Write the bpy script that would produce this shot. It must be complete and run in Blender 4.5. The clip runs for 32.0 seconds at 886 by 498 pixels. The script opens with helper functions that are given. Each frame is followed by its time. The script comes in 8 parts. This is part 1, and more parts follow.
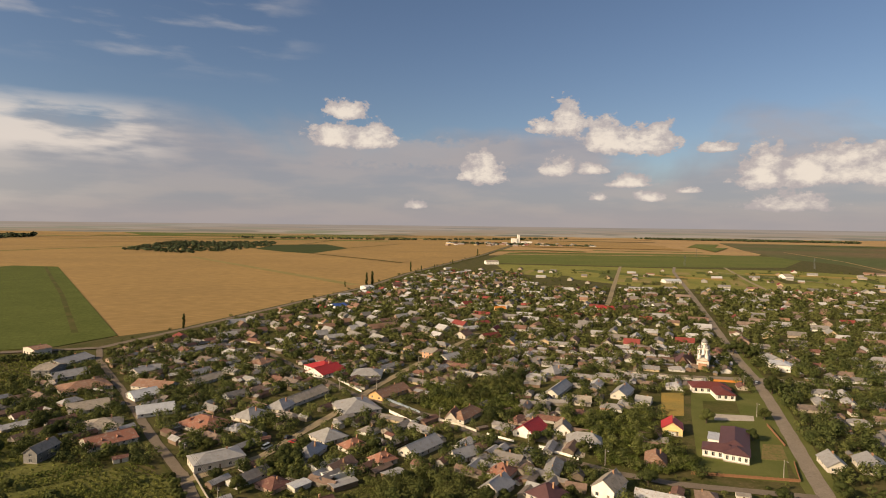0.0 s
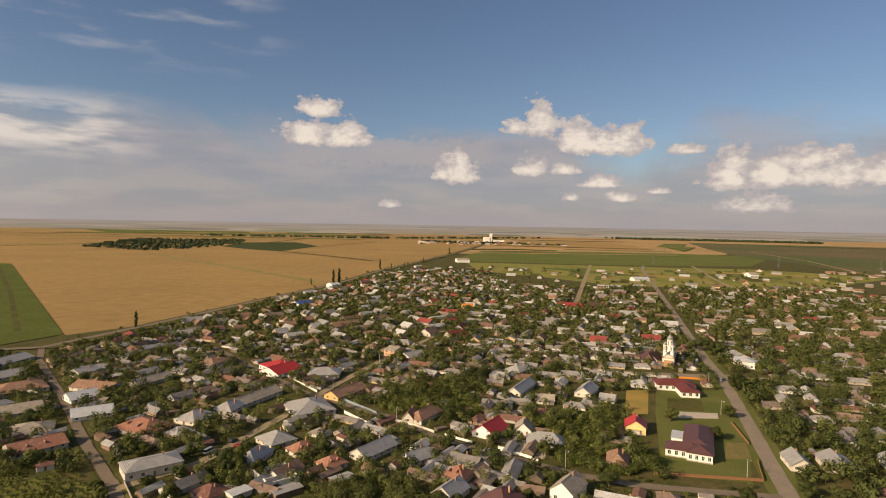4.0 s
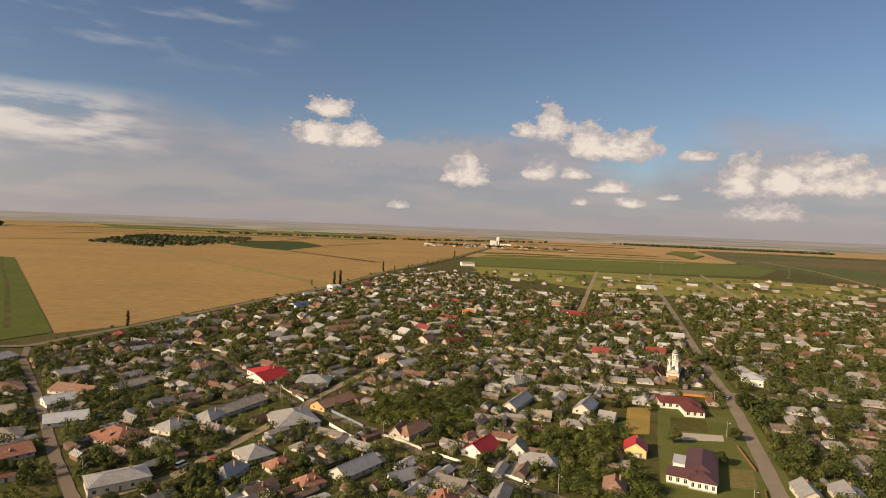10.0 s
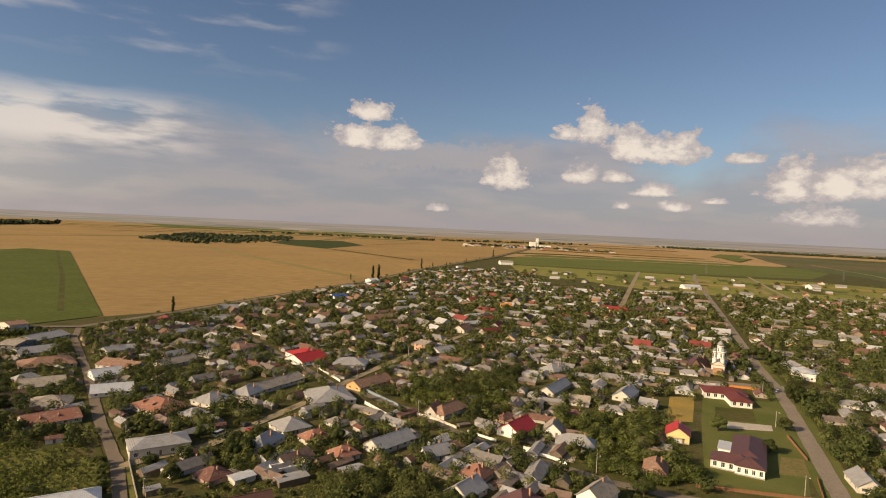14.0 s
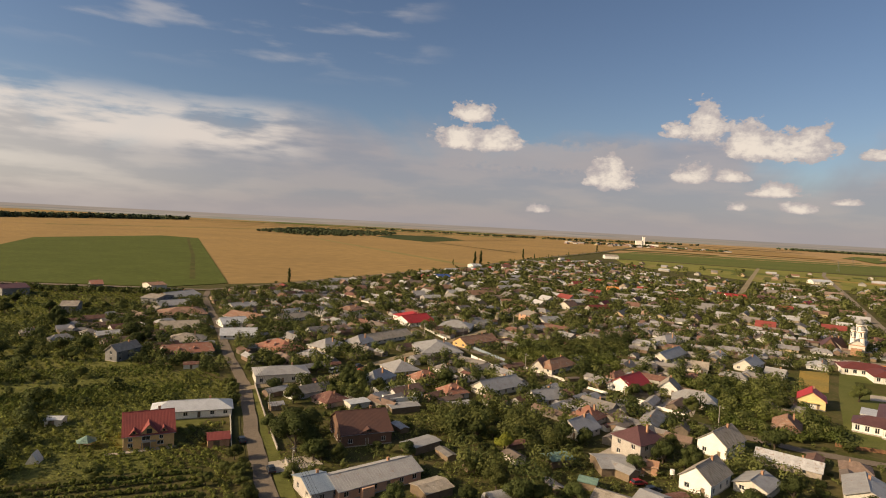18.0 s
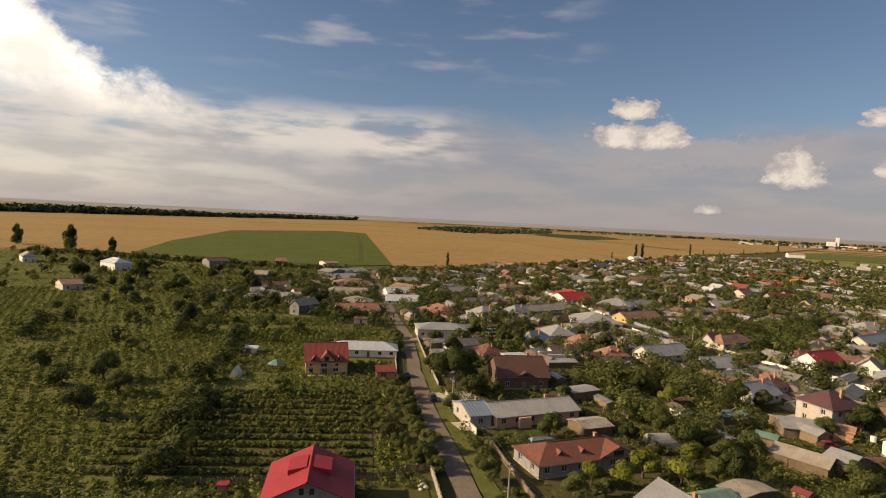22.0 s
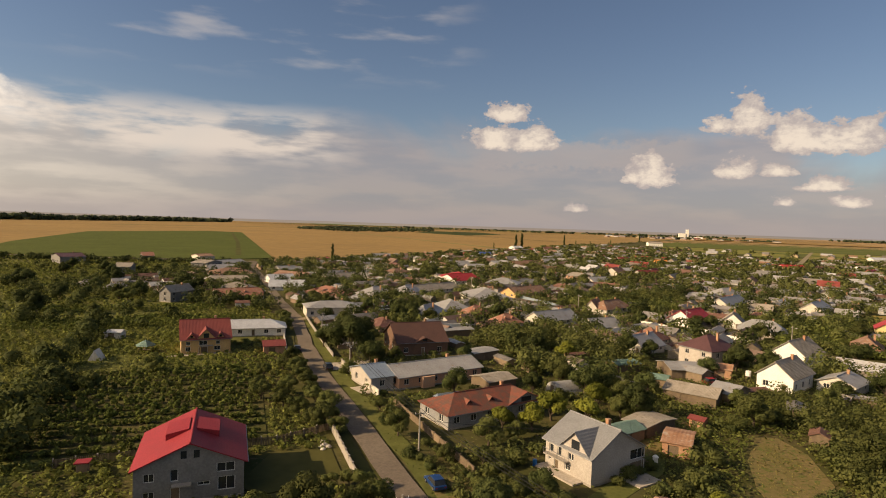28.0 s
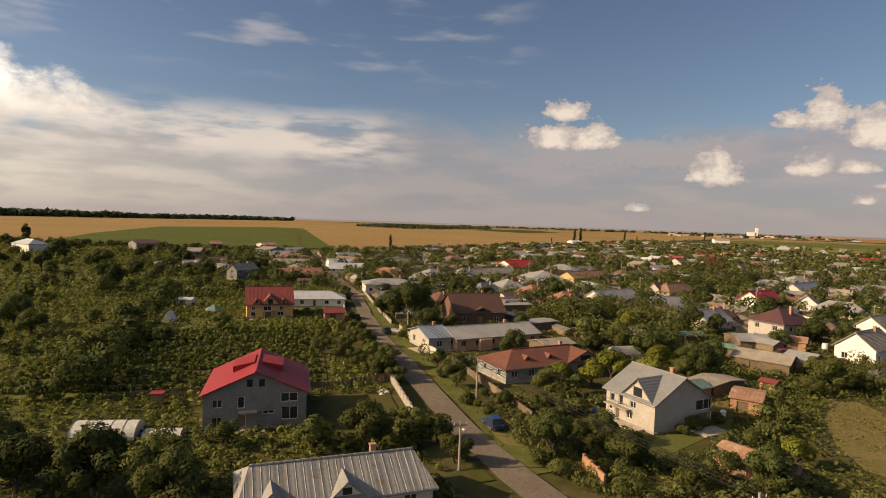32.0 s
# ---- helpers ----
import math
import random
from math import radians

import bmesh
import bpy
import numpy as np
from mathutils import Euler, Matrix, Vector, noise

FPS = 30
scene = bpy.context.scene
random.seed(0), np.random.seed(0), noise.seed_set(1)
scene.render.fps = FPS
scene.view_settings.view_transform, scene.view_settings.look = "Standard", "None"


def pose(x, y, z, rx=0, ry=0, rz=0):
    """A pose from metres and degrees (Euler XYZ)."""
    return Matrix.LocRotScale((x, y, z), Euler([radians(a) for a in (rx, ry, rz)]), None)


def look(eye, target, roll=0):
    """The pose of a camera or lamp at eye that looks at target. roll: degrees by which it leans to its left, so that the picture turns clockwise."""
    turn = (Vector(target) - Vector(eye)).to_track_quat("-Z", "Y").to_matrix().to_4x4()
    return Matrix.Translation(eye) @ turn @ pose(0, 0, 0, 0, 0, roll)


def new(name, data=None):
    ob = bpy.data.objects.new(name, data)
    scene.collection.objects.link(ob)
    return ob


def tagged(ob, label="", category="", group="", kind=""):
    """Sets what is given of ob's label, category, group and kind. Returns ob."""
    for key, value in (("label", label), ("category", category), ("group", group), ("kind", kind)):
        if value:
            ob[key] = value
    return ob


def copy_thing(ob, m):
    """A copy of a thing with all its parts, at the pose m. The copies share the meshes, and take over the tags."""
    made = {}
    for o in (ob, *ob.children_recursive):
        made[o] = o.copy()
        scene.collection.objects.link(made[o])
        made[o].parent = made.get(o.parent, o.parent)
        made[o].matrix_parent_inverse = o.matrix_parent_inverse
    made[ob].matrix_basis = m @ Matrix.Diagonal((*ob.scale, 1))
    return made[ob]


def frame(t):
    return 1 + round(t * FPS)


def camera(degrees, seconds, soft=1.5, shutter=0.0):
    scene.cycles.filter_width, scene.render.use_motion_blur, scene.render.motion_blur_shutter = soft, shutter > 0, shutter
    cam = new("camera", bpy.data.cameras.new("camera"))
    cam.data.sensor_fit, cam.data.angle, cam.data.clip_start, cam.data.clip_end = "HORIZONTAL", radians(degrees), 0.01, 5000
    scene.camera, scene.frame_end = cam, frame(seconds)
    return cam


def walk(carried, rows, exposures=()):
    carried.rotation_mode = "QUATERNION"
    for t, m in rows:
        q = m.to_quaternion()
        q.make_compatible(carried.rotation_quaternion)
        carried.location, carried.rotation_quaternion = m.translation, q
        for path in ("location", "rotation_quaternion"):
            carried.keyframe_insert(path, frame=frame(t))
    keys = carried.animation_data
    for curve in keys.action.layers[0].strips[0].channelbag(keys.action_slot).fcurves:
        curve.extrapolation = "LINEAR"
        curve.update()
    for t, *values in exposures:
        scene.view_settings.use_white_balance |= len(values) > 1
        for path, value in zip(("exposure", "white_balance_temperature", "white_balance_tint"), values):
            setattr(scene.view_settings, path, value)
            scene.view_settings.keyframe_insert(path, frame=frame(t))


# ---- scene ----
cam = camera(74.02, 32.0, soft=1.0)
PATH = [
    (0.0, -2.65, -2.42, 97.22, -0.05, -2.39, 0.68),
    (0.5, -1.64, 0.82, 95.65, -1.49, -2.17, 0.63),
    (1.0, -0.87, 3.34, 94.41, -3.09, -2.02, 0.76),
    (1.5, -0.28, 5.26, 93.62, -4.87, -1.95, 0.69),
    (2.0, 0, 6.49, 93.19, -6.39, -1.74, 0.55),
    (2.5, 0.7, 6.99, 93.07, -5.28, -1.83, 0.74),
    (4.5, 6.06, 11.61, 93.98, -2.46, -2.59, 0.97),
    (5.0, 6.51, 13.91, 93.32, -3.81, -2.64, 1.01),
    (5.5, 7.09, 15.35, 93.2, -5.13, -2.45, 0.98),
    (6.0, 7.35, 16.36, 93.54, -9.49, -2.31, 0.75),
    (6.5, 7.3, 17.97, 93.31, -9.83, -2.12, 0.81),
    (7.0, 7.81, 19.31, 93.45, -7.75, -2.2, 1.16),
    (7.5, 8.6, 19.85, 93.94, -5.03, -2.17, 1.4),
    (8.0, 9.48, 19.98, 94.68, -2, -2.16, 1.65),
    (8.5, 10.97, 20.32, 95.75, 1.12, -2.3, 2.02),
    (9.0, 11.83, 21.19, 95.98, -0.88, -2.3, 1.99),
    (9.5, 11.83, 22.32, 95.99, -1.62, -2.33, 2.19),
    (10.0, 12.1, 23.25, 95.67, -1.86, -2.26, 2.23),
    (10.5, 12.09, 24.27, 95.15, -2.39, -2.05, 2.29),
    (11.0, 11.92, 24.07, 94.73, -0.62, -1.96, 2.37),
    (11.5, 12.4, 23.41, 94.54, 1.12, -1.94, 2.59),
    (12.0, 11.44, 23.72, 92.71, -2.97, -1.86, 2.12),
    (12.5, 12.06, 23.49, 91.85, 3.03, -2.04, 2.7),
    (13.0, 13.5, 23.74, 89.93, 3.06, -2.02, 2.53),
    (13.5, 13.5, 24.6, 87.51, 1.9, -2.19, 2.58),
    (15.5, 13.03, 25.61, 75.2, 3.47, -1.9, 2.65),
    (16.0, 12.92, 24.76, 72.66, 5.14, -2.07, 2.72),
    (16.5, 12.42, 24.75, 69.77, 6.39, -2.16, 2.82),
    (17.0, 11.94, 24.98, 67.2, 7.31, -2.28, 2.86),
    (17.5, 11.14, 24.4, 65.29, 9.92, -2.46, 3.11),
    (18.0, 10.44, 24.19, 62.7, 11.59, -2.5, 3),
    (18.5, 10.84, 24.68, 59.57, 14.24, -2.36, 3.33),
    (19.0, 11.19, 24.78, 56.86, 17.72, -2.63, 3.44),
    (19.5, 11.01, 25.77, 53.27, 14.12, -2.42, 2.86),
    (20.0, 10.47, 25.84, 50.17, 10.68, -2.08, 2.53),
    (20.5, 9.6, 24.3, 48.92, 15.97, -2.3, 2.58),
    (21.0, 10.28, 23.58, 47.86, 19.06, -2.38, 2.81),
    (21.5, 10.91, 22.71, 47.04, 21.43, -2.64, 2.56),
    (22.0, 11.11, 21.75, 46.79, 26.62, -3.02, 2.86),
    (22.5, 11.82, 21.67, 46.51, 29.93, -3.36, 2.92),
    (23.0, 12.65, 23.65, 45.33, 34.91, -3.35, 2.6),
    (23.5, 12.44, 24.36, 45.27, 36.99, -3.56, 2.57),
    (24.0, 12.17, 25.42, 44.51, 37.96, -3.51, 2.61),
    (24.5, 10.46, 26.83, 43.07, 26.03, -2.88, 2.05),
    (25.0, 8.41, 26.5, 42.43, 18.3, -2.64, 1.83),
    (25.5, 7.48, 25.79, 42.21, 15.51, -2.48, 1.82),
    (27.5, 6.11, 25.69, 37.74, 9.84, -2.42, 1.48),
    (28.0, 6.07, 26.79, 35.81, 15.22, -2.47, 1.88),
    (28.5, 6.25, 27.08, 34.79, 19.73, -2.57, 1.93),
    (29.0, 6.08, 27.14, 33.63, 17.22, -2.56, 1.83),
    (29.5, 5.8, 26.92, 32.74, 13.28, -2.43, 1.47),
    (30.0, 5.91, 26.25, 31.88, 10.29, -2.42, 1.31),
    (30.5, 5.72, 26.04, 30.71, 10.07, -2.3, 1.26),
    (31.0, 5.7, 26.51, 29.34, 14.15, -2.37, 1.52),
    (31.5, 5.97, 26.67, 28.59, 18.44, -2.66, 1.63),
    (32.0, 6.16, 26.5, 27.64, 20.73, -2.66, 1.88),
]
walk(cam, [(t, pose(x, y, z, 90 + p, 0, w) @ pose(0, 0, 0, 0, 0, r)) for t, x, y, z, w, p, r in PATH],
     exposures=((0.0, 0.07, 6950, 12), (18.0, 0.07, 6950, 12), (24.0, 0.07, 7150, 12), (28.0, 0.07, 7400, 13), (32.0, 0.07, 7350, 13)))

# ---- world, sun ----
SUN_AZ, SUN_EL = radians(-118), radians(25.5)  # clockwise from +y
world = bpy.data.worlds.new("sky")
scene.world = world
world.use_nodes = True
WN, WL = world.node_tree.nodes, world.node_tree.links
WN.clear()


def wmath(op, a, b=None, c=None, clamp=False):
    n = WN.new("ShaderNodeMath")
    n.operation, n.use_clamp = op, clamp
    for i, v in enumerate((a, b, c)):
        if v is None:
            continue
        if isinstance(v, (int, float)):
            n.inputs[i].default_value = v
        else:
            WL.new(v, n.inputs[i])
    return n.outputs[0]


def wsmooth(v, lo, hi, to_lo=0.0, to_hi=1.0):
    n = WN.new("ShaderNodeMapRange")
    n.interpolation_type = "SMOOTHSTEP"
    WL.new(v, n.inputs["Value"])
    for k, x in zip(("From Min", "From Max", "To Min", "To Max"), (lo, hi, to_lo, to_hi)):
        n.inputs[k].default_value = x
    return n.outputs[0]


def wmix(f, a, b):
    n = WN.new("ShaderNodeMix")
    n.data_type = "RGBA"
    if isinstance(f, (int, float)):
        n.inputs[0].default_value = f
    else:
        WL.new(f, n.inputs[0])
    for i, v in ((6, a), (7, b)):
        if isinstance(v, tuple):
            n.inputs[i].default_value = (*v, 1)
        else:
            WL.new(v, n.inputs[i])
    return n.outputs[2]


def make_sky():
    sky = WN.new("ShaderNodeTexSky")
    sky.sky_type, sky.sun_disc = "NISHITA", False
    sky.sun_elevation, sky.sun_rotation = SUN_EL, SUN_AZ
    sky.air_density, sky.dust_density, sky.ozone_density = 1.0, 0.6, 2.0
    co = WN.new("ShaderNodeTexCoord").outputs["Generated"]
    sep = WN.new("ShaderNodeSeparateXYZ")
    WL.new(co, sep.inputs[0])
    x, y, z = sep.outputs
    az = wmath("MULTIPLY", wmath("ARCTAN2", x, y), 57.2958)
    el = wmath("MULTIPLY", wmath("ARCSINE", z), 57.2958)
    flat = WN.new("ShaderNodeCombineXYZ")
    WL.new(az, flat.inputs[0])
    WL.new(wmath("MULTIPLY", el, 1.5), flat.inputs[1])

    def fbm(scale, detail, rough, seed=0.0, warp=0.0):
        n = WN.new("ShaderNodeTexNoise")
        n.noise_dimensions = "4D"
        n.inputs["W"].default_value = seed
        n.inputs["Scale"].default_value, n.inputs["Detail"].default_value = scale, detail
        n.inputs["Roughness"].default_value, n.inputs["Distortion"].default_value = rough, warp
        WL.new(flat.outputs[0], n.inputs["Vector"])
        return n.outputs[0]

    billow = fbm(0.55, 6.0, 0.6, 3.0)
    fine = fbm(1.6, 5.0, 0.6, 8.0)
    # cumulus heads: azimuth, base elevation, half width, height, all in degrees
    heads = CLOUDS
    dens = None
    for a, b, w, h in heads:
        b, w = b + 0.3, w * 0.84
        dx = wmath("DIVIDE", wmath("SUBTRACT", az, a), w)
        up = wmath("SUBTRACT", el, b)
        dy = wmath("MAXIMUM", wmath("DIVIDE", up, h), wmath("MULTIPLY", up, -3.2 / h))
        r = wmath("SQRT", wmath("ADD", wmath("MULTIPLY", dx, dx), wmath("MULTIPLY", dy, dy)))
        one = wmath("SUBTRACT", 1.0, r)
        dens = one if dens is None else wmath("MAXIMUM", dens, one)
    shape = wmath("ADD", dens, wmath("MULTIPLY", wmath("SUBTRACT", billow, 0.5), 2.0))
    shape = wmath("ADD", shape, wmath("MULTIPLY", wmath("SUBTRACT", fine, 0.5), 0.55))
    cumulus = wsmooth(shape, 0.15, 0.36)
    # the clouds' own light and shade: bright heads, greyer bases
    tone = wsmooth(wmath("ADD", shape, wmath("MULTIPLY", wmath("SUBTRACT", fbm(0.9, 4.0, 0.6, 5.0), 0.5), 1.2)), 0.2, 1.0)
    head = wmix(tone, (0.50, 0.46, 0.47), (0.90, 0.82, 0.73))
    # a thin grey veil over the lower sky
    veil_noise = fbm(0.055, 5.0, 0.55, 12.0, 0.6)
    band = wsmooth(wmath("ADD", el, wmath("MULTIPLY", wmath("SUBTRACT", veil_noise, 0.5), 14.0)), 9.5, 5.5)
    # bright high cloud towards the sun
    edge = wmath("ADD", wmath("MULTIPLY", wmath("SUBTRACT", fbm(0.10, 8.0, 0.62, 21.0), 0.5), 26.0), wmath("MULTIPLY", wmath("SUBTRACT", billow, 0.5), 7.0))
    left = wsmooth(wmath("ADD", wmath("ADD", az, wmath("MULTIPLY", wmath("SUBTRACT", el, 8.0), 1.8)), edge), -48.0, -53.0)
    left = wmath("MULTIPLY", left, wsmooth(wmath("ADD", wmath("ADD", el, wmath("MULTIPLY", edge, 0.16)), wmath("MULTIPLY", az, 0.04)), 4.2, 8.2))
    glow = wmix(wsmooth(fbm(0.16, 7.0, 0.6, 31.0), 0.42, 0.60), (0.66, 0.61, 0.56), (1.3, 1.2, 1.08))
    streak = WN.new("ShaderNodeCombineXYZ")
    WL.new(wmath("MULTIPLY", az, 0.35), streak.inputs[0])
    WL.new(wmath("MULTIPLY", el, 1.6), streak.inputs[1])
    sn = WN.new("ShaderNodeTexNoise")
    sn.inputs["Scale"].default_value, sn.inputs["Detail"].default_value = 0.32, 6.0
    WL.new(streak.outputs[0], sn.inputs["Vector"])
    arc = wmath("MULTIPLY", wsmooth(az, -22.0, -30.0), wmath("MULTIPLY", wsmooth(el, 4.5, 6.5), wsmooth(el, 11.0, 8.0)))
    cirrus = wmath("MULTIPLY", arc, wsmooth(sn.outputs[0], 0.38, 0.56))
    wisp = wmath("MULTIPLY", wsmooth(sn.outputs[0], 0.50, 0.75), wmath("MULTIPLY", wsmooth(el, 12.0, 15.0, 0.0, 0.35), wsmooth(az, -10.0, -20.0)))
    blue = WN.new("ShaderNodeMix")
    blue.data_type, blue.blend_type = "RGBA", "MULTIPLY"
    blue.inputs[0].default_value = 1.0
    WL.new(sky.outputs[0], blue.inputs[6])
    blue.inputs[7].default_value = (SKYGAIN * 0.97, SKYGAIN, SKYGAIN * 1.10, 1)
    c = blue.outputs[2]
    layer = wsmooth(sn.outputs[0], 0.40, 0.62)
    sunward = wsmooth(az, -22.0, -62.0)
    c = wmix(wmath("MULTIPLY", band, 0.80), c, wmix(sunward, wmix(layer, (0.335, 0.335, 0.385), (0.42, 0.385, 0.405)), wmix(layer, (0.62, 0.57, 0.53), (0.85, 0.78, 0.70))))
    # flat grey-white cloud sheets behind the heads
    sheet = wmath("MULTIPLY", wmath("MULTIPLY", wsmooth(wmath("ADD", el, wmath("MULTIPLY", wmath("SUBTRACT", fine, 0.5), 3.0)), 5.2, 6.0), wsmooth(wmath("ADD", el, wmath("MULTIPLY", wmath("SUBTRACT", billow, 0.5), 4.0)), 8.4, 7.6)),
                  wmath("MULTIPLY", wsmooth(az, -15.0, -9.0), wsmooth(az, 9.0, 6.0)))
    c = wmix(wmath("MULTIPLY", sheet, 0.62), c, wmix(tone, (0.44, 0.415, 0.43), (0.60, 0.555, 0.53)))
    c = wmix(wmath("MAXIMUM", wmath("MULTIPLY", cirrus, 0.85), wisp), c, (0.80, 0.74, 0.69))
    c = wmix(wmath("MULTIPLY", left, 0.92), c, wmix(wmath("MULTIPLY", sunward, 0.5), glow, (1.7, 1.6, 1.45)))
    c = wmix(wmath("MULTIPLY", cumulus, 0.95), c, head)
    haze = wsmooth(el, 2.6, 0.2)
    c = wmix(wmath("MULTIPLY", haze, 0.6), c, (0.42, 0.385, 0.40))
    # fields past the built ground, in flat bands that pale towards the horizon
    below = wmath("MAXIMUM", wmath("MULTIPLY", el, -1.0), 0.03)
    bands = WN.new("ShaderNodeCombineXYZ")
    WL.new(wmath("MULTIPLY", az, 0.10), bands.inputs[0])
    WL.new(wmath("MULTIPLY", wmath("LOGARITHM", below, 2.718), 3.2), bands.inputs[1])
    strips = []
    for seed in (1.7, 9.3):
        n = WN.new("ShaderNodeTexNoise")
        n.noise_dimensions = "4D"
        n.inputs["W"].default_value, n.inputs["Scale"].default_value, n.inputs["Detail"].default_value = seed, 1.0, 3.0
        WL.new(bands.outputs[0], n.inputs["Vector"])
        strips.append(n.outputs[0])
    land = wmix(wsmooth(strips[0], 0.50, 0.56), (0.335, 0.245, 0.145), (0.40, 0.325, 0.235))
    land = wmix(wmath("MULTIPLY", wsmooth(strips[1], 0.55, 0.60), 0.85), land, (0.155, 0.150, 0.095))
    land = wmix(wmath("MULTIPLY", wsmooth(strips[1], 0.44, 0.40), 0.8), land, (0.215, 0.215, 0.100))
    # haze painted into the land colour, thickest at the horizon
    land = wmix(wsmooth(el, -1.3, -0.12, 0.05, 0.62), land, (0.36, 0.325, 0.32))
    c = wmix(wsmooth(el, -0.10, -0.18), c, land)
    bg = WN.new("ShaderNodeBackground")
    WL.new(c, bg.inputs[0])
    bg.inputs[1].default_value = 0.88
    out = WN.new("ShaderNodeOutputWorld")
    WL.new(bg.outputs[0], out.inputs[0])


SKYGAIN = 0.085
CLOUDS = (
    (-9.6, 9.9, 3.6, 2.0), (-10.2, 7.5, 4.2, 2.7), (-7.2, 7.4, 4.2, 2.2), (3.9, 4.3, 3.2, 3.0), (2.4, 4.3, 2.0, 1.7),
    (11.8, 8.9, 3.0, 3.9), (9.6, 8.8, 2.4, 1.5), (15.3, 7.2, 3.4, 3.4), (19.2, 7.0, 3.4, 3.1), (17.0, 7.0, 4.5, 2.0),
    (10.8, 4.9, 2.6, 2.0), (14.2, 4.8, 2.3, 1.4), (17.6, 3.6, 3.5, 1.2), (14.7, 2.3, 1.5, 0.9), (19.4, 2.3, 2.0, 1.0),
    (22.4, 2.9, 1.8, 0.7), (-2.4, 1.4, 1.7, 0.9), (25.3, 6.5, 2.7, 1.0), (28.3, 4.0, 3.3, 4.0), (32.0, 4.1, 4.5, 3.7),
    (35.4, 4.0, 6.2, 3.4), (39.5, 3.9, 4.0, 2.6), (45.1, 4.0, 3.0, 3.3), (30.4, 1.5, 4.8, 1.7),
)
make_sky()
sun = new("sun", bpy.data.lights.new("sun", "SUN"))
sun.data.energy, sun.data.angle, sun.data.color = 6.2, radians(0.6), (1.0, 0.80, 0.55)
sun.matrix_world = look((900 * math.sin(SUN_AZ) * math.cos(SUN_EL), 900 * math.cos(SUN_AZ) * math.cos(SUN_EL), 900 * math.sin(SUN_EL)), (0, 0, 0))

# ---- materials ----
MATS = {}


def ramp(nodes, stops, constant=False):
    r = nodes.new("ShaderNodeValToRGB")
    r.color_ramp.interpolation = "CONSTANT" if constant else "LINEAR"
    while len(r.color_ramp.elements) < len(stops):
        r.color_ramp.elements.new(0.5)
    for e, (p, c) in zip(r.color_ramp.elements, stops):
        e.position, e.color = p, (*c, 1)
    return r


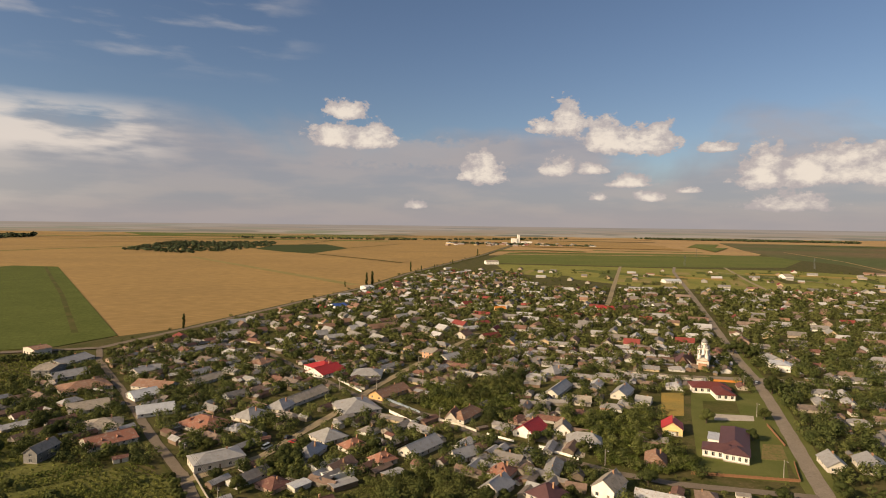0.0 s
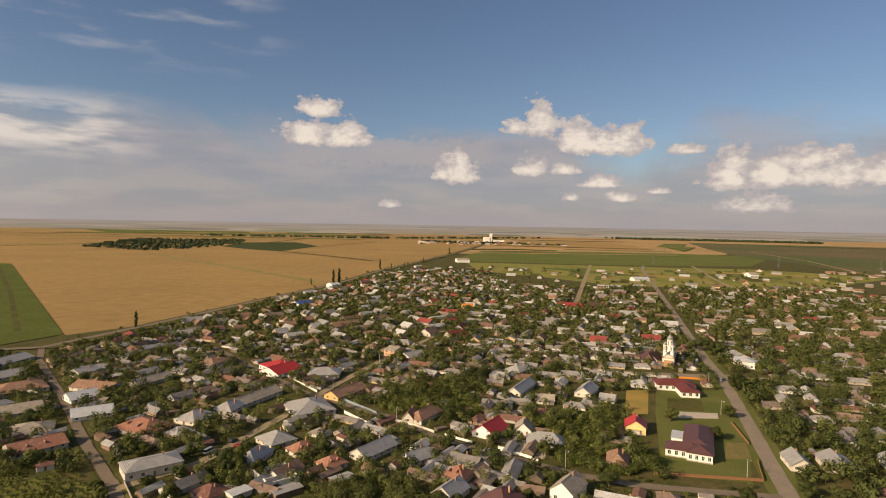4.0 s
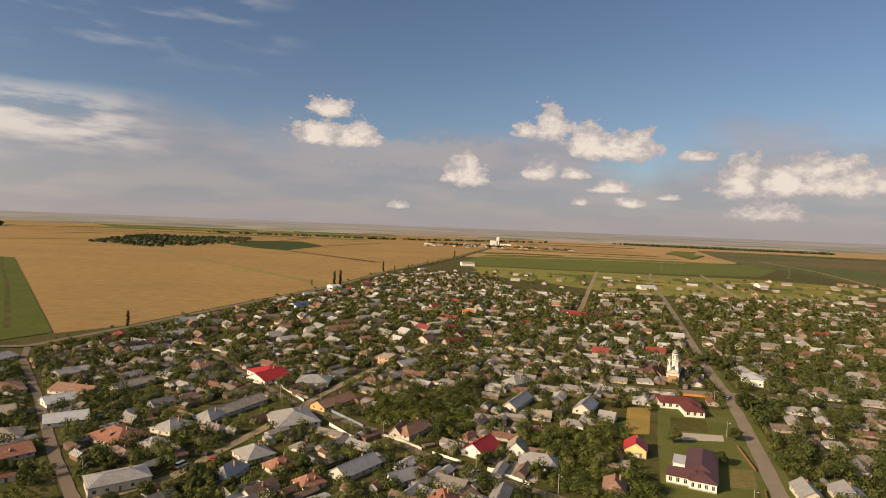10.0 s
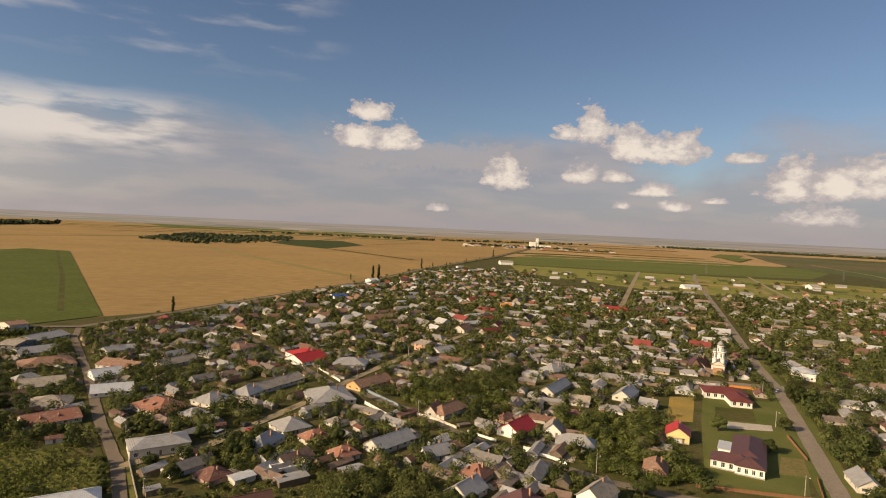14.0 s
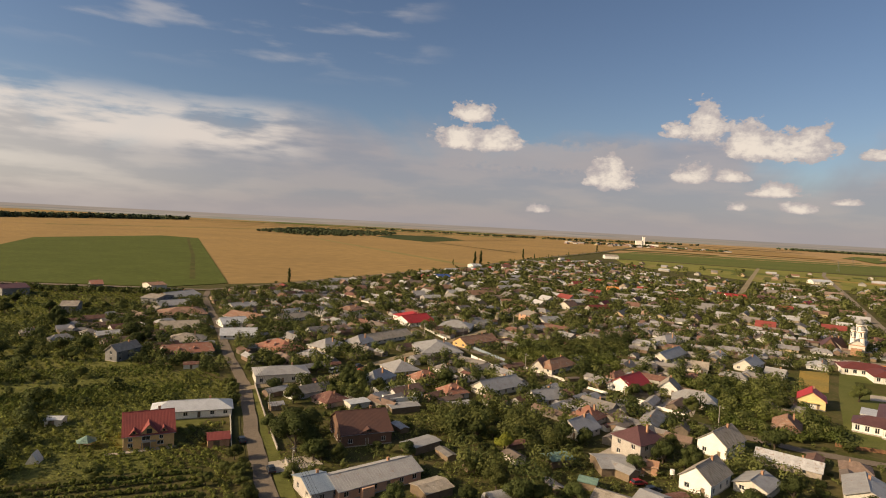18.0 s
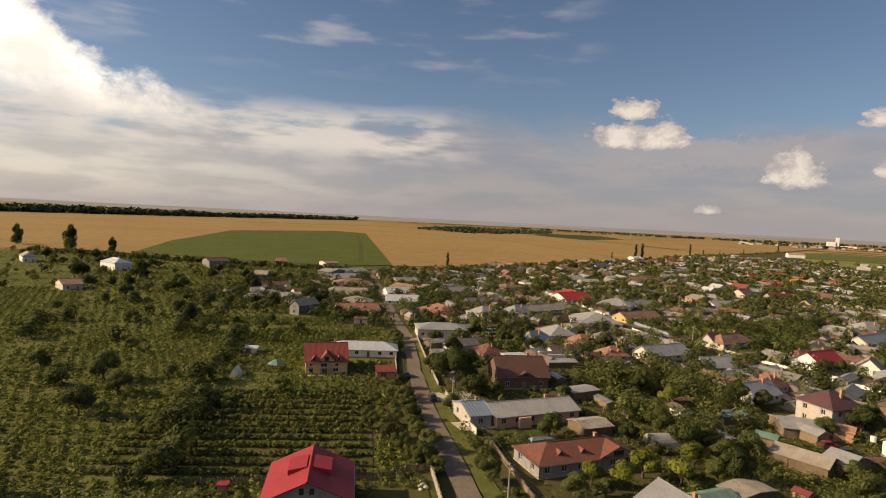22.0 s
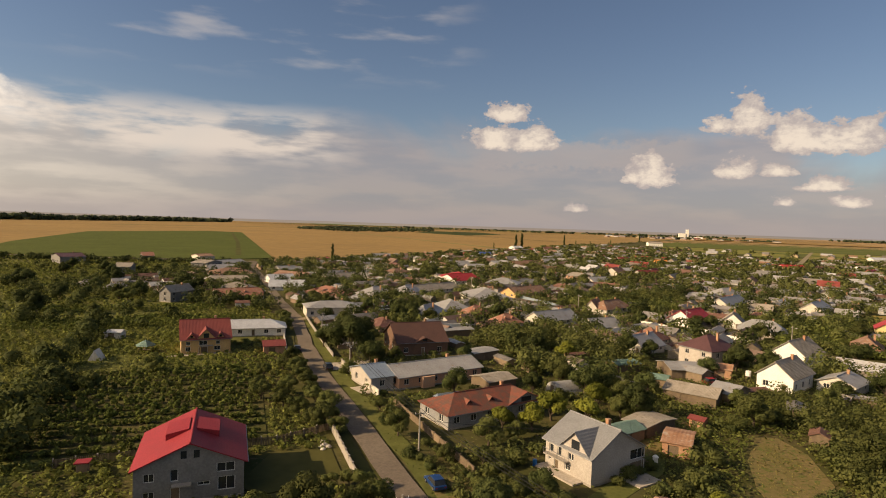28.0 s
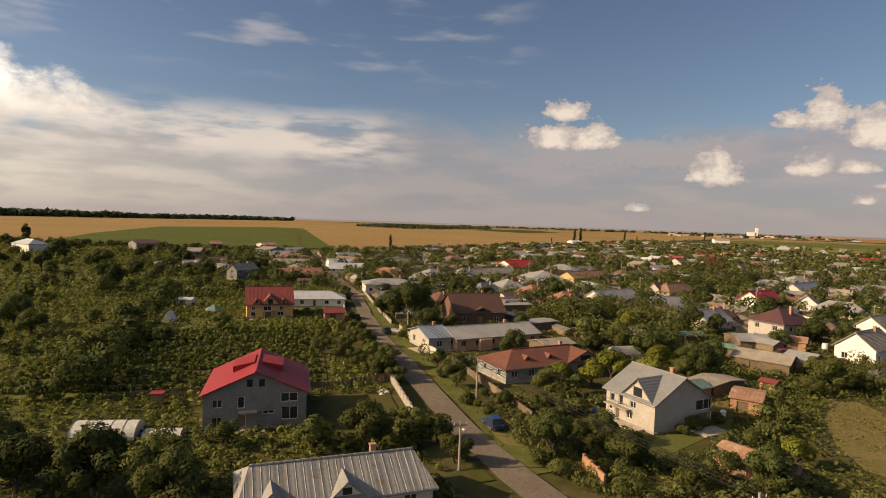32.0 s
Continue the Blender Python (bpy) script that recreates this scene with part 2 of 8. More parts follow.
def mat(name, color, rough=0.8, metal=0.0, color2=None, scale=0.6, fine=9.0, bump=0.15, ribs=0.0, rib_axis=0, vary=0.0,
        palette=None, island=False, leaf=0.0, stain=None, stain_at=0.62, coords="Object", spec=0.3, rows=None):
    """A procedural surface: two scales of mottling, optional ribs, stains, palette by object and relief."""
    if name in MATS:
        return MATS[name]
    m = bpy.data.materials.new(name)
    m.use_nodes = True
    N, L = m.node_tree.nodes, m.node_tree.links
    bsdf = N["Principled BSDF"]
    bsdf.inputs["Roughness"].default_value = rough
    bsdf.inputs["Metallic"].default_value = metal
    bsdf.inputs["Specular IOR Level"].default_value = spec
    if coords == "World":
        co = N.new("ShaderNodeNewGeometry").outputs["Position"]
    else:
        co = N.new("ShaderNodeTexCoord").outputs["Object"]

    def noise_at(s, detail=4.0, distort=0.0):
        n = N.new("ShaderNodeTexNoise")
        n.inputs["Scale"].default_value, n.inputs["Detail"].default_value, n.inputs["Distortion"].default_value = s, detail, distort
        L.new(co, n.inputs["Vector"])
        return n.outputs[0]

    def mixed(f, a, b, mode="MIX"):
        n = N.new("ShaderNodeMix")
        n.data_type, n.blend_type = "RGBA", mode
        if isinstance(f, float):
            n.inputs[0].default_value = f
        else:
            L.new(f, n.inputs[0])
        for i, v in ((6, a), (7, b)):
            if isinstance(v, tuple):
                n.inputs[i].default_value = (*v, 1)
            else:
                L.new(v, n.inputs[i])
        return n.outputs[2]

    def ranged(v, lo, hi, a, b):
        n = N.new("ShaderNodeMapRange")
        L.new(v, n.inputs[0])
        for i, x in zip((1, 2, 3, 4), (lo, hi, a, b)):
            n.inputs[i].default_value = x
        return n.outputs[0]

    base = color
    rnd = None
    if palette or vary:
        rnd = N.new("ShaderNodeNewGeometry").outputs["Random Per Island"] if island else N.new("ShaderNodeObjectInfo").outputs["Random"]
    if palette:
        r = ramp(N, [(i / len(palette), c) for i, c in enumerate(palette)], True)
        L.new(rnd, r.inputs[0])
        base = r.outputs[0]
    big, small = noise_at(scale), noise_at(fine, 6.0)
    second = color2 or tuple(c * 0.7 for c in color)
    if palette and not color2:
        tint = ranged(big, 0.3, 0.7, 0.68, 1.1)
        g = N.new("ShaderNodeCombineColor")
        for i in range(3):
            L.new(tint, g.inputs[i])
        col = mixed(1.0, base, g.outputs[0], "MULTIPLY")
    else:
        col = mixed(ranged(big, 0.35, 0.68, 0.0, 1.0), base, second)
    shade = ranged(small, 0.25, 0.75, 0.78, 1.16)
    g = N.new("ShaderNodeCombineColor")
    for i in range(3):
        L.new(shade, g.inputs[i])
    col = mixed(1.0, col, g.outputs[0], "MULTIPLY")
    if vary and not palette:
        v = ranged(rnd, 0.0, 1.0, 1 - vary, 1 + vary)
        g = N.new("ShaderNodeCombineColor")
        for i in range(3):
            L.new(v, g.inputs[i])
        col = mixed(1.0, col, g.outputs[0], "MULTIPLY")
    if rows:
        # crop or vine rows: direction in degrees, spacing in metres, dark colour
        ang, gap, dark = rows
        mp = N.new("ShaderNodeMapping")
        mp.inputs["Rotation"].default_value[2] = radians(-ang)
        L.new(co, mp.inputs[0])
        wv = N.new("ShaderNodeTexWave")
        wv.bands_direction = "Y"
        wv.inputs["Scale"].default_value, wv.inputs["Distortion"].default_value = 0.314 / gap, 1.2
        wv.inputs["Detail Scale"].default_value = 1.5
        L.new(mp.outputs[0], wv.inputs["Vector"])
        col = mixed(ranged(wv.outputs[1], 0.3, 0.8, 0.0, 0.55), col, dark)
    if stain:
        sm = noise_at(0.9, 7.0, 0.8)
        col = mixed(ranged(sm, stain_at - 0.06, stain_at + 0.08, 0.0, 0.9), col, stain)
    L.new(col, bsdf.inputs["Base Color"])
    height = small
    if ribs:
        wv = N.new("ShaderNodeTexWave")
        wv.bands_direction = "XYZ"[rib_axis]
        wv.inputs["Scale"].default_value = 0.314 / ribs
        wv.inputs["Distortion"].default_value = 0.0
        L.new(co, wv.inputs["Vector"])
        add = N.new("ShaderNodeMath")
        add.operation = "MULTIPLY_ADD"
        L.new(wv.outputs[1], add.inputs[0])
        add.inputs[1].default_value = 2.0
        L.new(small, add.inputs[2])
        height = add.outputs[0]
    if bump:
        b = N.new("ShaderNodeBump")
        b.inputs["Strength"].default_value, b.inputs["Distance"].default_value = bump, 0.06
        L.new(height, b.inputs["Height"])
        L.new(b.outputs[0], bsdf.inputs["Normal"])
    if leaf:
        tr = N.new("ShaderNodeBsdfTranslucent")
        L.new(col, tr.inputs[0])
        mx = N.new("ShaderNodeMixShader")
        mx.inputs[0].default_value = leaf
        L.new(bsdf.outputs[0], mx.inputs[1])
        L.new(tr.outputs[0], mx.inputs[2])
        L.new(mx.outputs[0], N["Material Output"].inputs[0])
    MATS[name] = m
    return m


GRASS = mat("grass", (0.060, 0.064, 0.018), 0.95, color2=(0.100, 0.084, 0.036), scale=0.09, fine=0.6, bump=0.6, coords="World", stain=(0.17, 0.125, 0.07), stain_at=0.66, spec=0.06)
WHEAT = mat("wheat", (0.345, 0.224, 0.088), 0.95, color2=(0.272, 0.18, 0.076), scale=0.0045, fine=0.06, bump=0.3, coords="World", rows=(35, 12.0, (0.25, 0.165, 0.07)), stain=(0.215, 0.15, 0.065), stain_at=0.63, spec=0.04)
MAIZE = mat("maize", (0.108, 0.126, 0.034), 0.95, color2=(0.088, 0.105, 0.027), scale=0.02, fine=0.18, bump=0.8, coords="World", rows=(56, 4.0, (0.052, 0.064, 0.015)), stain=(0.062, 0.068, 0.018), stain_at=0.64, spec=0.04)
CROP = mat("green_crop", (0.098, 0.118, 0.032), 0.95, color2=(0.135, 0.138, 0.042), scale=0.006, fine=0.1, bump=0.3, coords="World", spec=0.04)
MEADOW = mat("meadow", (0.062, 0.066, 0.018), 0.95, color2=(0.10, 0.088, 0.03), scale=0.035, fine=0.35, bump=0.5, coords="World", spec=0.06)
OVERGROWN = mat("overgrown_grass", (0.100, 0.108, 0.032), 0.95, color2=(0.150, 0.142, 0.046), scale=0.03, fine=0.5, bump=0.6, coords="World", stain=(0.090, 0.098, 0.026), stain_at=0.6, spec=0.04)
PLOT = mat("garden_plots", (0.215, 0.205, 0.055), 0.95, color2=(0.15, 0.16, 0.04), scale=0.012, fine=0.1, bump=0.3, coords="World", stain=(0.24, 0.19, 0.07), stain_at=0.6, spec=0.04)
DRYGRASS = mat("dry_grass", (0.27, 0.21, 0.085), 0.95, color2=(0.21, 0.18, 0.065), scale=0.02, fine=0.3, bump=0.3, coords="World", spec=0.04)
DARKCROP = mat("dark_crop", (0.046, 0.060, 0.022), 0.95, color2=(0.060, 0.070, 0.026), scale=0.01, fine=0.12, bump=0.3, coords="World", spec=0.04)
LAWN = mat("lawn", (0.094, 0.106, 0.028), 0.95, color2=(0.130, 0.130, 0.042), scale=0.06, fine=2.0, bump=0.4, coords="World", spec=0.06)
STUBBLE = mat("stubble", (0.38, 0.245, 0.11), 0.95, color2=(0.31, 0.21, 0.10), scale=0.003, fine=0.04, bump=0.2, coords="World", spec=0.06)
PLOUGH = mat("dark_field", (0.085, 0.10, 0.038), 0.95, color2=(0.145, 0.105, 0.055), scale=0.002, fine=0.03, bump=0.2, coords="World", spec=0.06)
MUSTARD = mat("dry_patch", (0.33, 0.22, 0.06), 0.95, color2=(0.25, 0.19, 0.06), scale=0.1, fine=1.0, bump=0.3, coords="World", spec=0.06)
EARTH = mat("dry_earth", (0.200, 0.148, 0.066), 0.95, color2=(0.150, 0.128, 0.046), scale=0.25, fine=2.0, bump=0.5, coords="World", stain=(0.10, 0.12, 0.03), stain_at=0.58, spec=0.06)
ASPHALT = mat("asphalt", (0.165, 0.132, 0.100), 0.9, color2=(0.195, 0.158, 0.118), scale=0.12, fine=2.5, bump=0.15, coords="World", stain=(0.15, 0.12, 0.09), stain_at=0.6, spec=0.06)
PALEROAD = mat("pale_worn_asphalt", (0.255, 0.210, 0.160), 0.9, color2=(0.215, 0.178, 0.134), scale=0.08, fine=1.5, bump=0.15, coords="World", stain=(0.17, 0.14, 0.105), stain_at=0.62, spec=0.06)
PAVED = mat("light_paving", (0.46, 0.40, 0.33), 0.9, color2=(0.38, 0.33, 0.27), scale=0.2, fine=2.5, bump=0.2, coords="World", spec=0.06)
DIRT = mat("dirt_track", (0.30, 0.235, 0.15), 0.95, color2=(0.24, 0.20, 0.12), scale=0.1, fine=1.5, bump=0.4, coords="World", spec=0.06)

BARK = mat("bark", (0.10, 0.075, 0.05), 0.95, scale=2.0, fine=14.0, bump=0.8, vary=0.2)
LEAF = mat("leaves", (0.088, 0.102, 0.031), 0.75, color2=(0.136, 0.140, 0.045), scale=0.35, fine=3.0, bump=0.0, vary=0.35, leaf=0.32, spec=0.06)
LEAF_DARK = mat("dark_leaves", (0.058, 0.074, 0.024), 0.75, color2=(0.090, 0.102, 0.034), scale=0.35, fine=3.0, bump=0.0, vary=0.3, leaf=0.3, spec=0.06)
LEAF_YELLOW = mat("yellow_leaves", (0.200, 0.205, 0.032), 0.75, color2=(0.15, 0.165, 0.032), scale=0.5, fine=3.0, bump=0.0, vary=0.3, leaf=0.3, spec=0.06)
LEAF_FAR = mat("far_leaves", (0.086, 0.100, 0.032), 0.8, color2=(0.140, 0.144, 0.048), scale=0.02, fine=0.2, bump=0.0, vary=0.3, island=True, leaf=0.28, coords="World", spec=0.04)
# far wood leaves, lightened so that the colour carries the haze of distance
LEAF_HAZED = mat("hazed_wood_leaves", (0.055, 0.07, 0.032), 0.85, color2=(0.07, 0.082, 0.04), scale=0.01, fine=0.2, bump=0.0, vary=0.3, island=True, coords="World", spec=0.1)
VINE = mat("vine_leaves", (0.098, 0.122, 0.030), 0.8, color2=(0.150, 0.162, 0.042), scale=0.05, fine=0.6, bump=0.0, vary=0.4, island=True, leaf=0.32, coords="World", spec=0.04)
WEED = mat("weeds", (0.140, 0.158, 0.039), 0.85, color2=(0.185, 0.190, 0.054), scale=0.05, fine=0.6, bump=0.0, vary=0.4, island=True, leaf=0.32, coords="World", spec=0.04)
DRYWEED = mat("dry_weeds", (0.27, 0.215, 0.07), 0.9, color2=(0.19, 0.175, 0.045), scale=0.12, fine=0.8, bump=0.0, vary=0.35, island=True, leaf=0.25, coords="World", spec=0.1)
RUSTORANGE = mat("orange_rust_roof", (0.215, 0.066, 0.040), 0.8, 0.0, color2=(0.155, 0.058, 0.038), scale=0.9, fine=3.0, bump=0.12, ribs=0.5, stain=(0.115, 0.066, 0.048), stain_at=0.52)

PLASTER = mat("plaster", (0.62, 0.57, 0.48), 0.9, color2=(0.52, 0.47, 0.39), scale=0.5, fine=5.0, bump=0.1, stain=(0.42, 0.36, 0.28), stain_at=0.7)
WHITE = mat("white_render", (0.80, 0.77, 0.70), 0.85, color2=(0.72, 0.68, 0.60), scale=0.5, fine=5.0, bump=0.08)
GREYWALL = mat("bare_grey_wall", (0.235, 0.222, 0.205), 0.9, color2=(0.19, 0.182, 0.17), scale=0.4, fine=4.0, bump=0.15, stain=(0.17, 0.158, 0.14), stain_at=0.62)
SAND = mat("sand_render", (0.43, 0.385, 0.335), 0.9, color2=(0.37, 0.33, 0.285), scale=0.5, fine=5.0, bump=0.1)
OCHRE = mat("ochre_render", (0.62, 0.40, 0.17), 0.85, color2=(0.54, 0.34, 0.15), scale=0.5, fine=5.0, bump=0.1)
PINKISH = mat("salmon_render", (0.60, 0.33, 0.20), 0.85, color2=(0.50, 0.30, 0.2), scale=0.5, fine=5.0, bump=0.1, stain=(0.4, 0.3, 0.24))
YELLOW = mat("yellow_render", (0.70, 0.55, 0.25), 0.85, color2=(0.64, 0.5, 0.24), scale=0.5, fine=5.0, bump=0.08)
PINK = mat("pink_render", (0.66, 0.30, 0.24), 0.85, scale=0.5, fine=5.0, bump=0.08)
# dark brick with the wall's shade put into its colour
BRICK_SHADED = mat("dark_shaded_brick", (0.17, 0.095, 0.062), 0.9, color2=(0.125, 0.075, 0.052), scale=1.0, fine=9.0, bump=0.3)
BLUEGREY = mat("blue_grey_render", (0.235, 0.235, 0.235), 0.9, color2=(0.30, 0.285, 0.26), scale=0.6, fine=4.0, bump=0.12, stain=(0.18, 0.175, 0.165), stain_at=0.58)
BRICK = mat("brick", (0.36, 0.19, 0.11), 0.9, color2=(0.42, 0.25, 0.15), scale=1.0, fine=9.0, bump=0.3)
CONCRETE = mat("concrete", (0.37, 0.33, 0.28), 0.9, color2=(0.30, 0.265, 0.22), scale=0.5, fine=6.0, bump=0.2, stain=(0.22, 0.19, 0.15))
WALLS_MIX = mat("house_walls", (0.6, 0.55, 0.45), 0.9, palette=[(0.46, 0.43, 0.38), (0.60, 0.58, 0.53), (0.40, 0.34, 0.27), (0.50, 0.40, 0.25), (0.38, 0.355, 0.32), (0.66, 0.64, 0.58), (0.40, 0.28, 0.21)], scale=0.5, fine=5.0, bump=0.1)

ZINC = mat("weathered_zinc", (0.42, 0.40, 0.375), 0.55, 0.35, color2=(0.34, 0.325, 0.30), scale=0.4, fine=4.0, bump=0.09, ribs=0.6, stain=(0.30, 0.20, 0.13), stain_at=0.68)
# darker zinc; on the front house its tone stands in for shade
ZINC_DARK = mat("dark_zinc", (0.30, 0.29, 0.27), 0.6, 0.3, color2=(0.24, 0.23, 0.215), scale=0.4, fine=4.0, bump=0.18, ribs=0.6, stain=(0.20, 0.15, 0.11), stain_at=0.66)
ZINC_NEW = mat("bright_zinc", (0.62, 0.62, 0.61), 0.5, 0.3, color2=(0.52, 0.52, 0.51), scale=0.4, fine=4.0, bump=0.18, ribs=0.5)
GREYROOF = mat("grey_metal_roof", (0.225, 0.225, 0.225), 0.6, 0.05, color2=(0.195, 0.195, 0.195), scale=0.4, fine=4.0, bump=0.18, ribs=0.35)
RUST = mat("rusty_roof", (0.33, 0.17, 0.095), 0.8, 0.1, color2=(0.40, 0.24, 0.15), scale=0.5, fine=3.0, bump=0.18, ribs=0.6, stain=(0.42, 0.33, 0.26), stain_at=0.62)
RUSTRED = mat("worn_red_roof", (0.30, 0.12, 0.075), 0.75, 0.05, color2=(0.24, 0.125, 0.085), scale=0.5, fine=3.0, bump=0.18, ribs=0.5, stain=(0.34, 0.27, 0.21), stain_at=0.62)
TILE = mat("clay_tile", (0.28, 0.145, 0.09), 0.85, color2=(0.23, 0.14, 0.095), scale=0.8, fine=6.0, bump=0.5, ribs=0.3, stain=(0.32, 0.25, 0.19), stain_at=0.6)
REDMETAL = mat("red_metal_roof", (0.30, 0.028, 0.034), 0.6, color2=(0.26, 0.025, 0.03), scale=0.4, fine=4.0, bump=0.07, ribs=0.35)
BRIGHTRED = mat("bright_red_roof", (0.42, 0.035, 0.032), 0.5, color2=(0.35, 0.035, 0.03), scale=0.4, fine=4.0, bump=0.18, ribs=0.35)
DARKRED = mat("dark_red_tile", (0.22, 0.055, 0.044), 0.55, color2=(0.18, 0.047, 0.04), scale=0.4, fine=4.0, bump=0.185, ribs=0.35)
HALLRED = mat("red_brown_roof", (0.150, 0.040, 0.032), 0.6, color2=(0.120, 0.036, 0.030), scale=0.4, fine=4.0, bump=0.18, ribs=0.35)
BROWNROOF = mat("brown_roof", (0.108, 0.054, 0.040), 0.7, color2=(0.088, 0.046, 0.036), scale=0.4, fine=4.0, bump=0.18, ribs=0.35)
PURPLE = mat("plum_roof", (0.105, 0.05, 0.048), 0.55, color2=(0.085, 0.04, 0.04), scale=0.4, fine=4.0, bump=0.18, ribs=0.35)
BLUEROOF = mat("blue_grey_roof", (0.30, 0.36, 0.42), 0.45, 0.3, color2=(0.26, 0.31, 0.36), scale=0.4, fine=4.0, bump=0.18, ribs=0.5)
BLUE = mat("blue_roof", (0.05, 0.10, 0.32), 0.5, scale=0.4, fine=4.0, bump=0.4, ribs=0.4)
ASBESTOS = mat("fibre_cement_roof", (0.36, 0.31, 0.25), 0.9, color2=(0.28, 0.24, 0.19), scale=0.4, fine=4.0, bump=0.5, ribs=0.25, stain=(0.22, 0.18, 0.13), stain_at=0.6)
GREENROOF = mat("green_roof", (0.16, 0.25, 0.20), 0.7, scale=0.4, fine=4.0, bump=0.5, ribs=0.25)
ORANGEROOF = mat("orange_roof", (0.62, 0.24, 0.05), 0.7, scale=0.4, fine=4.0, bump=0.4, ribs=0.35)
ROOFS_MIX = mat("village_roofs", (0.4, 0.36, 0.32), 0.7, palette=[(0.30, 0.29, 0.285), (0.19, 0.095, 0.068), (0.24, 0.215, 0.19), (0.20, 0.125, 0.092), (0.37, 0.36, 0.355), (0.17, 0.078, 0.058), (0.26, 0.25, 0.24), (0.23, 0.16, 0.12), (0.48, 0.47, 0.46), (0.20, 0.185, 0.168), (0.17, 0.135, 0.11), (0.29, 0.28, 0.265)], scale=0.4, fine=4.0, bump=0.3, ribs=0.5, stain=(0.25, 0.175, 0.12), stain_at=0.62)
FAR_ROOFS = mat("far_roofs", (0.4, 0.36, 0.32), 0.8, palette=[(0.30, 0.29, 0.28), (0.40, 0.39, 0.38), (0.22, 0.195, 0.17), (0.20, 0.125, 0.09), (0.31, 0.30, 0.285), (0.25, 0.055, 0.045), (0.22, 0.16, 0.125), (0.46, 0.45, 0.44), (0.18, 0.10, 0.072), (0.24, 0.225, 0.21), (0.26, 0.15, 0.095), (0.20, 0.185, 0.168)], island=True, scale=0.05, fine=0.6, bump=0.0)
FAR_WALLS = mat("far_walls", (0.6, 0.55, 0.45), 0.9, palette=[(0.44, 0.40, 0.34), (0.60, 0.57, 0.51), (0.38, 0.31, 0.23), (0.50, 0.38, 0.22), (0.40, 0.37, 0.33), (0.34, 0.24, 0.18)], island=True, scale=0.05, fine=0.6, bump=0.0)
SHED_WALLS = mat("shed_walls", (0.3, 0.25, 0.18), 0.9, palette=[(0.22, 0.19, 0.15), (0.16, 0.125, 0.09), (0.36, 0.335, 0.30), (0.22, 0.15, 0.105)], island=True, scale=0.3, fine=2.0, bump=0.0)
SHED_ROOFS = mat("shed_roofs", (0.3, 0.25, 0.2), 0.8, palette=[(0.28, 0.27, 0.265), (0.18, 0.10, 0.072), (0.18, 0.15, 0.125), (0.35, 0.34, 0.33), (0.20, 0.135, 0.10), (0.23, 0.21, 0.195), (0.15, 0.085, 0.062)], island=True, scale=0.3, fine=2.0, bump=0.1)
GLASS = mat("window_glass", (0.030, 0.034, 0.038), 0.12, scale=1.0, fine=3.0, bump=0.0, spec=0.6)
FRAME = mat("window_frame", (0.74, 0.72, 0.67), 0.6, scale=1.0, fine=8.0, bump=0.05)
WOOD = mat("weathered_wood", (0.20, 0.145, 0.09), 0.9, color2=(0.15, 0.11, 0.075), scale=1.0, fine=12.0, bump=0.4, vary=0.25)
BROWNFENCE = mat("brown_fence_wood", (0.26, 0.13, 0.065), 0.85, scale=1.0, fine=12.0, bump=0.3)
METAL = mat("grey_metal", (0.30, 0.30, 0.30), 0.5, 0.7, scale=1.0, fine=8.0, bump=0.1)
RUBBER = mat("tyre_rubber", (0.02, 0.02, 0.02), 0.9, scale=2.0, fine=20.0, bump=0.1)
CARBLUE = mat("blue_car_paint", (0.012, 0.055, 0.19), 0.3, 0.2, scale=1.0, fine=8.0, bump=0.0, spec=0.6)
CARDARK = mat("dark_car_paint", (0.03, 0.04, 0.06), 0.3, 0.2, scale=1.0, fine=8.0, bump=0.0, spec=0.6)
CARWHITE = mat("white_car_paint", (0.75, 0.75, 0.73), 0.35, scale=1.0, fine=8.0, bump=0.0, spec=0.6)
CARRED = mat("red_car_paint", (0.40, 0.03, 0.03), 0.35, scale=1.0, fine=8.0, bump=0.0, spec=0.6)
PLASTICBLUE = mat("blue_plastic", (0.02, 0.16, 0.45), 0.5, scale=1.0, fine=8.0, bump=0.05)
FILM = mat("greenhouse_film", (0.62, 0.60, 0.54), 0.4, color2=(0.5, 0.48, 0.42), scale=0.8, fine=4.0, bump=0.3)

# ---- builders ----
RNG = random.Random(7)


def link(name, verts, faces, material, parent=None, label="", smooth=False):
    """One mesh object from vertices and faces, under a thing or on its own."""
    me = bpy.data.meshes.new(name)
    me.from_pydata([tuple(v) for v in verts], [], [tuple(f) for f in faces])
    me.materials.append(material)
    me.update()
    if smooth:
        me.shade_smooth()
    ob = new(name, me)
    if parent is not None:
        ob.parent = parent
    if label:
        tagged(ob, label)
    return ob


def part(name, bm, material, parent=None, label="", smooth=False):
    """Links a bmesh as one mesh object."""
    me = bpy.data.meshes.new(name)
    bm.to_mesh(me)
    bm.free()
    me.materials.append(material)
    if smooth:
        me.shade_smooth()
    ob = new(name, me)
    if parent is not None:
        ob.parent = parent
    if label:
        tagged(ob, label)
    return ob


def thing(name, x, y, rot, label, category, group="", z=0.0):
    e = new(name)
    e.empty_display_size = 0.5
    e.matrix_world = pose(x, y, z, 0, 0, rot)
    return tagged(e, label, category, group)


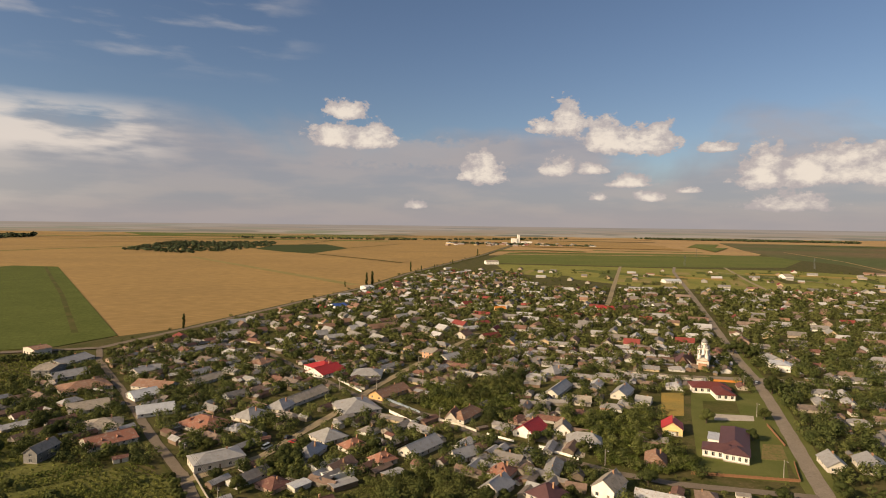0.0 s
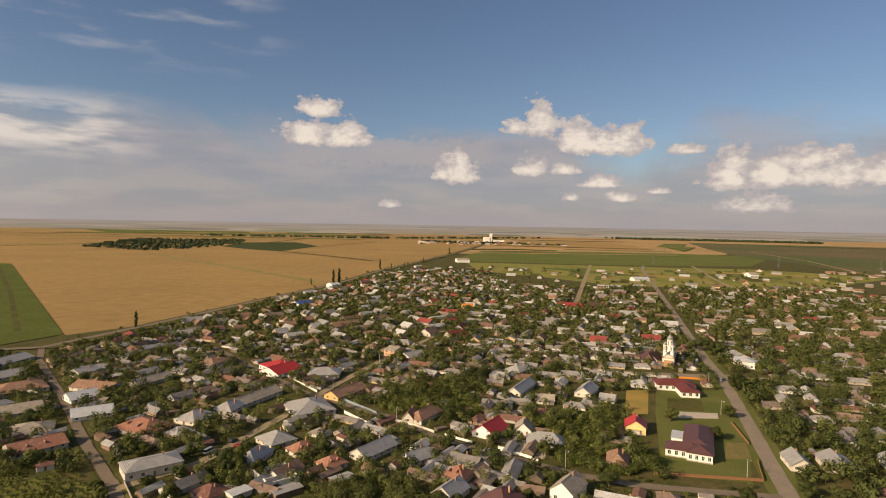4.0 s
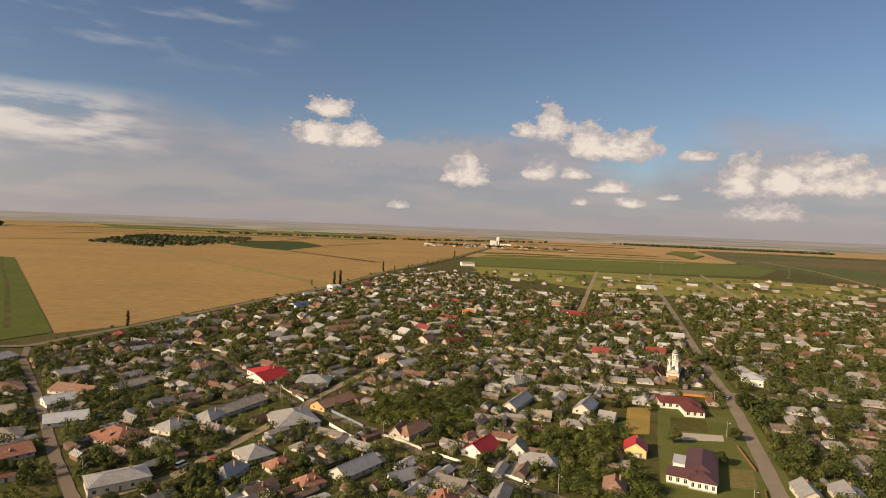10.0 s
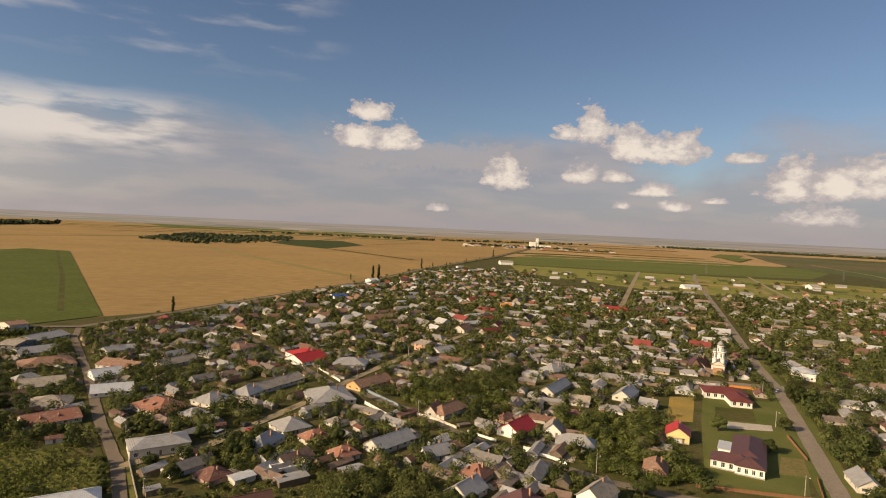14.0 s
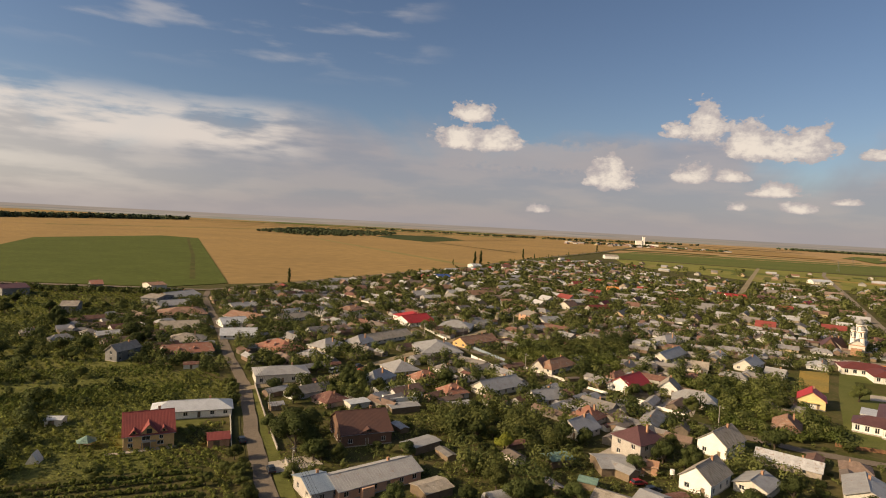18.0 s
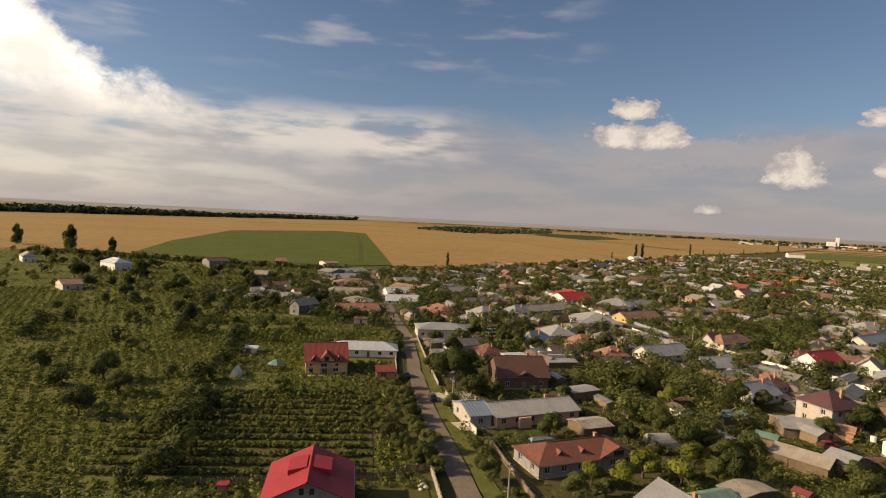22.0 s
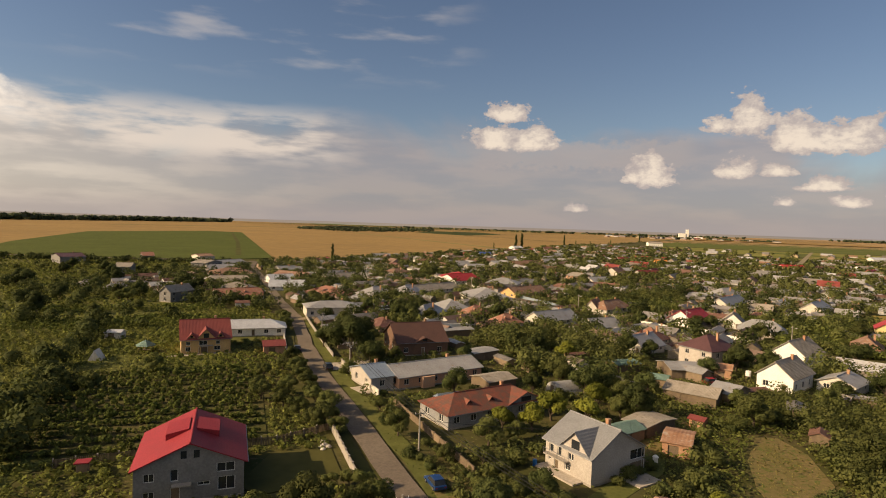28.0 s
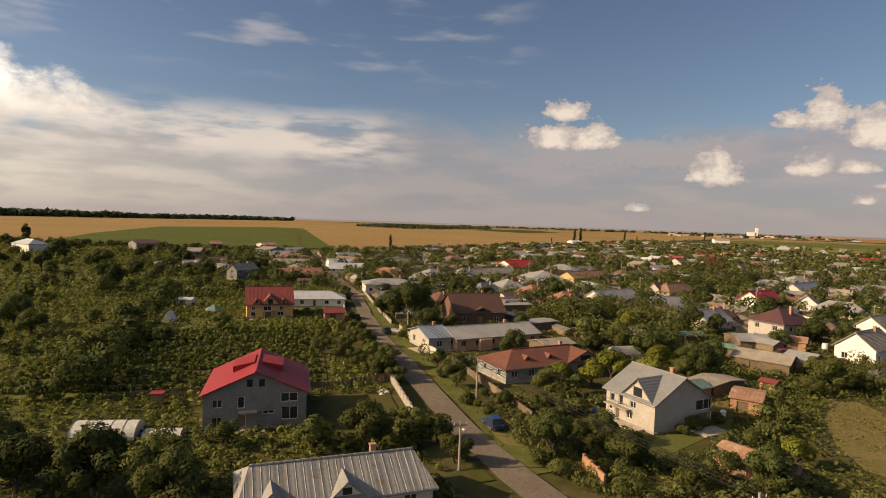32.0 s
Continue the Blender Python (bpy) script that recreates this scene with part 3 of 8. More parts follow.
def box(bm, x0, y0, z0, x1, y1, z1, bevel=0.0):
    g = bmesh.ops.create_cube(bm, size=1)
    for v in g["verts"]:
        v.co = Vector(((x0 + x1) / 2 + v.co.x * (x1 - x0), (y0 + y1) / 2 + v.co.y * (y1 - y0), (z0 + z1) / 2 + v.co.z * (z1 - z0)))
    if bevel:
        es = list({e for v in g["verts"] for e in v.link_edges})
        bmesh.ops.bevel(bm, geom=es, offset=bevel, segments=1, affect="EDGES")
    return bm


def boxes(name, items, material, parent=None, label="", bevel=0.0):
    bm = bmesh.new()
    for it in items:
        box(bm, *it, bevel=bevel)
    return part(name, bm, material, parent, label)


def tube(bm, a, b, r0, r1, n=8):
    """A tapered round bar from a to b."""
    a, b = Vector(a), Vector(b)
    q = (b - a).to_track_quat("Z", "Y")
    rings = []
    for p, r in ((a, r0), (b, r1)):
        rings.append([bm.verts.new(p + q @ Vector((r * math.cos(t), r * math.sin(t), 0))) for t in (2 * math.pi * i / n for i in range(n))])
    for i in range(n):
        bm.faces.new((rings[0][i], rings[0][(i + 1) % n], rings[1][(i + 1) % n], rings[1][i]))
    bm.faces.new(rings[1])
    bm.faces.new(rings[0][::-1])


def flat(name, pts, z, material, label="", category="", kind="structure"):
    """A level polygon with a little thickness."""
    n = len(pts)
    v = [(x, y, z) for x, y in pts] + [(x, y, z - 0.5) for x, y in pts]
    f = [tuple(range(n))] + [(i, i + n, (i + 1) % n + n, (i + 1) % n) for i in range(n)]
    ob = link(name, v, f, material)
    me = ob.data
    if me.polygons[0].normal.z < 0:
        me.flip_normals()
    return tagged(ob, label, category, kind=kind)


def strip(name, pts, width, z, material, label="", category="", jag=0.0, kind="structure"):
    """A road or path along a line."""
    P = [Vector(p) for p in pts]
    fine = []
    for a, b in zip(P, P[1:]):
        k = max(1, int((b - a).length / 6))
        fine += [a.lerp(b, i / k) for i in range(k)]
    fine.append(P[-1])
    left, right = [], []
    for i, p in enumerate(fine):
        d = (fine[min(i + 1, len(fine) - 1)] - fine[max(i - 1, 0)]).normalized()
        s = Vector((-d.y, d.x))
        left.append(p + s * (width / 2 + RNG.uniform(-jag, jag)))
        right.append(p - s * (width / 2 + RNG.uniform(-jag, jag)))
    v = [(p.x, p.y, z) for p in left] + [(p.x, p.y, z) for p in right]
    n = len(left)
    ob = link(name, v, [(i, i + n, i + n + 1, i + 1) for i in range(n - 1)], material)
    if ob.data.polygons[0].normal.z < 0:
        ob.data.flip_normals()
    return tagged(ob, label, category, kind=kind)


FOOT = []  # taken ground: x, y, radius


def wall_mesh(w, d, eave, ridge, roof, openings):
    """Four outer walls with reveals at the openings; openings: side (0 front, 1 right, 2 back, 3 left), x, z, width, height."""
    V, F = [], []

    def quad(pts):
        k = len(V)
        V.extend(pts)
        F.append(tuple(range(k, k + len(pts))))

    sides = ((Vector((-w / 2, -d / 2, 0)), Vector((1, 0, 0)), w), (Vector((w / 2, -d / 2, 0)), Vector((0, 1, 0)), d),
             (Vector((w / 2, d / 2, 0)), Vector((-1, 0, 0)), w), (Vector((-w / 2, d / 2, 0)), Vector((0, -1, 0)), d))
    for s, (o, u, length) in enumerate(sides):
        mine = [p for p in openings if p[0] == s]
        inward = Vector((0, 0, 1)).cross(u)
        xs = sorted({0.0, length} | {max(0.1, min(length - 0.1, p[1] + k * p[3] / 2)) for p in mine for k in (-1, 1)})
        zs = sorted({0.0, eave} | {p[2] for p in mine} | {min(eave - 0.05, p[2] + p[4]) for p in mine})
        for x0, x1 in zip(xs, xs[1:]):
            for z0, z1 in zip(zs, zs[1:]):
                cx, cz = (x0 + x1) / 2, (z0 + z1) / 2
                if any(abs(cx - p[1]) < p[3] / 2 and p[2] < cz < p[2] + p[4] for p in mine):
                    continue
                quad([o + u * x0 + Vector((0, 0, z0)), o + u * x1 + Vector((0, 0, z0)), o + u * x1 + Vector((0, 0, z1)), o + u * x0 + Vector((0, 0, z1))])
        for _, px, pz, pw, ph in mine:
            x0, x1, z0, z1 = px - pw / 2, px + pw / 2, pz, min(eave - 0.05, pz + ph)
            c = [o + u * x + Vector((0, 0, z)) for x, z in ((x0, z0), (x1, z0), (x1, z1), (x0, z1))]
            i = [p + inward * 0.22 for p in c]
            for k in range(4):
                quad([c[k], i[k], i[(k + 1) % 4], c[(k + 1) % 4]])
    if roof == "gx":
        for s in (-1, 1):
            quad([Vector((s * w / 2, -d / 2 * s, eave)), Vector((s * w / 2, d / 2 * s, eave)), Vector((s * w / 2, 0, ridge - 0.1))])
    elif roof == "gy":
        for s in (-1, 1):
            quad([Vector((s * w / 2, s * d / 2, eave)), Vector((-s * w / 2, s * d / 2, eave)), Vector((0, s * d / 2, ridge - 0.1))])
    return V, F


def roof_mesh(w, d, eave, ridge, roof, over=0.45):
    bm = bmesh.new()
    drop = over * (ridge - eave) / ((d if roof != "gy" else w) / 2)
    a, b, lo = w / 2 + over, d / 2 + over, eave - drop
    if roof == "gx":
        pts = [(-a, -b, lo), (a, -b, lo), (a, b, lo), (-a, b, lo), (-a, 0, ridge), (a, 0, ridge)]
        faces = [(0, 1, 5, 4), (2, 3, 4, 5)]
    elif roof == "gy":
        pts = [(-a, -b, lo), (a, -b, lo), (a, b, lo), (-a, b, lo), (0, -b, ridge), (0, b, ridge)]
        faces = [(1, 2, 5, 4), (3, 0, 4, 5)]
    else:
        if a >= b:
            k = a - b * (0.9 if roof == "hip" else 0.3)
            pts = [(-a, -b, lo), (a, -b, lo), (a, b, lo), (-a, b, lo), (-k, 0, ridge), (k, 0, ridge)]
            faces = [(0, 1, 5, 4), (2, 3, 4, 5), (1, 2, 5), (3, 0, 4)]
        else:
            k = b - a * 0.9
            pts = [(-a, -b, lo), (a, -b, lo), (a, b, lo), (-a, b, lo), (0, -k, ridge), (0, k, ridge)]
            faces = [(1, 2, 5, 4), (3, 0, 4, 5), (0, 1, 4), (2, 3, 5)]
    v = [bm.verts.new(p) for p in pts]
    for f in faces:
        bm.faces.new([v[i] for i in f])
    bmesh.ops.recalc_face_normals(bm, faces=bm.faces)
    if sum(f.normal.z for f in bm.faces) < 0:
        bmesh.ops.reverse_faces(bm, faces=bm.faces)
    bmesh.ops.solidify(bm, geom=bm.faces[:], thickness=0.14)
    return bm


def ridge_line(w, d, ridge, roof, over=0.45):
    a, b = w / 2 + over, d / 2 + over
    if roof == "gx":
        return (-a, 0, ridge), (a, 0, ridge)
    if roof == "gy":
        return (0, -b, ridge), (0, b, ridge)
    if a >= b:
        k = a - b * (0.9 if roof == "hip" else 0.3)
        return (-k, 0, ridge), (k, 0, ridge)
    k = b - a * 0.9
    return (0, -k, ridge), (0, k, ridge)


def window_part(root, w, d, side, px, pz, pw, ph, door=False, frame_mat=None, glass=None):
    """A window or door set back in its opening: frame with a pane or leaf."""
    o, u = ((Vector((-w / 2, -d / 2, 0)), Vector((1, 0, 0))), (Vector((w / 2, -d / 2, 0)), Vector((0, 1, 0))),
            (Vector((w / 2, d / 2, 0)), Vector((-1, 0, 0))), (Vector((-w / 2, d / 2, 0)), Vector((0, -1, 0))))[side]
    inward = Vector((0, 0, 1)).cross(u)
    m = Matrix((( *u, 0), (*inward, 0), (0, 0, 1, 0), (0, 0, 0, 1))).transposed()
    m.translation = o + u * px + inward * 0.12 + Vector((0, 0, pz))
    t = 0.09
    bm = bmesh.new()
    for b in ((-pw / 2, 0, 0, -pw / 2 + t, 0.07, ph), (pw / 2 - t, 0, 0, pw / 2, 0.07, ph), (-pw / 2, 0, ph - t, pw / 2, 0.07, ph), (-pw / 2, 0, 0, pw / 2, 0.07, t)):
        box(bm, *b)
    if pw > 0.9 and not door:
        box(bm, -0.035, 0.003, t, 0.035, 0.067, ph - t)
    fr = part("door" if door else "window", bm, frame_mat or FRAME, root)
    fr.matrix_parent_inverse = Matrix()
    fr.matrix_basis = m
    pane = boxes("door_leaf" if door else "pane", [(-pw / 2 + t, 0.02, t if not door else 0.02, pw / 2 - t, 0.05, ph - t)], WOOD if door else (glass or GLASS), fr)
    return fr


LOOKS = {
    "pension": (GREYWALL, REDMETAL, "unfinished grey two-storey house with a red metal roof", "tall"),
    "grey": (SAND, GREYROOF, "pale two-storey house with a grey metal roof", "tall"),
    "orange": (OCHRE, DARKRED, "ochre house with a dark red tiled roof and dormers", "tall"),
    "white": (WHITE, ZINC_NEW, "white house with a bright zinc roof", ""),
    "brown": (BRICK_SHADED, BROWNROOF, "brick house with a broad brown roof", ""),
    "long": (PINKISH, ZINC, "long salmon-walled house with a weathered zinc roof", "long"),
    "rust": (PLASTER, RUSTRED, "plastered house with a worn rust-red roof", ""),
    "rustlong": (BLUEGREY, RUSTORANGE, "long blue-grey house with a worn orange-rust roof", "long"),
    "zinc": (PLASTER, ZINC, "plastered village house with a weathered zinc roof", ""),
    "purple": (SAND, PURPLE, "large pale plastered house with a plum metal roof", "tall"),
    "whitehouse": (WHITE, ASBESTOS, "white gabled house with a grey fibre-cement roof", ""),
    "band": (PLASTER, ZINC, "low house with a grey roof beside a garden", ""),
    "tile": (PLASTER, TILE, "old house with a brown clay-tiled roof", ""),
    "red": (WHITE, BRIGHTRED, "white house with a bright red metal roof", ""),
    "yellow": (YELLOW, BRIGHTRED, "yellow house with a bright red roof", ""),
    "yellowrust": (OCHRE, TILE, "long yellow house with a brown tiled roof", "long"),
    "asbestos": (PLASTER, ASBESTOS, "low house with a brownish fibre-cement roof", ""),
    "brickhouse": (PINKISH, ASBESTOS, "salmon two-storey house with a dull roof", "tall"),
    "greytall": (GREYWALL, ASBESTOS, "bare grey house with a dull pitched roof", "tall"),
    "redgrey": (GREYWALL, RUSTRED, "grey house with a red roof by the fields", ""),
    "dark": (GREYWALL, PURPLE, "dark house with a plum roof among trees", ""),
    "pink": (PINK, BRIGHTRED, "pink house with a red roof", ""),
    "orangefar": (OCHRE, ORANGEROOF, "house with an orange roof", ""),
    "blue": (WHITE, BLUE, "white house with a blue roof", ""),
    "zincfront": (PLASTER, ZINC_DARK, "long house with a hipped seamed zinc roof", ""),
    "bluegrey": (SAND, BLUEROOF, "small house with a blue-grey metal roof by the street", ""),
    "green": (WOOD, GREENROOF, "low shed with a faded green roof", ""),
    "brick": (BRICK, RUST, "brick outbuilding with a rusty roof", ""),
}


OPENINGS = {
    "pension": [(0, 1.7, 2.9, 1.25, 1.1), (0, 4.6, 2.75, 0.9, 1.55), (0, 10.6, 3.4, 2.2, 1.2), (0, 10.7, 1.05, 2.1, 1.75), (0, 8.0, 1.9, 1.5, 0.5), (0, 1.7, 0.5, 1.3, 1.2), (0, 4.7, 0.25, 1.1, 1.75),
                (1, 3.0, 2.9, 1.3, 1.2), (1, 8.0, 2.9, 1.3, 1.2), (3, 3.0, 2.9, 1.3, 1.2), (3, 8.0, 2.9, 1.3, 1.2), (3, 5.5, 0.7, 1.3, 1.2)],
    "grey": [(0, 1.2, 2.35, 0.9, 1.2), (0, 2.9, 2.2, 0.8, 1.5), (0, 5.2, 2.45, 1.1, 1.0), (0, 2.3, 0.15, 0.9, 1.75), (0, 4.6, 0.75, 1.1, 1.0), (0, 0.9, 1.1, 0.7, 0.6),
             (1, 9.6, 2.3, 3.2, 1.5), (1, 9.6, 0.2, 3.2, 1.75), (3, 4.0, 2.4, 1.1, 1.1), (3, 8.0, 2.4, 1.1, 1.1), (3, 6.0, 0.7, 1.1, 1.1)],
    "orange": [(0, 1.6, 0.9, 1.2, 1.1), (0, 8.6, 0.9, 1.6, 1.1), (0, 5.2, 0.2, 2.2, 1.75), (0, 5.2, 2.3, 2.0, 1.2), (0, 1.6, 2.4, 1.0, 1.0), (0, 8.8, 2.4, 1.0, 1.0), (1, 4.0, 0.9, 1.2, 1.1), (1, 9.0, 0.9, 1.2, 1.1), (3, 6.0, 0.9, 1.2, 1.1)],
}


def cross_gable(root, w, d, eave, ridge, cx, half, apex, wall_m, roof_m, base=None):
    """A small gable set into the front slope."""
    base = eave if base is None else base
    k = (ridge - eave) / (d / 2)
    y0 = -d / 2 + (base - eave) / k
    ym = -d / 2 + (apex - eave) / k + 0.15
    link("gable_wall", [(cx - half, y0 - 0.03, base - 0.4), (cx + half, y0 - 0.03, base - 0.4), (cx + half, y0 - 0.03, base), (cx, y0 - 0.03, apex - 0.1), (cx - half, y0 - 0.03, base)], [(0, 1, 2, 3, 4)], wall_m, root)
    drop = 0.3 * (apex - base) / half
    bm = bmesh.new()
    for s in (-1, 1):
        q = [(cx, y0 - 0.4, apex), (cx + s * (half + 0.3), y0 - 0.4, base - drop), (cx + s * (half + 0.3), y0 - 0.1 + max(0.1, -drop / k * 0), base - drop + 0.02), (cx, ym, apex)]
        vs = [bm.verts.new(p) for p in q]
        bm.faces.new(vs if s > 0 else vs[::-1])
    if sum(f.normal.z for f in bm.faces) < 0:
        bmesh.ops.reverse_faces(bm, faces=bm.faces)
    bm.normal_update()
    bmesh.ops.solidify(bm, geom=bm.faces[:], thickness=0.1)
    part("gable_roof", bm, roof_m, root)
    boxes("gable_window", [(cx - half * 0.28, y0 - 0.07, base + 0.05, cx + half * 0.28, y0 - 0.03, base + (apex - base) * 0.5)], GLASS, root)


def extras(root, look_, w, d, eave, ridge):
    """What sets the nearest houses apart."""
    wall_m, roof_m = LOOKS[look_][:2]
    if look_ == "pension":
        for s in (-1, 1):
            f = [(0.5, -1.6), (3.3, -1.6), (3.3, 3.2), (0.5, 3.2)]
            slope = (ridge - eave) / (w / 2)
            v = [(s * x, y, ridge - x * slope + 0.02) for x, y in f] + [(s * x, y, ridge - x * slope + (0.22 if x < 1 else 0.85)) for x, y in f]
            quads = [(4, 5, 6, 7), (0, 1, 5, 4), (1, 2, 6, 5), (2, 3, 7, 6), (3, 0, 4, 7)]
            link("dormer", v, quads if s > 0 else [q[::-1] for q in quads], roof_m, root)
        for x in (-0.75, 0.75):
            window = boxes("attic_window", [(x - 0.34, -d / 2 - 0.05, eave + 0.75, x + 0.34, -d / 2 - 0.004, eave + 1.7)], GLASS, root)
        boxes("door_canopy", [(-2.1, -d / 2 - 1.0, 2.35, 0.2, -d / 2 - 0.004, 2.5)], CONCRETE, root)
        boxes("front_step", [(-2.0, -d / 2 - 1.2, 0.0, 0.1, -d / 2 - 0.08, 0.2)], CONCRETE, root)
        boxes("pillar", [(w / 2 - 0.3, -d / 2 - 0.35, 0, w / 2, -d / 2 - 0.07, eave)], GREYWALL, root)
    if look_ == "grey":
        cross_gable(root, w, d, eave, ridge, w * 0.16, w * 0.30, ridge - 0.35, wall_m, roof_m)
        boxes("balcony", [(-w / 2 + 0.5, -d / 2 - 1.0, 2.05, 0.4, -d / 2 - 0.004, 2.2)], CONCRETE, root)
        bm = bmesh.new()
        for i in range(9):
            x = -w / 2 + 0.55 + i * (w / 2 - 0.2) / 8
            tube(bm, (x, -d / 2 - 0.95, 2.2), (x, -d / 2 - 0.95, 3.0), 0.025, 0.025, 5)
        tube(bm, (-w / 2 + 0.5, -d / 2 - 0.95, 3.0), (0.4, -d / 2 - 0.95, 3.0), 0.04, 0.04, 5)
        part("balcony_rail", bm, METAL, root)
        boxes("terrace", [(-w / 2 - 0.2, -d / 2 - 2.0, 0, w / 2 - 1.5, -d / 2 - 0.08, 0.25)], PAVED, root)
        boxes("rear_terrace", [(w / 2 + 0.1, 0.5, 0, w / 2 + 3.6, d / 2, 0.2)], PAVED, root)
        for i in range(2):
            boxes("step", [(-w / 2 + 1.0, -d / 2 - 2.3 - 0.3 * i, 0, -w / 2 + 3.0, -d / 2 - 2.0 - 0.3 * i, 0.16 - 0.07 * i)], CONCRETE, root)
    if look_ == "orange":
        cross_gable(root, w, d, eave, ridge, 0.0, 2.3, 6.6, wall_m, roof_m)
        for x in (-3.5, 3.5):
            cross_gable(root, w, d, eave, ridge, x, 1.1, 5.5, wall_m, roof_m, eave + 0.15)
        boxes("balcony", [(-1.6, -d / 2 - 1.1, 2.15, 1.6, -d / 2 - 0.004, 2.3)], CONCRETE, root)
        for x in (-1.5, 1.5):
            boxes("column", [(x - 0.12, -d / 2 - 1.05, 0, x + 0.12, -d / 2 - 0.8, 2.15)], OCHRE, root)
        boxes("patio", [(-w / 2 - 4.5, -d / 2 - 1.6, 0, w / 2 + 0.5, -d / 2 - 0.08, 0.16)], PAVED, root)
    if look_ == "brown":
        cross_gable(root, w, d, eave, ridge, 0.5, 2.4, 4.9, wall_m, roof_m)
    if look_ in ("long", "zincfront"):
        bm = bmesh.new()
        n = int(w / 0.75)
        for i in range(n):
            x = -w / 2 + (i + 0.5) * w / n
            if look_ == "zincfront":
                top = min(1.0, (w / 2 + 0.45 - abs(x)) / (d / 2 + 0.45) / 0.3)
            else:
                top = 1.0
            y1 = -(d / 2 + 0.45) * (1 - top)
            z0 = eave - 0.45 * (ridge - eave) / (d / 2)
            for s in (-1, 1):
                tube(bm, (x, s * (d / 2 + 0.43), z0 + 0.01), (x, s * -y1, z0 + (ridge - z0) * top + 0.01), 0.03, 0.03, 4)
        part("roof_seams", bm, roof_m, root)
        if look_ == "zincfront":
            cross_gable(root, w, d, eave, ridge, 0.5, 1.5, 4.3, WHITE, roof_m, 2.9)
            cross_gable(root, w, d, eave, ridge, -6.0, 1.3, 4.1, WHITE, roof_m, 2.9)
        else:
            boxes("porch", [(-w * 0.26, -d / 2 - 1.2, 0, -w * 0.12, -d / 2 - 0.01, 2.4)], wall_m, root)
    if look_ == "rust":
        for x in (-w * 0.2, w * 0.12):
            cross_gable(root, w, d, eave, ridge, x, 0.5, eave + (ridge - eave) * 0.72, wall_m, roof_m, eave + (ridge - eave) * 0.42)
    if look_ == "rustlong":
        cross_gable(root, w, d, eave, ridge, w * 0.30, 4.2, ridge - 0.15, wall_m, RUSTORANGE)
        for x in (-w * 0.25, -w * 0.02):
            cross_gable(root, w, d, eave, ridge, x, 0.6, eave + (ridge - eave) * 0.72, wall_m, roof_m, eave + (ridge - eave) * 0.38)
    if look_ == "yellow":
        boxes("garage_door", [(-1.6, -d / 2 - 0.03, 0.05, 1.6, -d / 2 - 0.004, 2.2)], FRAME, root)
        boxes("balcony", [(-2.2, -d / 2 - 1.0, 2.4, 2.2, -d / 2 - 0.004, 2.55)], YELLOW, root)


def chimney(root, x, y, z0, z1, s=0.55):
    c = boxes("chimney", [(x - s / 2, y - s / 2, z0, x + s / 2, y + s / 2, z1), (x - s / 2 - 0.07, y - s / 2 - 0.07, z1 - 0.16, x + s / 2 + 0.07, y + s / 2 + 0.07, z1 - 0.04)], BRICK, root, "brick chimney")
    return c


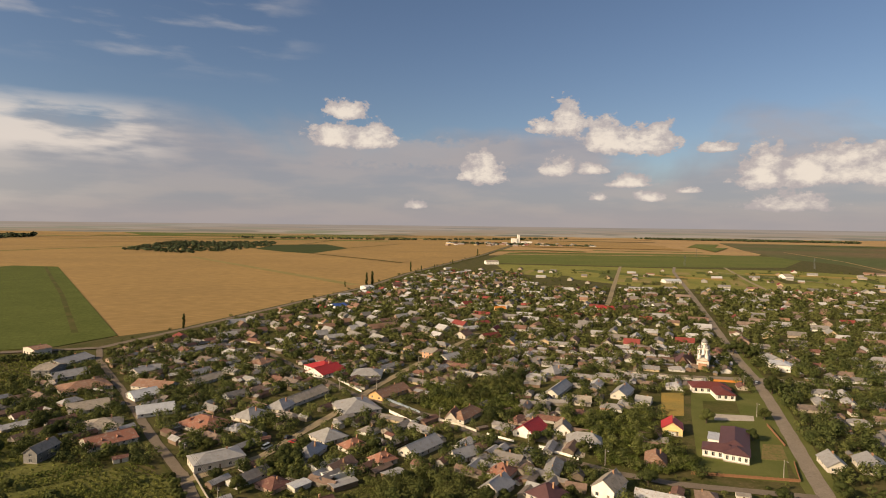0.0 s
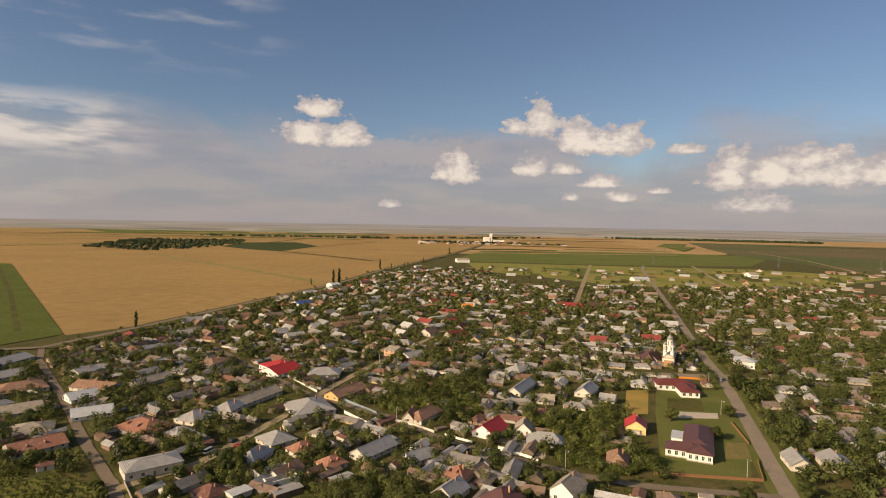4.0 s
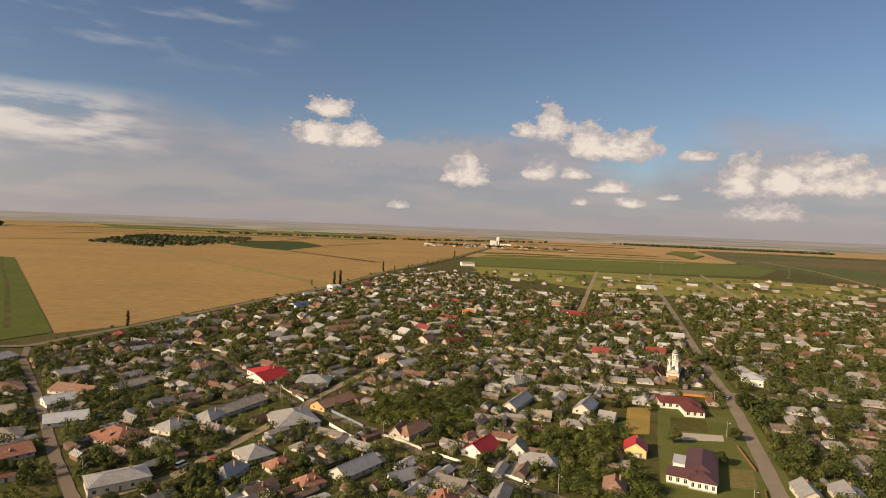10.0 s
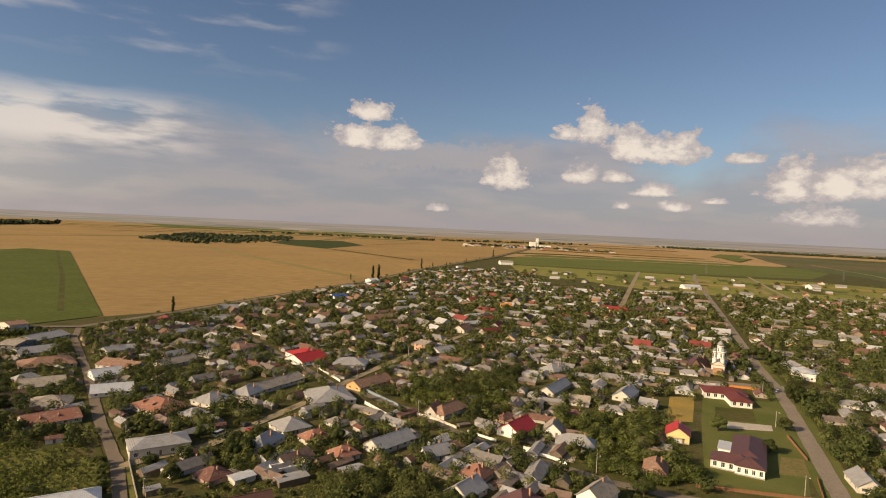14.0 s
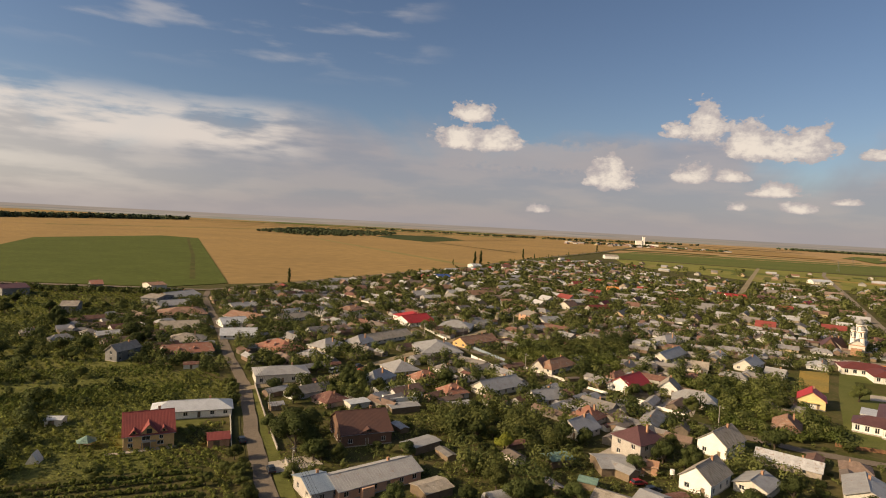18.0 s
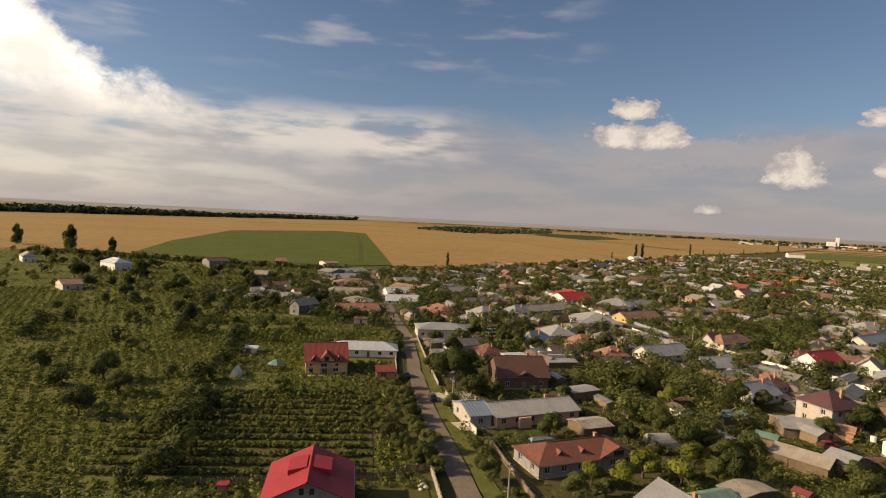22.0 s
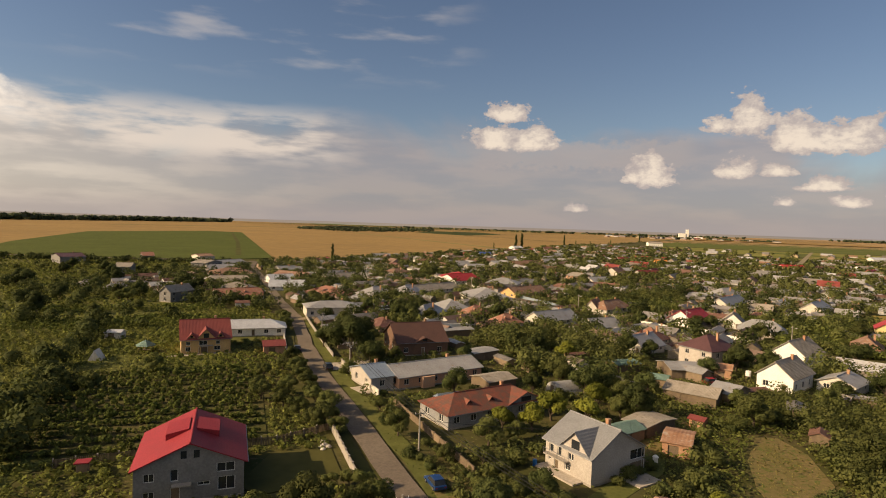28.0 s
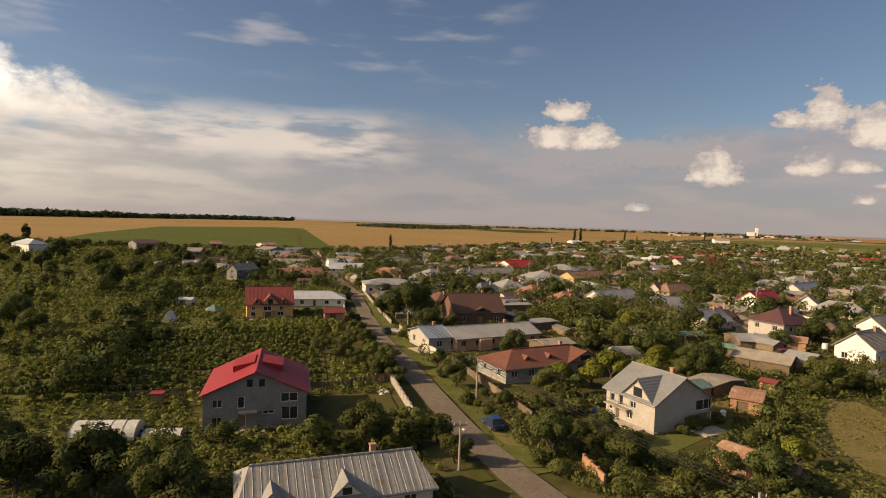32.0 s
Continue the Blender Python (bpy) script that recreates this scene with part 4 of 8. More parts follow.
def house(x, y, rot, w, d, eave, ridge, roof, look_="zinc", group="village houses", detail=1):
    wall_m, roof_m, label, style = LOOKS[look_]
    if eave < 3.2 and y > 200:  # low walls under broad steep roofs
        eave, ridge = eave - 0.3, ridge + 0.6
    FOOT.append((x, y, max(w, d) * 0.56 + 1.0))
    root = thing("house", x, y, rot, label, "house", group)
    ops = []
    high = min(1.35, eave * 0.45)
    storeys = 2 if style == "tall" else 1
    if look_ in OPENINGS:
        ops = [o for o in OPENINGS[look_] if o[4] < 1.55 or o[2] > 1.0]
        storeys = 0
    for s in range(storeys):
        z0 = (0.9 if storeys == 1 else 0.55) + s * eave / 2
        z0 = min(z0, eave - high - 0.25)
        for side, length in ((0, w), (1, d), (3, d)):
            k = max(1, int(length / 3.6))
            for i in range(k):
                cx = length * (i + 0.5) / k
                if side == 0 and s == 0 and i == k // 2 and k > 1:
                    continue
                ops.append((side, cx, z0, 1.25 if length / k > 2 else 0.8, high))
    doors = []
    k = max(1, int(w / 3.6))
    if look_ in OPENINGS:
        doors = [o for o in OPENINGS[look_] if o not in ops]
    elif k > 1:
        doors.append((0, w * (k // 2 + 0.5) / k, 0.1, 1.0, min(2.05, eave - 0.3)))
    V, F = wall_mesh(w, d, eave, ridge, roof, ops + doors)
    link("wall", V, F, wall_m, root)
    part("roof", roof_mesh(w, d, eave, ridge, roof), roof_m, root)
    for o in ops:
        window_part(root, w, d, *o)
    for o in doors:
        window_part(root, w, d, *o, door=True)
    boxes("plinth", [(-w / 2 - 0.06, -d / 2 - 0.06, -0.1, w / 2 + 0.06, -d / 2 + 0.02, 0.3), (-w / 2 - 0.06, d / 2 - 0.02, -0.1, w / 2 + 0.06, d / 2 + 0.06, 0.3),
                     (-w / 2 - 0.06, -d / 2 + 0.02, -0.1, -w / 2 + 0.02, d / 2 - 0.02, 0.3), (w / 2 - 0.02, -d / 2 + 0.02, -0.1, w / 2 + 0.06, d / 2 - 0.02, 0.3)], CONCRETE, root)
    bm = bmesh.new()
    a, b = ridge_line(w, d, ridge, roof)
    tube(bm, (a[0], a[1], a[2] + 0.02), (b[0], b[1], b[2] + 0.02), 0.13, 0.13, 6)
    part("ridge_cap", bm, roof_m, root)
    if look_ not in ("pension",):
        cx, cy = (w * 0.22, d * 0.06) if roof != "gy" else (w * 0.06, d * 0.2)
        chimney(root, cx, cy, eave + 0.4 * (ridge - eave), ridge + 0.75)
    # gutter along the front eave
    bm = bmesh.new()
    o = 0.5
    if roof != "gy":
        dz = 0.45 * (ridge - eave) / (d / 2)
        tube(bm, (-w / 2 - 0.4, -d / 2 - o, eave - dz - 0.1), (w / 2 + 0.4, -d / 2 - o, eave - dz - 0.1), 0.07, 0.07, 6)
    else:
        dz = 0.45 * (ridge - eave) / (w / 2)
        tube(bm, (w / 2 + o, -d / 2 - 0.3, eave - dz - 0.1), (w / 2 + o, d / 2 + 0.3, eave - dz - 0.1), 0.07, 0.07, 6)
    part("gutter", bm, METAL, root)
    extras(root, look_, w, d, eave, ridge)
    return root


def shed(x, y, rot, w, d, eave, ridge, roof, look_="asbestos"):
    wall_m, roof_m = {"grey": (WOOD, ZINC), "asbestos": (WOOD, ASBESTOS), "brick": (BRICK, RUST), "green": (WOOD, GREENROOF), "red": (BRICK, DARKRED), "white": (PLASTER, ZINC_NEW)}[look_]
    text = {"grey": "wooden shed with a grey metal roof", "asbestos": "low shed with a fibre-cement roof", "brick": "small brick outbuilding with a rusty roof", "green": "low shed with a faded green roof",
            "red": "small outbuilding with a bright red roof", "white": "low shed with a bright zinc roof"}[look_]
    FOOT.append((x, y, max(w, d) * 0.55))
    root = thing("shed", x, y, rot, text, "shed", "garden sheds")
    door = (0, w * 0.4, 0.05, min(1.6, w * 0.4), min(1.7, eave - 0.25))
    V, F = wall_mesh(w, d, eave, ridge, roof, [door])
    link("wall", V, F, wall_m, root)
    part("roof", roof_mesh(w, d, eave, ridge, roof, 0.3), roof_m, root)
    window_part(root, w, d, *door, door=True, frame_mat=WOOD)
    return root


# ---- foliage ----
NP = np.random.default_rng(3)


def clump_mesh(name, P, N, S, material, parent=None, lite=False, round_=None):
    """One mesh of small leaf clumps: places, facings and sizes as arrays; lite ones are single bent leaves; round_: the crown's own normals."""
    n = len(P)
    N = N / np.linalg.norm(N, axis=1, keepdims=True)
    R = NP.normal(size=(n, 3))
    T = np.cross(N, R)
    T /= np.linalg.norm(T, axis=1, keepdims=True)
    B = np.cross(N, T)
    s = S[:, None]
    V = [P - T * s + B * s * 0.25, P - B * s * 0.6 - N * s * 0.1, P + T * s, P + B * s * 0.7 - N * s * 0.15]
    tris = [[0, 1, 3], [1, 2, 3]] if lite else [[0, 1, 4], [1, 2, 4], [2, 3, 4], [3, 0, 4]]
    if not lite:
        V.append(P + N * s * 0.35)
    V = np.stack(V, 1)
    F = (np.arange(n)[:, None, None] * V.shape[1] + np.array(tris)).reshape(-1)
    V = V.reshape(-1, 3)
    me = bpy.data.meshes.new(name)
    me.vertices.add(len(V))
    me.vertices.foreach_set("co", V.astype(np.float32).ravel())
    me.loops.add(len(F))
    me.loops.foreach_set("vertex_index", F.astype(np.int32))
    me.polygons.add(len(F) // 3)
    me.polygons.foreach_set("loop_start", np.arange(0, len(F), 3, dtype=np.int32))
    me.update(calc_edges=True)
    if round_ is not None:
        soft = round_ / np.linalg.norm(round_, axis=1, keepdims=True) * 0.8 + N * 0.45
        soft /= np.linalg.norm(soft, axis=1, keepdims=True)
        me.shade_smooth()
        me.attributes.new("custom_normal", "FLOAT_VECTOR", "POINT").data.foreach_set("vector", np.repeat(soft, len(V) // n, 0).astype(np.float32).ravel())
        me.update()
    me.materials.append(material)
    ob = new(name, me)
    if parent is not None:
        ob.parent = parent
    return ob


def shell(C, R, n):
    """n clump places in the outer part of each ellipsoid (centres C, radii R)."""
    k = len(C)
    D = NP.normal(size=(k, n, 3)) + (0, 0, 0.2)
    D /= np.linalg.norm(D, axis=2, keepdims=True)
    r = NP.uniform(0.45, 1.1, (k, n, 1)) ** 0.6
    P = C[:, None] + D * R[:, None] * r
    F = D + NP.uniform(-0.5, 0.5, (k, n, 3)) + (0, 0, 0.15)
    return P.reshape(-1, 3), F.reshape(-1, 3), (D + (0, 0, 0.2)).reshape(-1, 3)


def tree(name, seed, height, spread, leaves, size, kind="broad", leaf=None, label="", category="tree"):
    """A tapered trunk with limbs and a crown of leaf clumps, standing at the origin until copied."""
    rng = random.Random(seed)
    root = thing(name, 0, 0, 0, label, category, "garden shrubs" if kind == "shrub" else "village trees")
    bm = bmesh.new()
    blobs = []
    if kind == "poplar":
        tube(bm, (0, 0, -0.2), (0, 0, height * 0.9), 0.28, 0.05, 7)
        for i in range(9):
            f = i / 8
            z = height * (0.14 + 0.8 * f)
            r = spread * (0.5 + 0.55 * math.sin(math.pi * (0.18 + 0.72 * f)))
            a = rng.uniform(0, 6.3)
            blobs.append(((math.cos(a) * r * 0.25, math.sin(a) * r * 0.25, z), (r * 0.7, r * 0.7, height * 0.10)))
            tube(bm, (0, 0, z - height * 0.08), (math.cos(a) * r * 0.6, math.sin(a) * r * 0.6, z + 0.4), 0.06, 0.02, 5)
    elif kind == "shrub":
        for i in range(4):
            a = i * 1.57 + rng.uniform(-0.4, 0.4)
            tube(bm, (0, 0, -0.1), (math.cos(a) * spread * 0.5, math.sin(a) * spread * 0.5, height * 0.6), 0.05, 0.02, 5)
            blobs.append(((math.cos(a) * spread * 0.4, math.sin(a) * spread * 0.4, height * rng.uniform(0.4, 0.62)), (spread * 0.62, spread * 0.62, height * 0.38)))
        blobs.append(((0, 0, height * 0.6), (spread * 0.6, spread * 0.6, height * 0.4)))
    else:
        fork = height * rng.uniform(0.18, 0.26)
        lean = (rng.uniform(-0.3, 0.3), rng.uniform(-0.3, 0.3))
        tube(bm, (0, 0, -0.2), (lean[0], lean[1], fork), 0.05 * height ** 0.85 + 0.05, 0.036 * height ** 0.85, 8)
        n = rng.randint(6, 9)
        for i in range(n):
            a = 6.283 * i / n + rng.uniform(-0.4, 0.4)
            rr = spread * rng.uniform(0.42, 0.70)
            z = height * rng.uniform(0.34, 0.78)
            tip = (math.cos(a) * rr, math.sin(a) * rr, z)
            tube(bm, (lean[0], lean[1], fork - 0.15), tip, 0.022 * height ** 0.85, 0.03, 5)
            k = spread * rng.uniform(0.34, 0.52)
            blobs.append((tip, (k, k, k * rng.uniform(0.7, 0.95))))
        blobs.append(((lean[0], lean[1], height * 0.78), (spread * 0.5, spread * 0.5, height * 0.2)))
        tube(bm, (lean[0], lean[1], fork - 0.15), (lean[0], lean[1], height * 0.8), 0.026 * height ** 0.85, 0.03, 5)
    part("trunk", bm, BARK, root)
    C, R = np.array([b[0] for b in blobs]), np.array([b[1] for b in blobs])
    P, F, D = shell(C, R, max(10, 3 * leaves // len(blobs)))
    clump_mesh("crown", P, F, size * 0.64 * NP.uniform(0.5, 1.3, len(P)), leaf or LEAF, root, lite=True, round_=D)
    return root


def put(proto, x, y, s=1.0, rot=None, tall=1.0):
    """A copy of a tree prototype; the first call places the prototype itself."""
    m = pose(x, y, 0, 0, 0, RNG.uniform(0, 360) if rot is None else rot) @ Matrix.Diagonal((s, s, s * tall, 1))
    if not proto.get("used"):
        proto["used"] = 1
        proto.matrix_basis = m
        return proto
    return copy_thing(proto, m)


def foliage(name, spots, per, radius, height, size, material, label, category="trees", lobes=2, lite=False):
    """Joined foliage, a lobed mound of clumps at each spot (x, y, scale)."""
    S = np.array(spots, float)
    S = np.repeat(S, lobes, 0)
    n = len(S)
    s = S[:, 2]
    C = np.stack([S[:, 0] + NP.uniform(-0.55, 0.55, n) * radius * s, S[:, 1] + NP.uniform(-0.55, 0.55, n) * radius * s, height * s * NP.uniform(0.38, 0.66, n)], 1)
    R = np.stack([radius * s * NP.uniform(0.6, 1.0, n), radius * s * NP.uniform(0.6, 1.0, n), height * s * NP.uniform(0.34, 0.46, n)], 1)
    P, F, D = shell(C, R, per)
    P[:, 2] = np.maximum(P[:, 2], 0.1)
    z = np.repeat(s, per) * size * NP.uniform(0.55, 1.3, n * per)
    return tagged(clump_mesh(name, P, F, z, material, lite=lite, round_=D), label, category, kind="stuff")

# ---- ground, fields, roads ----
tagged(link("ground", [(-16000, -3000, 0), (16000, -3000, 0), (16000, 19000, 0), (-16000, 19000, 0)], [(0, 1, 2, 3)], GRASS), "flat green and dry village ground", "ground", kind="structure")
flat("wheat_field", [(-16000, -300), (-620, -300), (-560, 330), (-470, 375), (-290, 470), (-242, 527), (-186, 713), (-128, 889), (-76, 1161), (112, 1870), (362, 3008), (790, 4900), (4000, 19000), (-16000, 19000)], 0.06, WHEAT, "wide ripe wheat field", "field")
flat("maize_field", [(-276, 490), (-800, 1215), (-905, 1230), (-912, 900), (-640, 540), (-494, 382), (-420, 398), (-300, 440)], 0.5, MAIZE, "dark green maize field", "field")
flat("stubble_field", [(130, 1880), (1120, 2080), (1900, 3300), (16000, 8000), (16000, 19000), (4050, 19000), (800, 4900), (372, 3008)], 0.05, STUBBLE, "pale harvested fields", "field")
flat("green_field", [(100, 1500), (125, 1660), (238, 2090), (608, 2150), (917, 2120), (1121, 1998), (1080, 1764), (847, 1450), (616, 1425), (471, 1420), (272, 1480)], 0.12, CROP, "bright green crop field", "field")
flat("dark_field", [(1121, 1998), (1299, 2548), (1738, 3700), (9000, 5400), (9000, 1500), (1000, 1040), (908, 1054), (965, 1221), (1080, 1600), (1090, 1764)], 0.10, PLOUGH, "dark green and brown field", "field")
flat("pale_field", [(1738, 3720), (1900, 4050), (2647, 4180), (9000, 5000), (9000, 4300), (2640, 3300)], 0.16, STUBBLE, "pale strip of stubble", "field")
flat("meadow", [(130, 1460), (515, 1380), (800, 1340), (960, 1140), (620, 900), (330, 930), (230, 1080), (130, 1200)], 0.10, PLOT, "yellow-green garden plots", "field")
flat("dark_crop", [(-690, 2150), (-735, 2560), (-536, 2684), (-370, 2288), (-420, 1861), (-539, 1960)], 0.3, DARKCROP, "dark green crop beside the wood", "field")
flat("wild_meadow", [(-60.1, 57.1), (-100, 215), (-162.4, 231.2), (-284.6, 349), (-470.2, 352.5), (-581.4, 305.9), (-707.3, 50.6), (-344, -95.4), (-86.4, -3.3)], 0.05, OVERGROWN, "overgrown meadow and old vineyard", "meadow")
for k, (pts, mt, lb) in enumerate((([(-2918, 5280), (-664, 7009), (-538, 3871), (-1529, 4261), (-2072, 4056)], CROP, "far green crop field"), ([(-1476, 5305), (-1254, 5772), (-1033, 4769), (-1235, 4447)], STUBBLE, "pale far stubble field"),
                                   ([(-6100, 8400), (-5200, 8100), (-4300, 6700), (-3700, 5100), (-5200, 5600)], PLOUGH, "far dark field"), ([(-9000, 10000), (-6300, 10900), (-6000, 11800), (-9000, 11600)], PLOUGH, "far dark field"),
                                   ([(1184, 2752), (1346, 2769), (1057, 2277)], CROP, "small green crop field"), ([(344, 2630), (700, 3600), (1100, 3300), (1000, 2450)], WHEAT, "brown far field"), ([(-3400, 6800), (600, 8200), (500, 9800), (-4200, 8600)], STUBBLE, "wide pale far field"),
                                   ([(-2000, 10500), (3500, 11500), (3500, 13000), (-2600, 12200)], CROP, "far green fields"), ([(4200, 9000), (12000, 11000), (12000, 13500), (4600, 11200)], PLOUGH, "far dark fields"))):
    flat("far_field", pts, 1.0 + 0.4 * k, mt, lb, "field")
flat("vineyard_soil", [(-45.0, 110.0), (-85.2, 84.0), (-112.4, 126), (-72.9, 151.4)], 0.10, GRASS, "darker weedy ground between the vine rows", "plot")
flat("dry_plot", [(111, 297), (123, 297), (140, 339), (127, 339)], 0.06, MUSTARD, "dry yellow plot", "plot")
flat("school_lawn", [(100, 226), (131, 218), (158, 270), (190, 338), (146, 343), (128, 300)], 0.05, LAWN, "mown school lawn", "lawn")
flat("dry_garden", [(29.5, 108), (34, 105), (38, 112), (39.6, 122), (39.8, 134), (37, 141), (33.2, 139.5), (29.6, 128), (28.4, 117)], 0.05, EARTH, "dry weedy garden soil", "plot")
for k, (x0, y0, x1, y1, wd, mt) in enumerate(((560, 1200, 700, 1090, 60, CROP), (420, 1180, 520, 1080, 40, MUSTARD), (300, 1300, 420, 1120, 50, CROP), (640, 1240, 820, 1160, 40, MUSTARD), (-1500, 1500, -900, 3000, 30, CROP),
                                              (-2600, 3700, -300, 3300, 160, CROP), (-1500, 4200, 600, 3900, 120, CROP), (-695, 1618, -139, 920, 20, DRYGRASS), (600, 2350, 1000, 2250, 60, CROP), (-1000, 3500, -300, 3420, 60, STUBBLE), (150, 1960, 900, 1985, 30, STUBBLE))):
    strip("field_strip", [(x0, y0), (x1, y1)], wd, 0.2 + 0.012 * k, mt, "narrow strip of another crop", "field")

STREET_A = [(15.3, 65.2), (-7.9, 88.4), (-15.3, 96.6), (-27.9, 113.3), (-41.3, 130.8), (-55.1, 148.9), (-74.1, 176.4), (-98, 214.5), (-132, 258), (-177, 320), (-240, 402), (-262, 440)]
FIELD_ROAD = [(-560, 350), (-420, 385), (-300, 428), (-262, 440), (-232, 527), (-176, 713), (-118, 889), (-66, 1161), (124, 1870), (374, 3008)]
MAIN_ROAD = [(112, 150), (135.8, 202), (149, 237), (171.7, 296), (197, 364), (214, 420), (240, 497), (271, 587), (353, 829), (498, 1266), (560, 1420)]
MIDDLE = [(-98, 214), (-77, 237), (-70, 257), (-55.6, 297), (-45.7, 331), (-35, 362), (-12, 422), (5, 458), (30, 520)]
STREET_B = [(-150, 455), (-105, 396), (-52, 328), (-8, 292), (13.8, 266), (31.5, 250), (67, 225), (86, 216), (134.6, 205.6)]
CROSS = [(110, 392), (151, 376), (197, 370), (214, 368), (256, 352), (300, 335), (380, 318)]
FAR_STREET = [(190, 690), (214, 756), (305, 1038), (429, 1419)]
FAR_STREET_2 = [(502, 901), (557, 1068), (685, 1426)]
ROADS = ((STREET_A, 4.2), (FIELD_ROAD, 7.0), (MAIN_ROAD, 6.4), (MIDDLE, 4.6), (STREET_B, 4.6), (CROSS, 8.5), (FAR_STREET, 6.5), (FAR_STREET_2, 6.5))
for k, ((pts, wd), nm, lb, mt) in enumerate(zip(ROADS, ("road_street", "road_fields", "road_main", "road_middle", "road_lane", "road_cross", "road_far", "road_plots"),
                                               ("worn narrow village street", "road along the wheat field", "straight main village road", "dusty side street", "village lane", "wide crossing road", "far straight street", "far dirt road"),
                                               (ASPHALT, ASPHALT, PALEROAD, DIRT, ASPHALT, PALEROAD, DIRT, DIRT))):
    strip(nm, pts, wd, 0.24 + 0.008 * k if nm != "road_fields" else 0.7, mt, lb, "road", 0.25)
def beside(pts, off):
    """A line set off sideways, to the right of its direction when off is positive."""
    out = []
    for i, p in enumerate(pts):
        a, b = Vector(pts[max(0, i - 1)]), Vector(pts[min(len(pts) - 1, i + 1)])
        d = (b - a).normalized()
        out.append((p[0] + d.y * off, p[1] - d.x * off))
    return out


strip("road_verge", beside(STREET_A[1:8], 4.0), 3.2, 0.12, OVERGROWN, "grass verge along the village street", "verge", 0.3)
strip("road_verge", beside(STREET_A[1:10], -3.6), 1.8, 0.125, MEADOW, "weedy verge along the village street", "verge", 0.3)
strip("road_verge", beside(MAIN_ROAD[1:7], -4.6), 3.8, 0.13, LAWN, "grass verge along the main road", "verge", 0.3)
strip("road_verge", beside(MAIN_ROAD[1:7], 4.8), 4.2, 0.135, LAWN, "grass verge along the main road", "verge", 0.3)
flat("school_yard", [(135.8, 290.6), (155.5, 289.7), (159.1, 297.6), (140.0, 300.3)], 0.20, PAVED, "pale paved strip by the school", "pavement")
flat("school_court", [(136.2, 303.7), (153.9, 301.3), (162.0, 321.2), (144.3, 323.6)], 0.18, MEADOW, "worn grass sports court", "court")
flat("car_park", [(132.3, 240.7), (142.9, 239.2), (150.5, 257.0), (142.5, 258.1)], 0.20, EARTH, "brown paved yard beside the school", "pavement")
flat("driveway", [(-60, 158.2), (-51.4, 166.7), (-45.9, 162.2), (-54.6, 153.7)], 0.20, PAVED, "pale concrete driveway", "pavement")
flat("driveway", [(-44.8, 141.7), (-34, 153.3), (-29.7, 150), (-40.4, 138.4)], 0.20, PAVED, "pale concrete driveway", "pavement")

rs = random.Random(5)
FIELD_BANDS = []
for k in range(44):
    x0, y0 = rs.uniform(80, 820), rs.uniform(930, 1240)
    if x0 > 560 and y0 < 1000:
        continue
    ln = rs.uniform(50, 130)
    strip("field_strip", [(x0, y0), (x0 + 0.33 * ln, y0 + 0.94 * ln)], rs.uniform(12, 34), 0.14 + 0.002 * k, rs.choice((MEADOW, DRYGRASS, LAWN, DRYGRASS, MEADOW, CROP, MAIZE)), "narrow garden plot of another crop", "field")
for pts, wd, mt in (([(-420, 1861), (-308, 1723), (-212, 1603), (-103, 1459)], 9, MEADOW), ([(-370, 2288), (-196, 2849)], 9, MEADOW), ([(-634, 2489), (-608, 3344)], 12, MEADOW), ([(-2000, 3050), (-1000, 3220), (-640, 3300)], 26, CROP),
                    ([(-2300, 3900), (-1200, 4050), (-300, 4300)], 240, CROP), ([(-1900, 4330), (-900, 4420), (300, 4500)], 110, STUBBLE), ([(-1500, 4650), (-200, 4780)], 90, PLOUGH), ([(-2600, 3500), (-1500, 3560), (-700, 3700)], 130, STUBBLE),
                    ([(-1700, 2700), (-1300, 3000)], 60, STUBBLE), ([(265, 2120), (483, 2100)], 26, STUBBLE), ([(199, 2200), (380, 2260), (527, 2180)], 60, CROP), ([(414, 3146), (756, 3000), (1080, 2850)], 150, WHEAT), ([(1213, 2765), (1500, 3330)], 120, CROP),
                    ([(600, 3700), (1300, 3600)], 90, PLOUGH), ([(500, 4300), (1500, 4250)], 120, WHEAT), ([(2000, 3300), (2900, 2700)], 70, CROP)):
    strip("field_strip", pts, wd, 1.2 + 0.05 * len(FIELD_BANDS), mt, "long band of another crop in the wide fields", "field")
    FIELD_BANDS.append(wd)
strip("field_strip", [(-318, 500), (-490, 749), (-672, 1000), (-812, 1195)], 5.0, 0.56, MEADOW, "narrow dark track through the maize", "field")
strip("field_strip", [(560, 1330), (640, 1150), (690, 1010)], 6.0, 1.1, DIRT, "dirt track between the plots", "field")
strip("field_strip", [(1373, 2361), (1186, 1731), (935, 1138)], 7.0, 0.8, STUBBLE, "pale track along the dark field", "field")
flat("pale_field", [(841, 990), (1100, 1010), (1500, 1000), (1300, 800), (862, 800), (726, 690), (700, 760)], 0.3, STUBBLE, "pale stubble beside the village", "field")

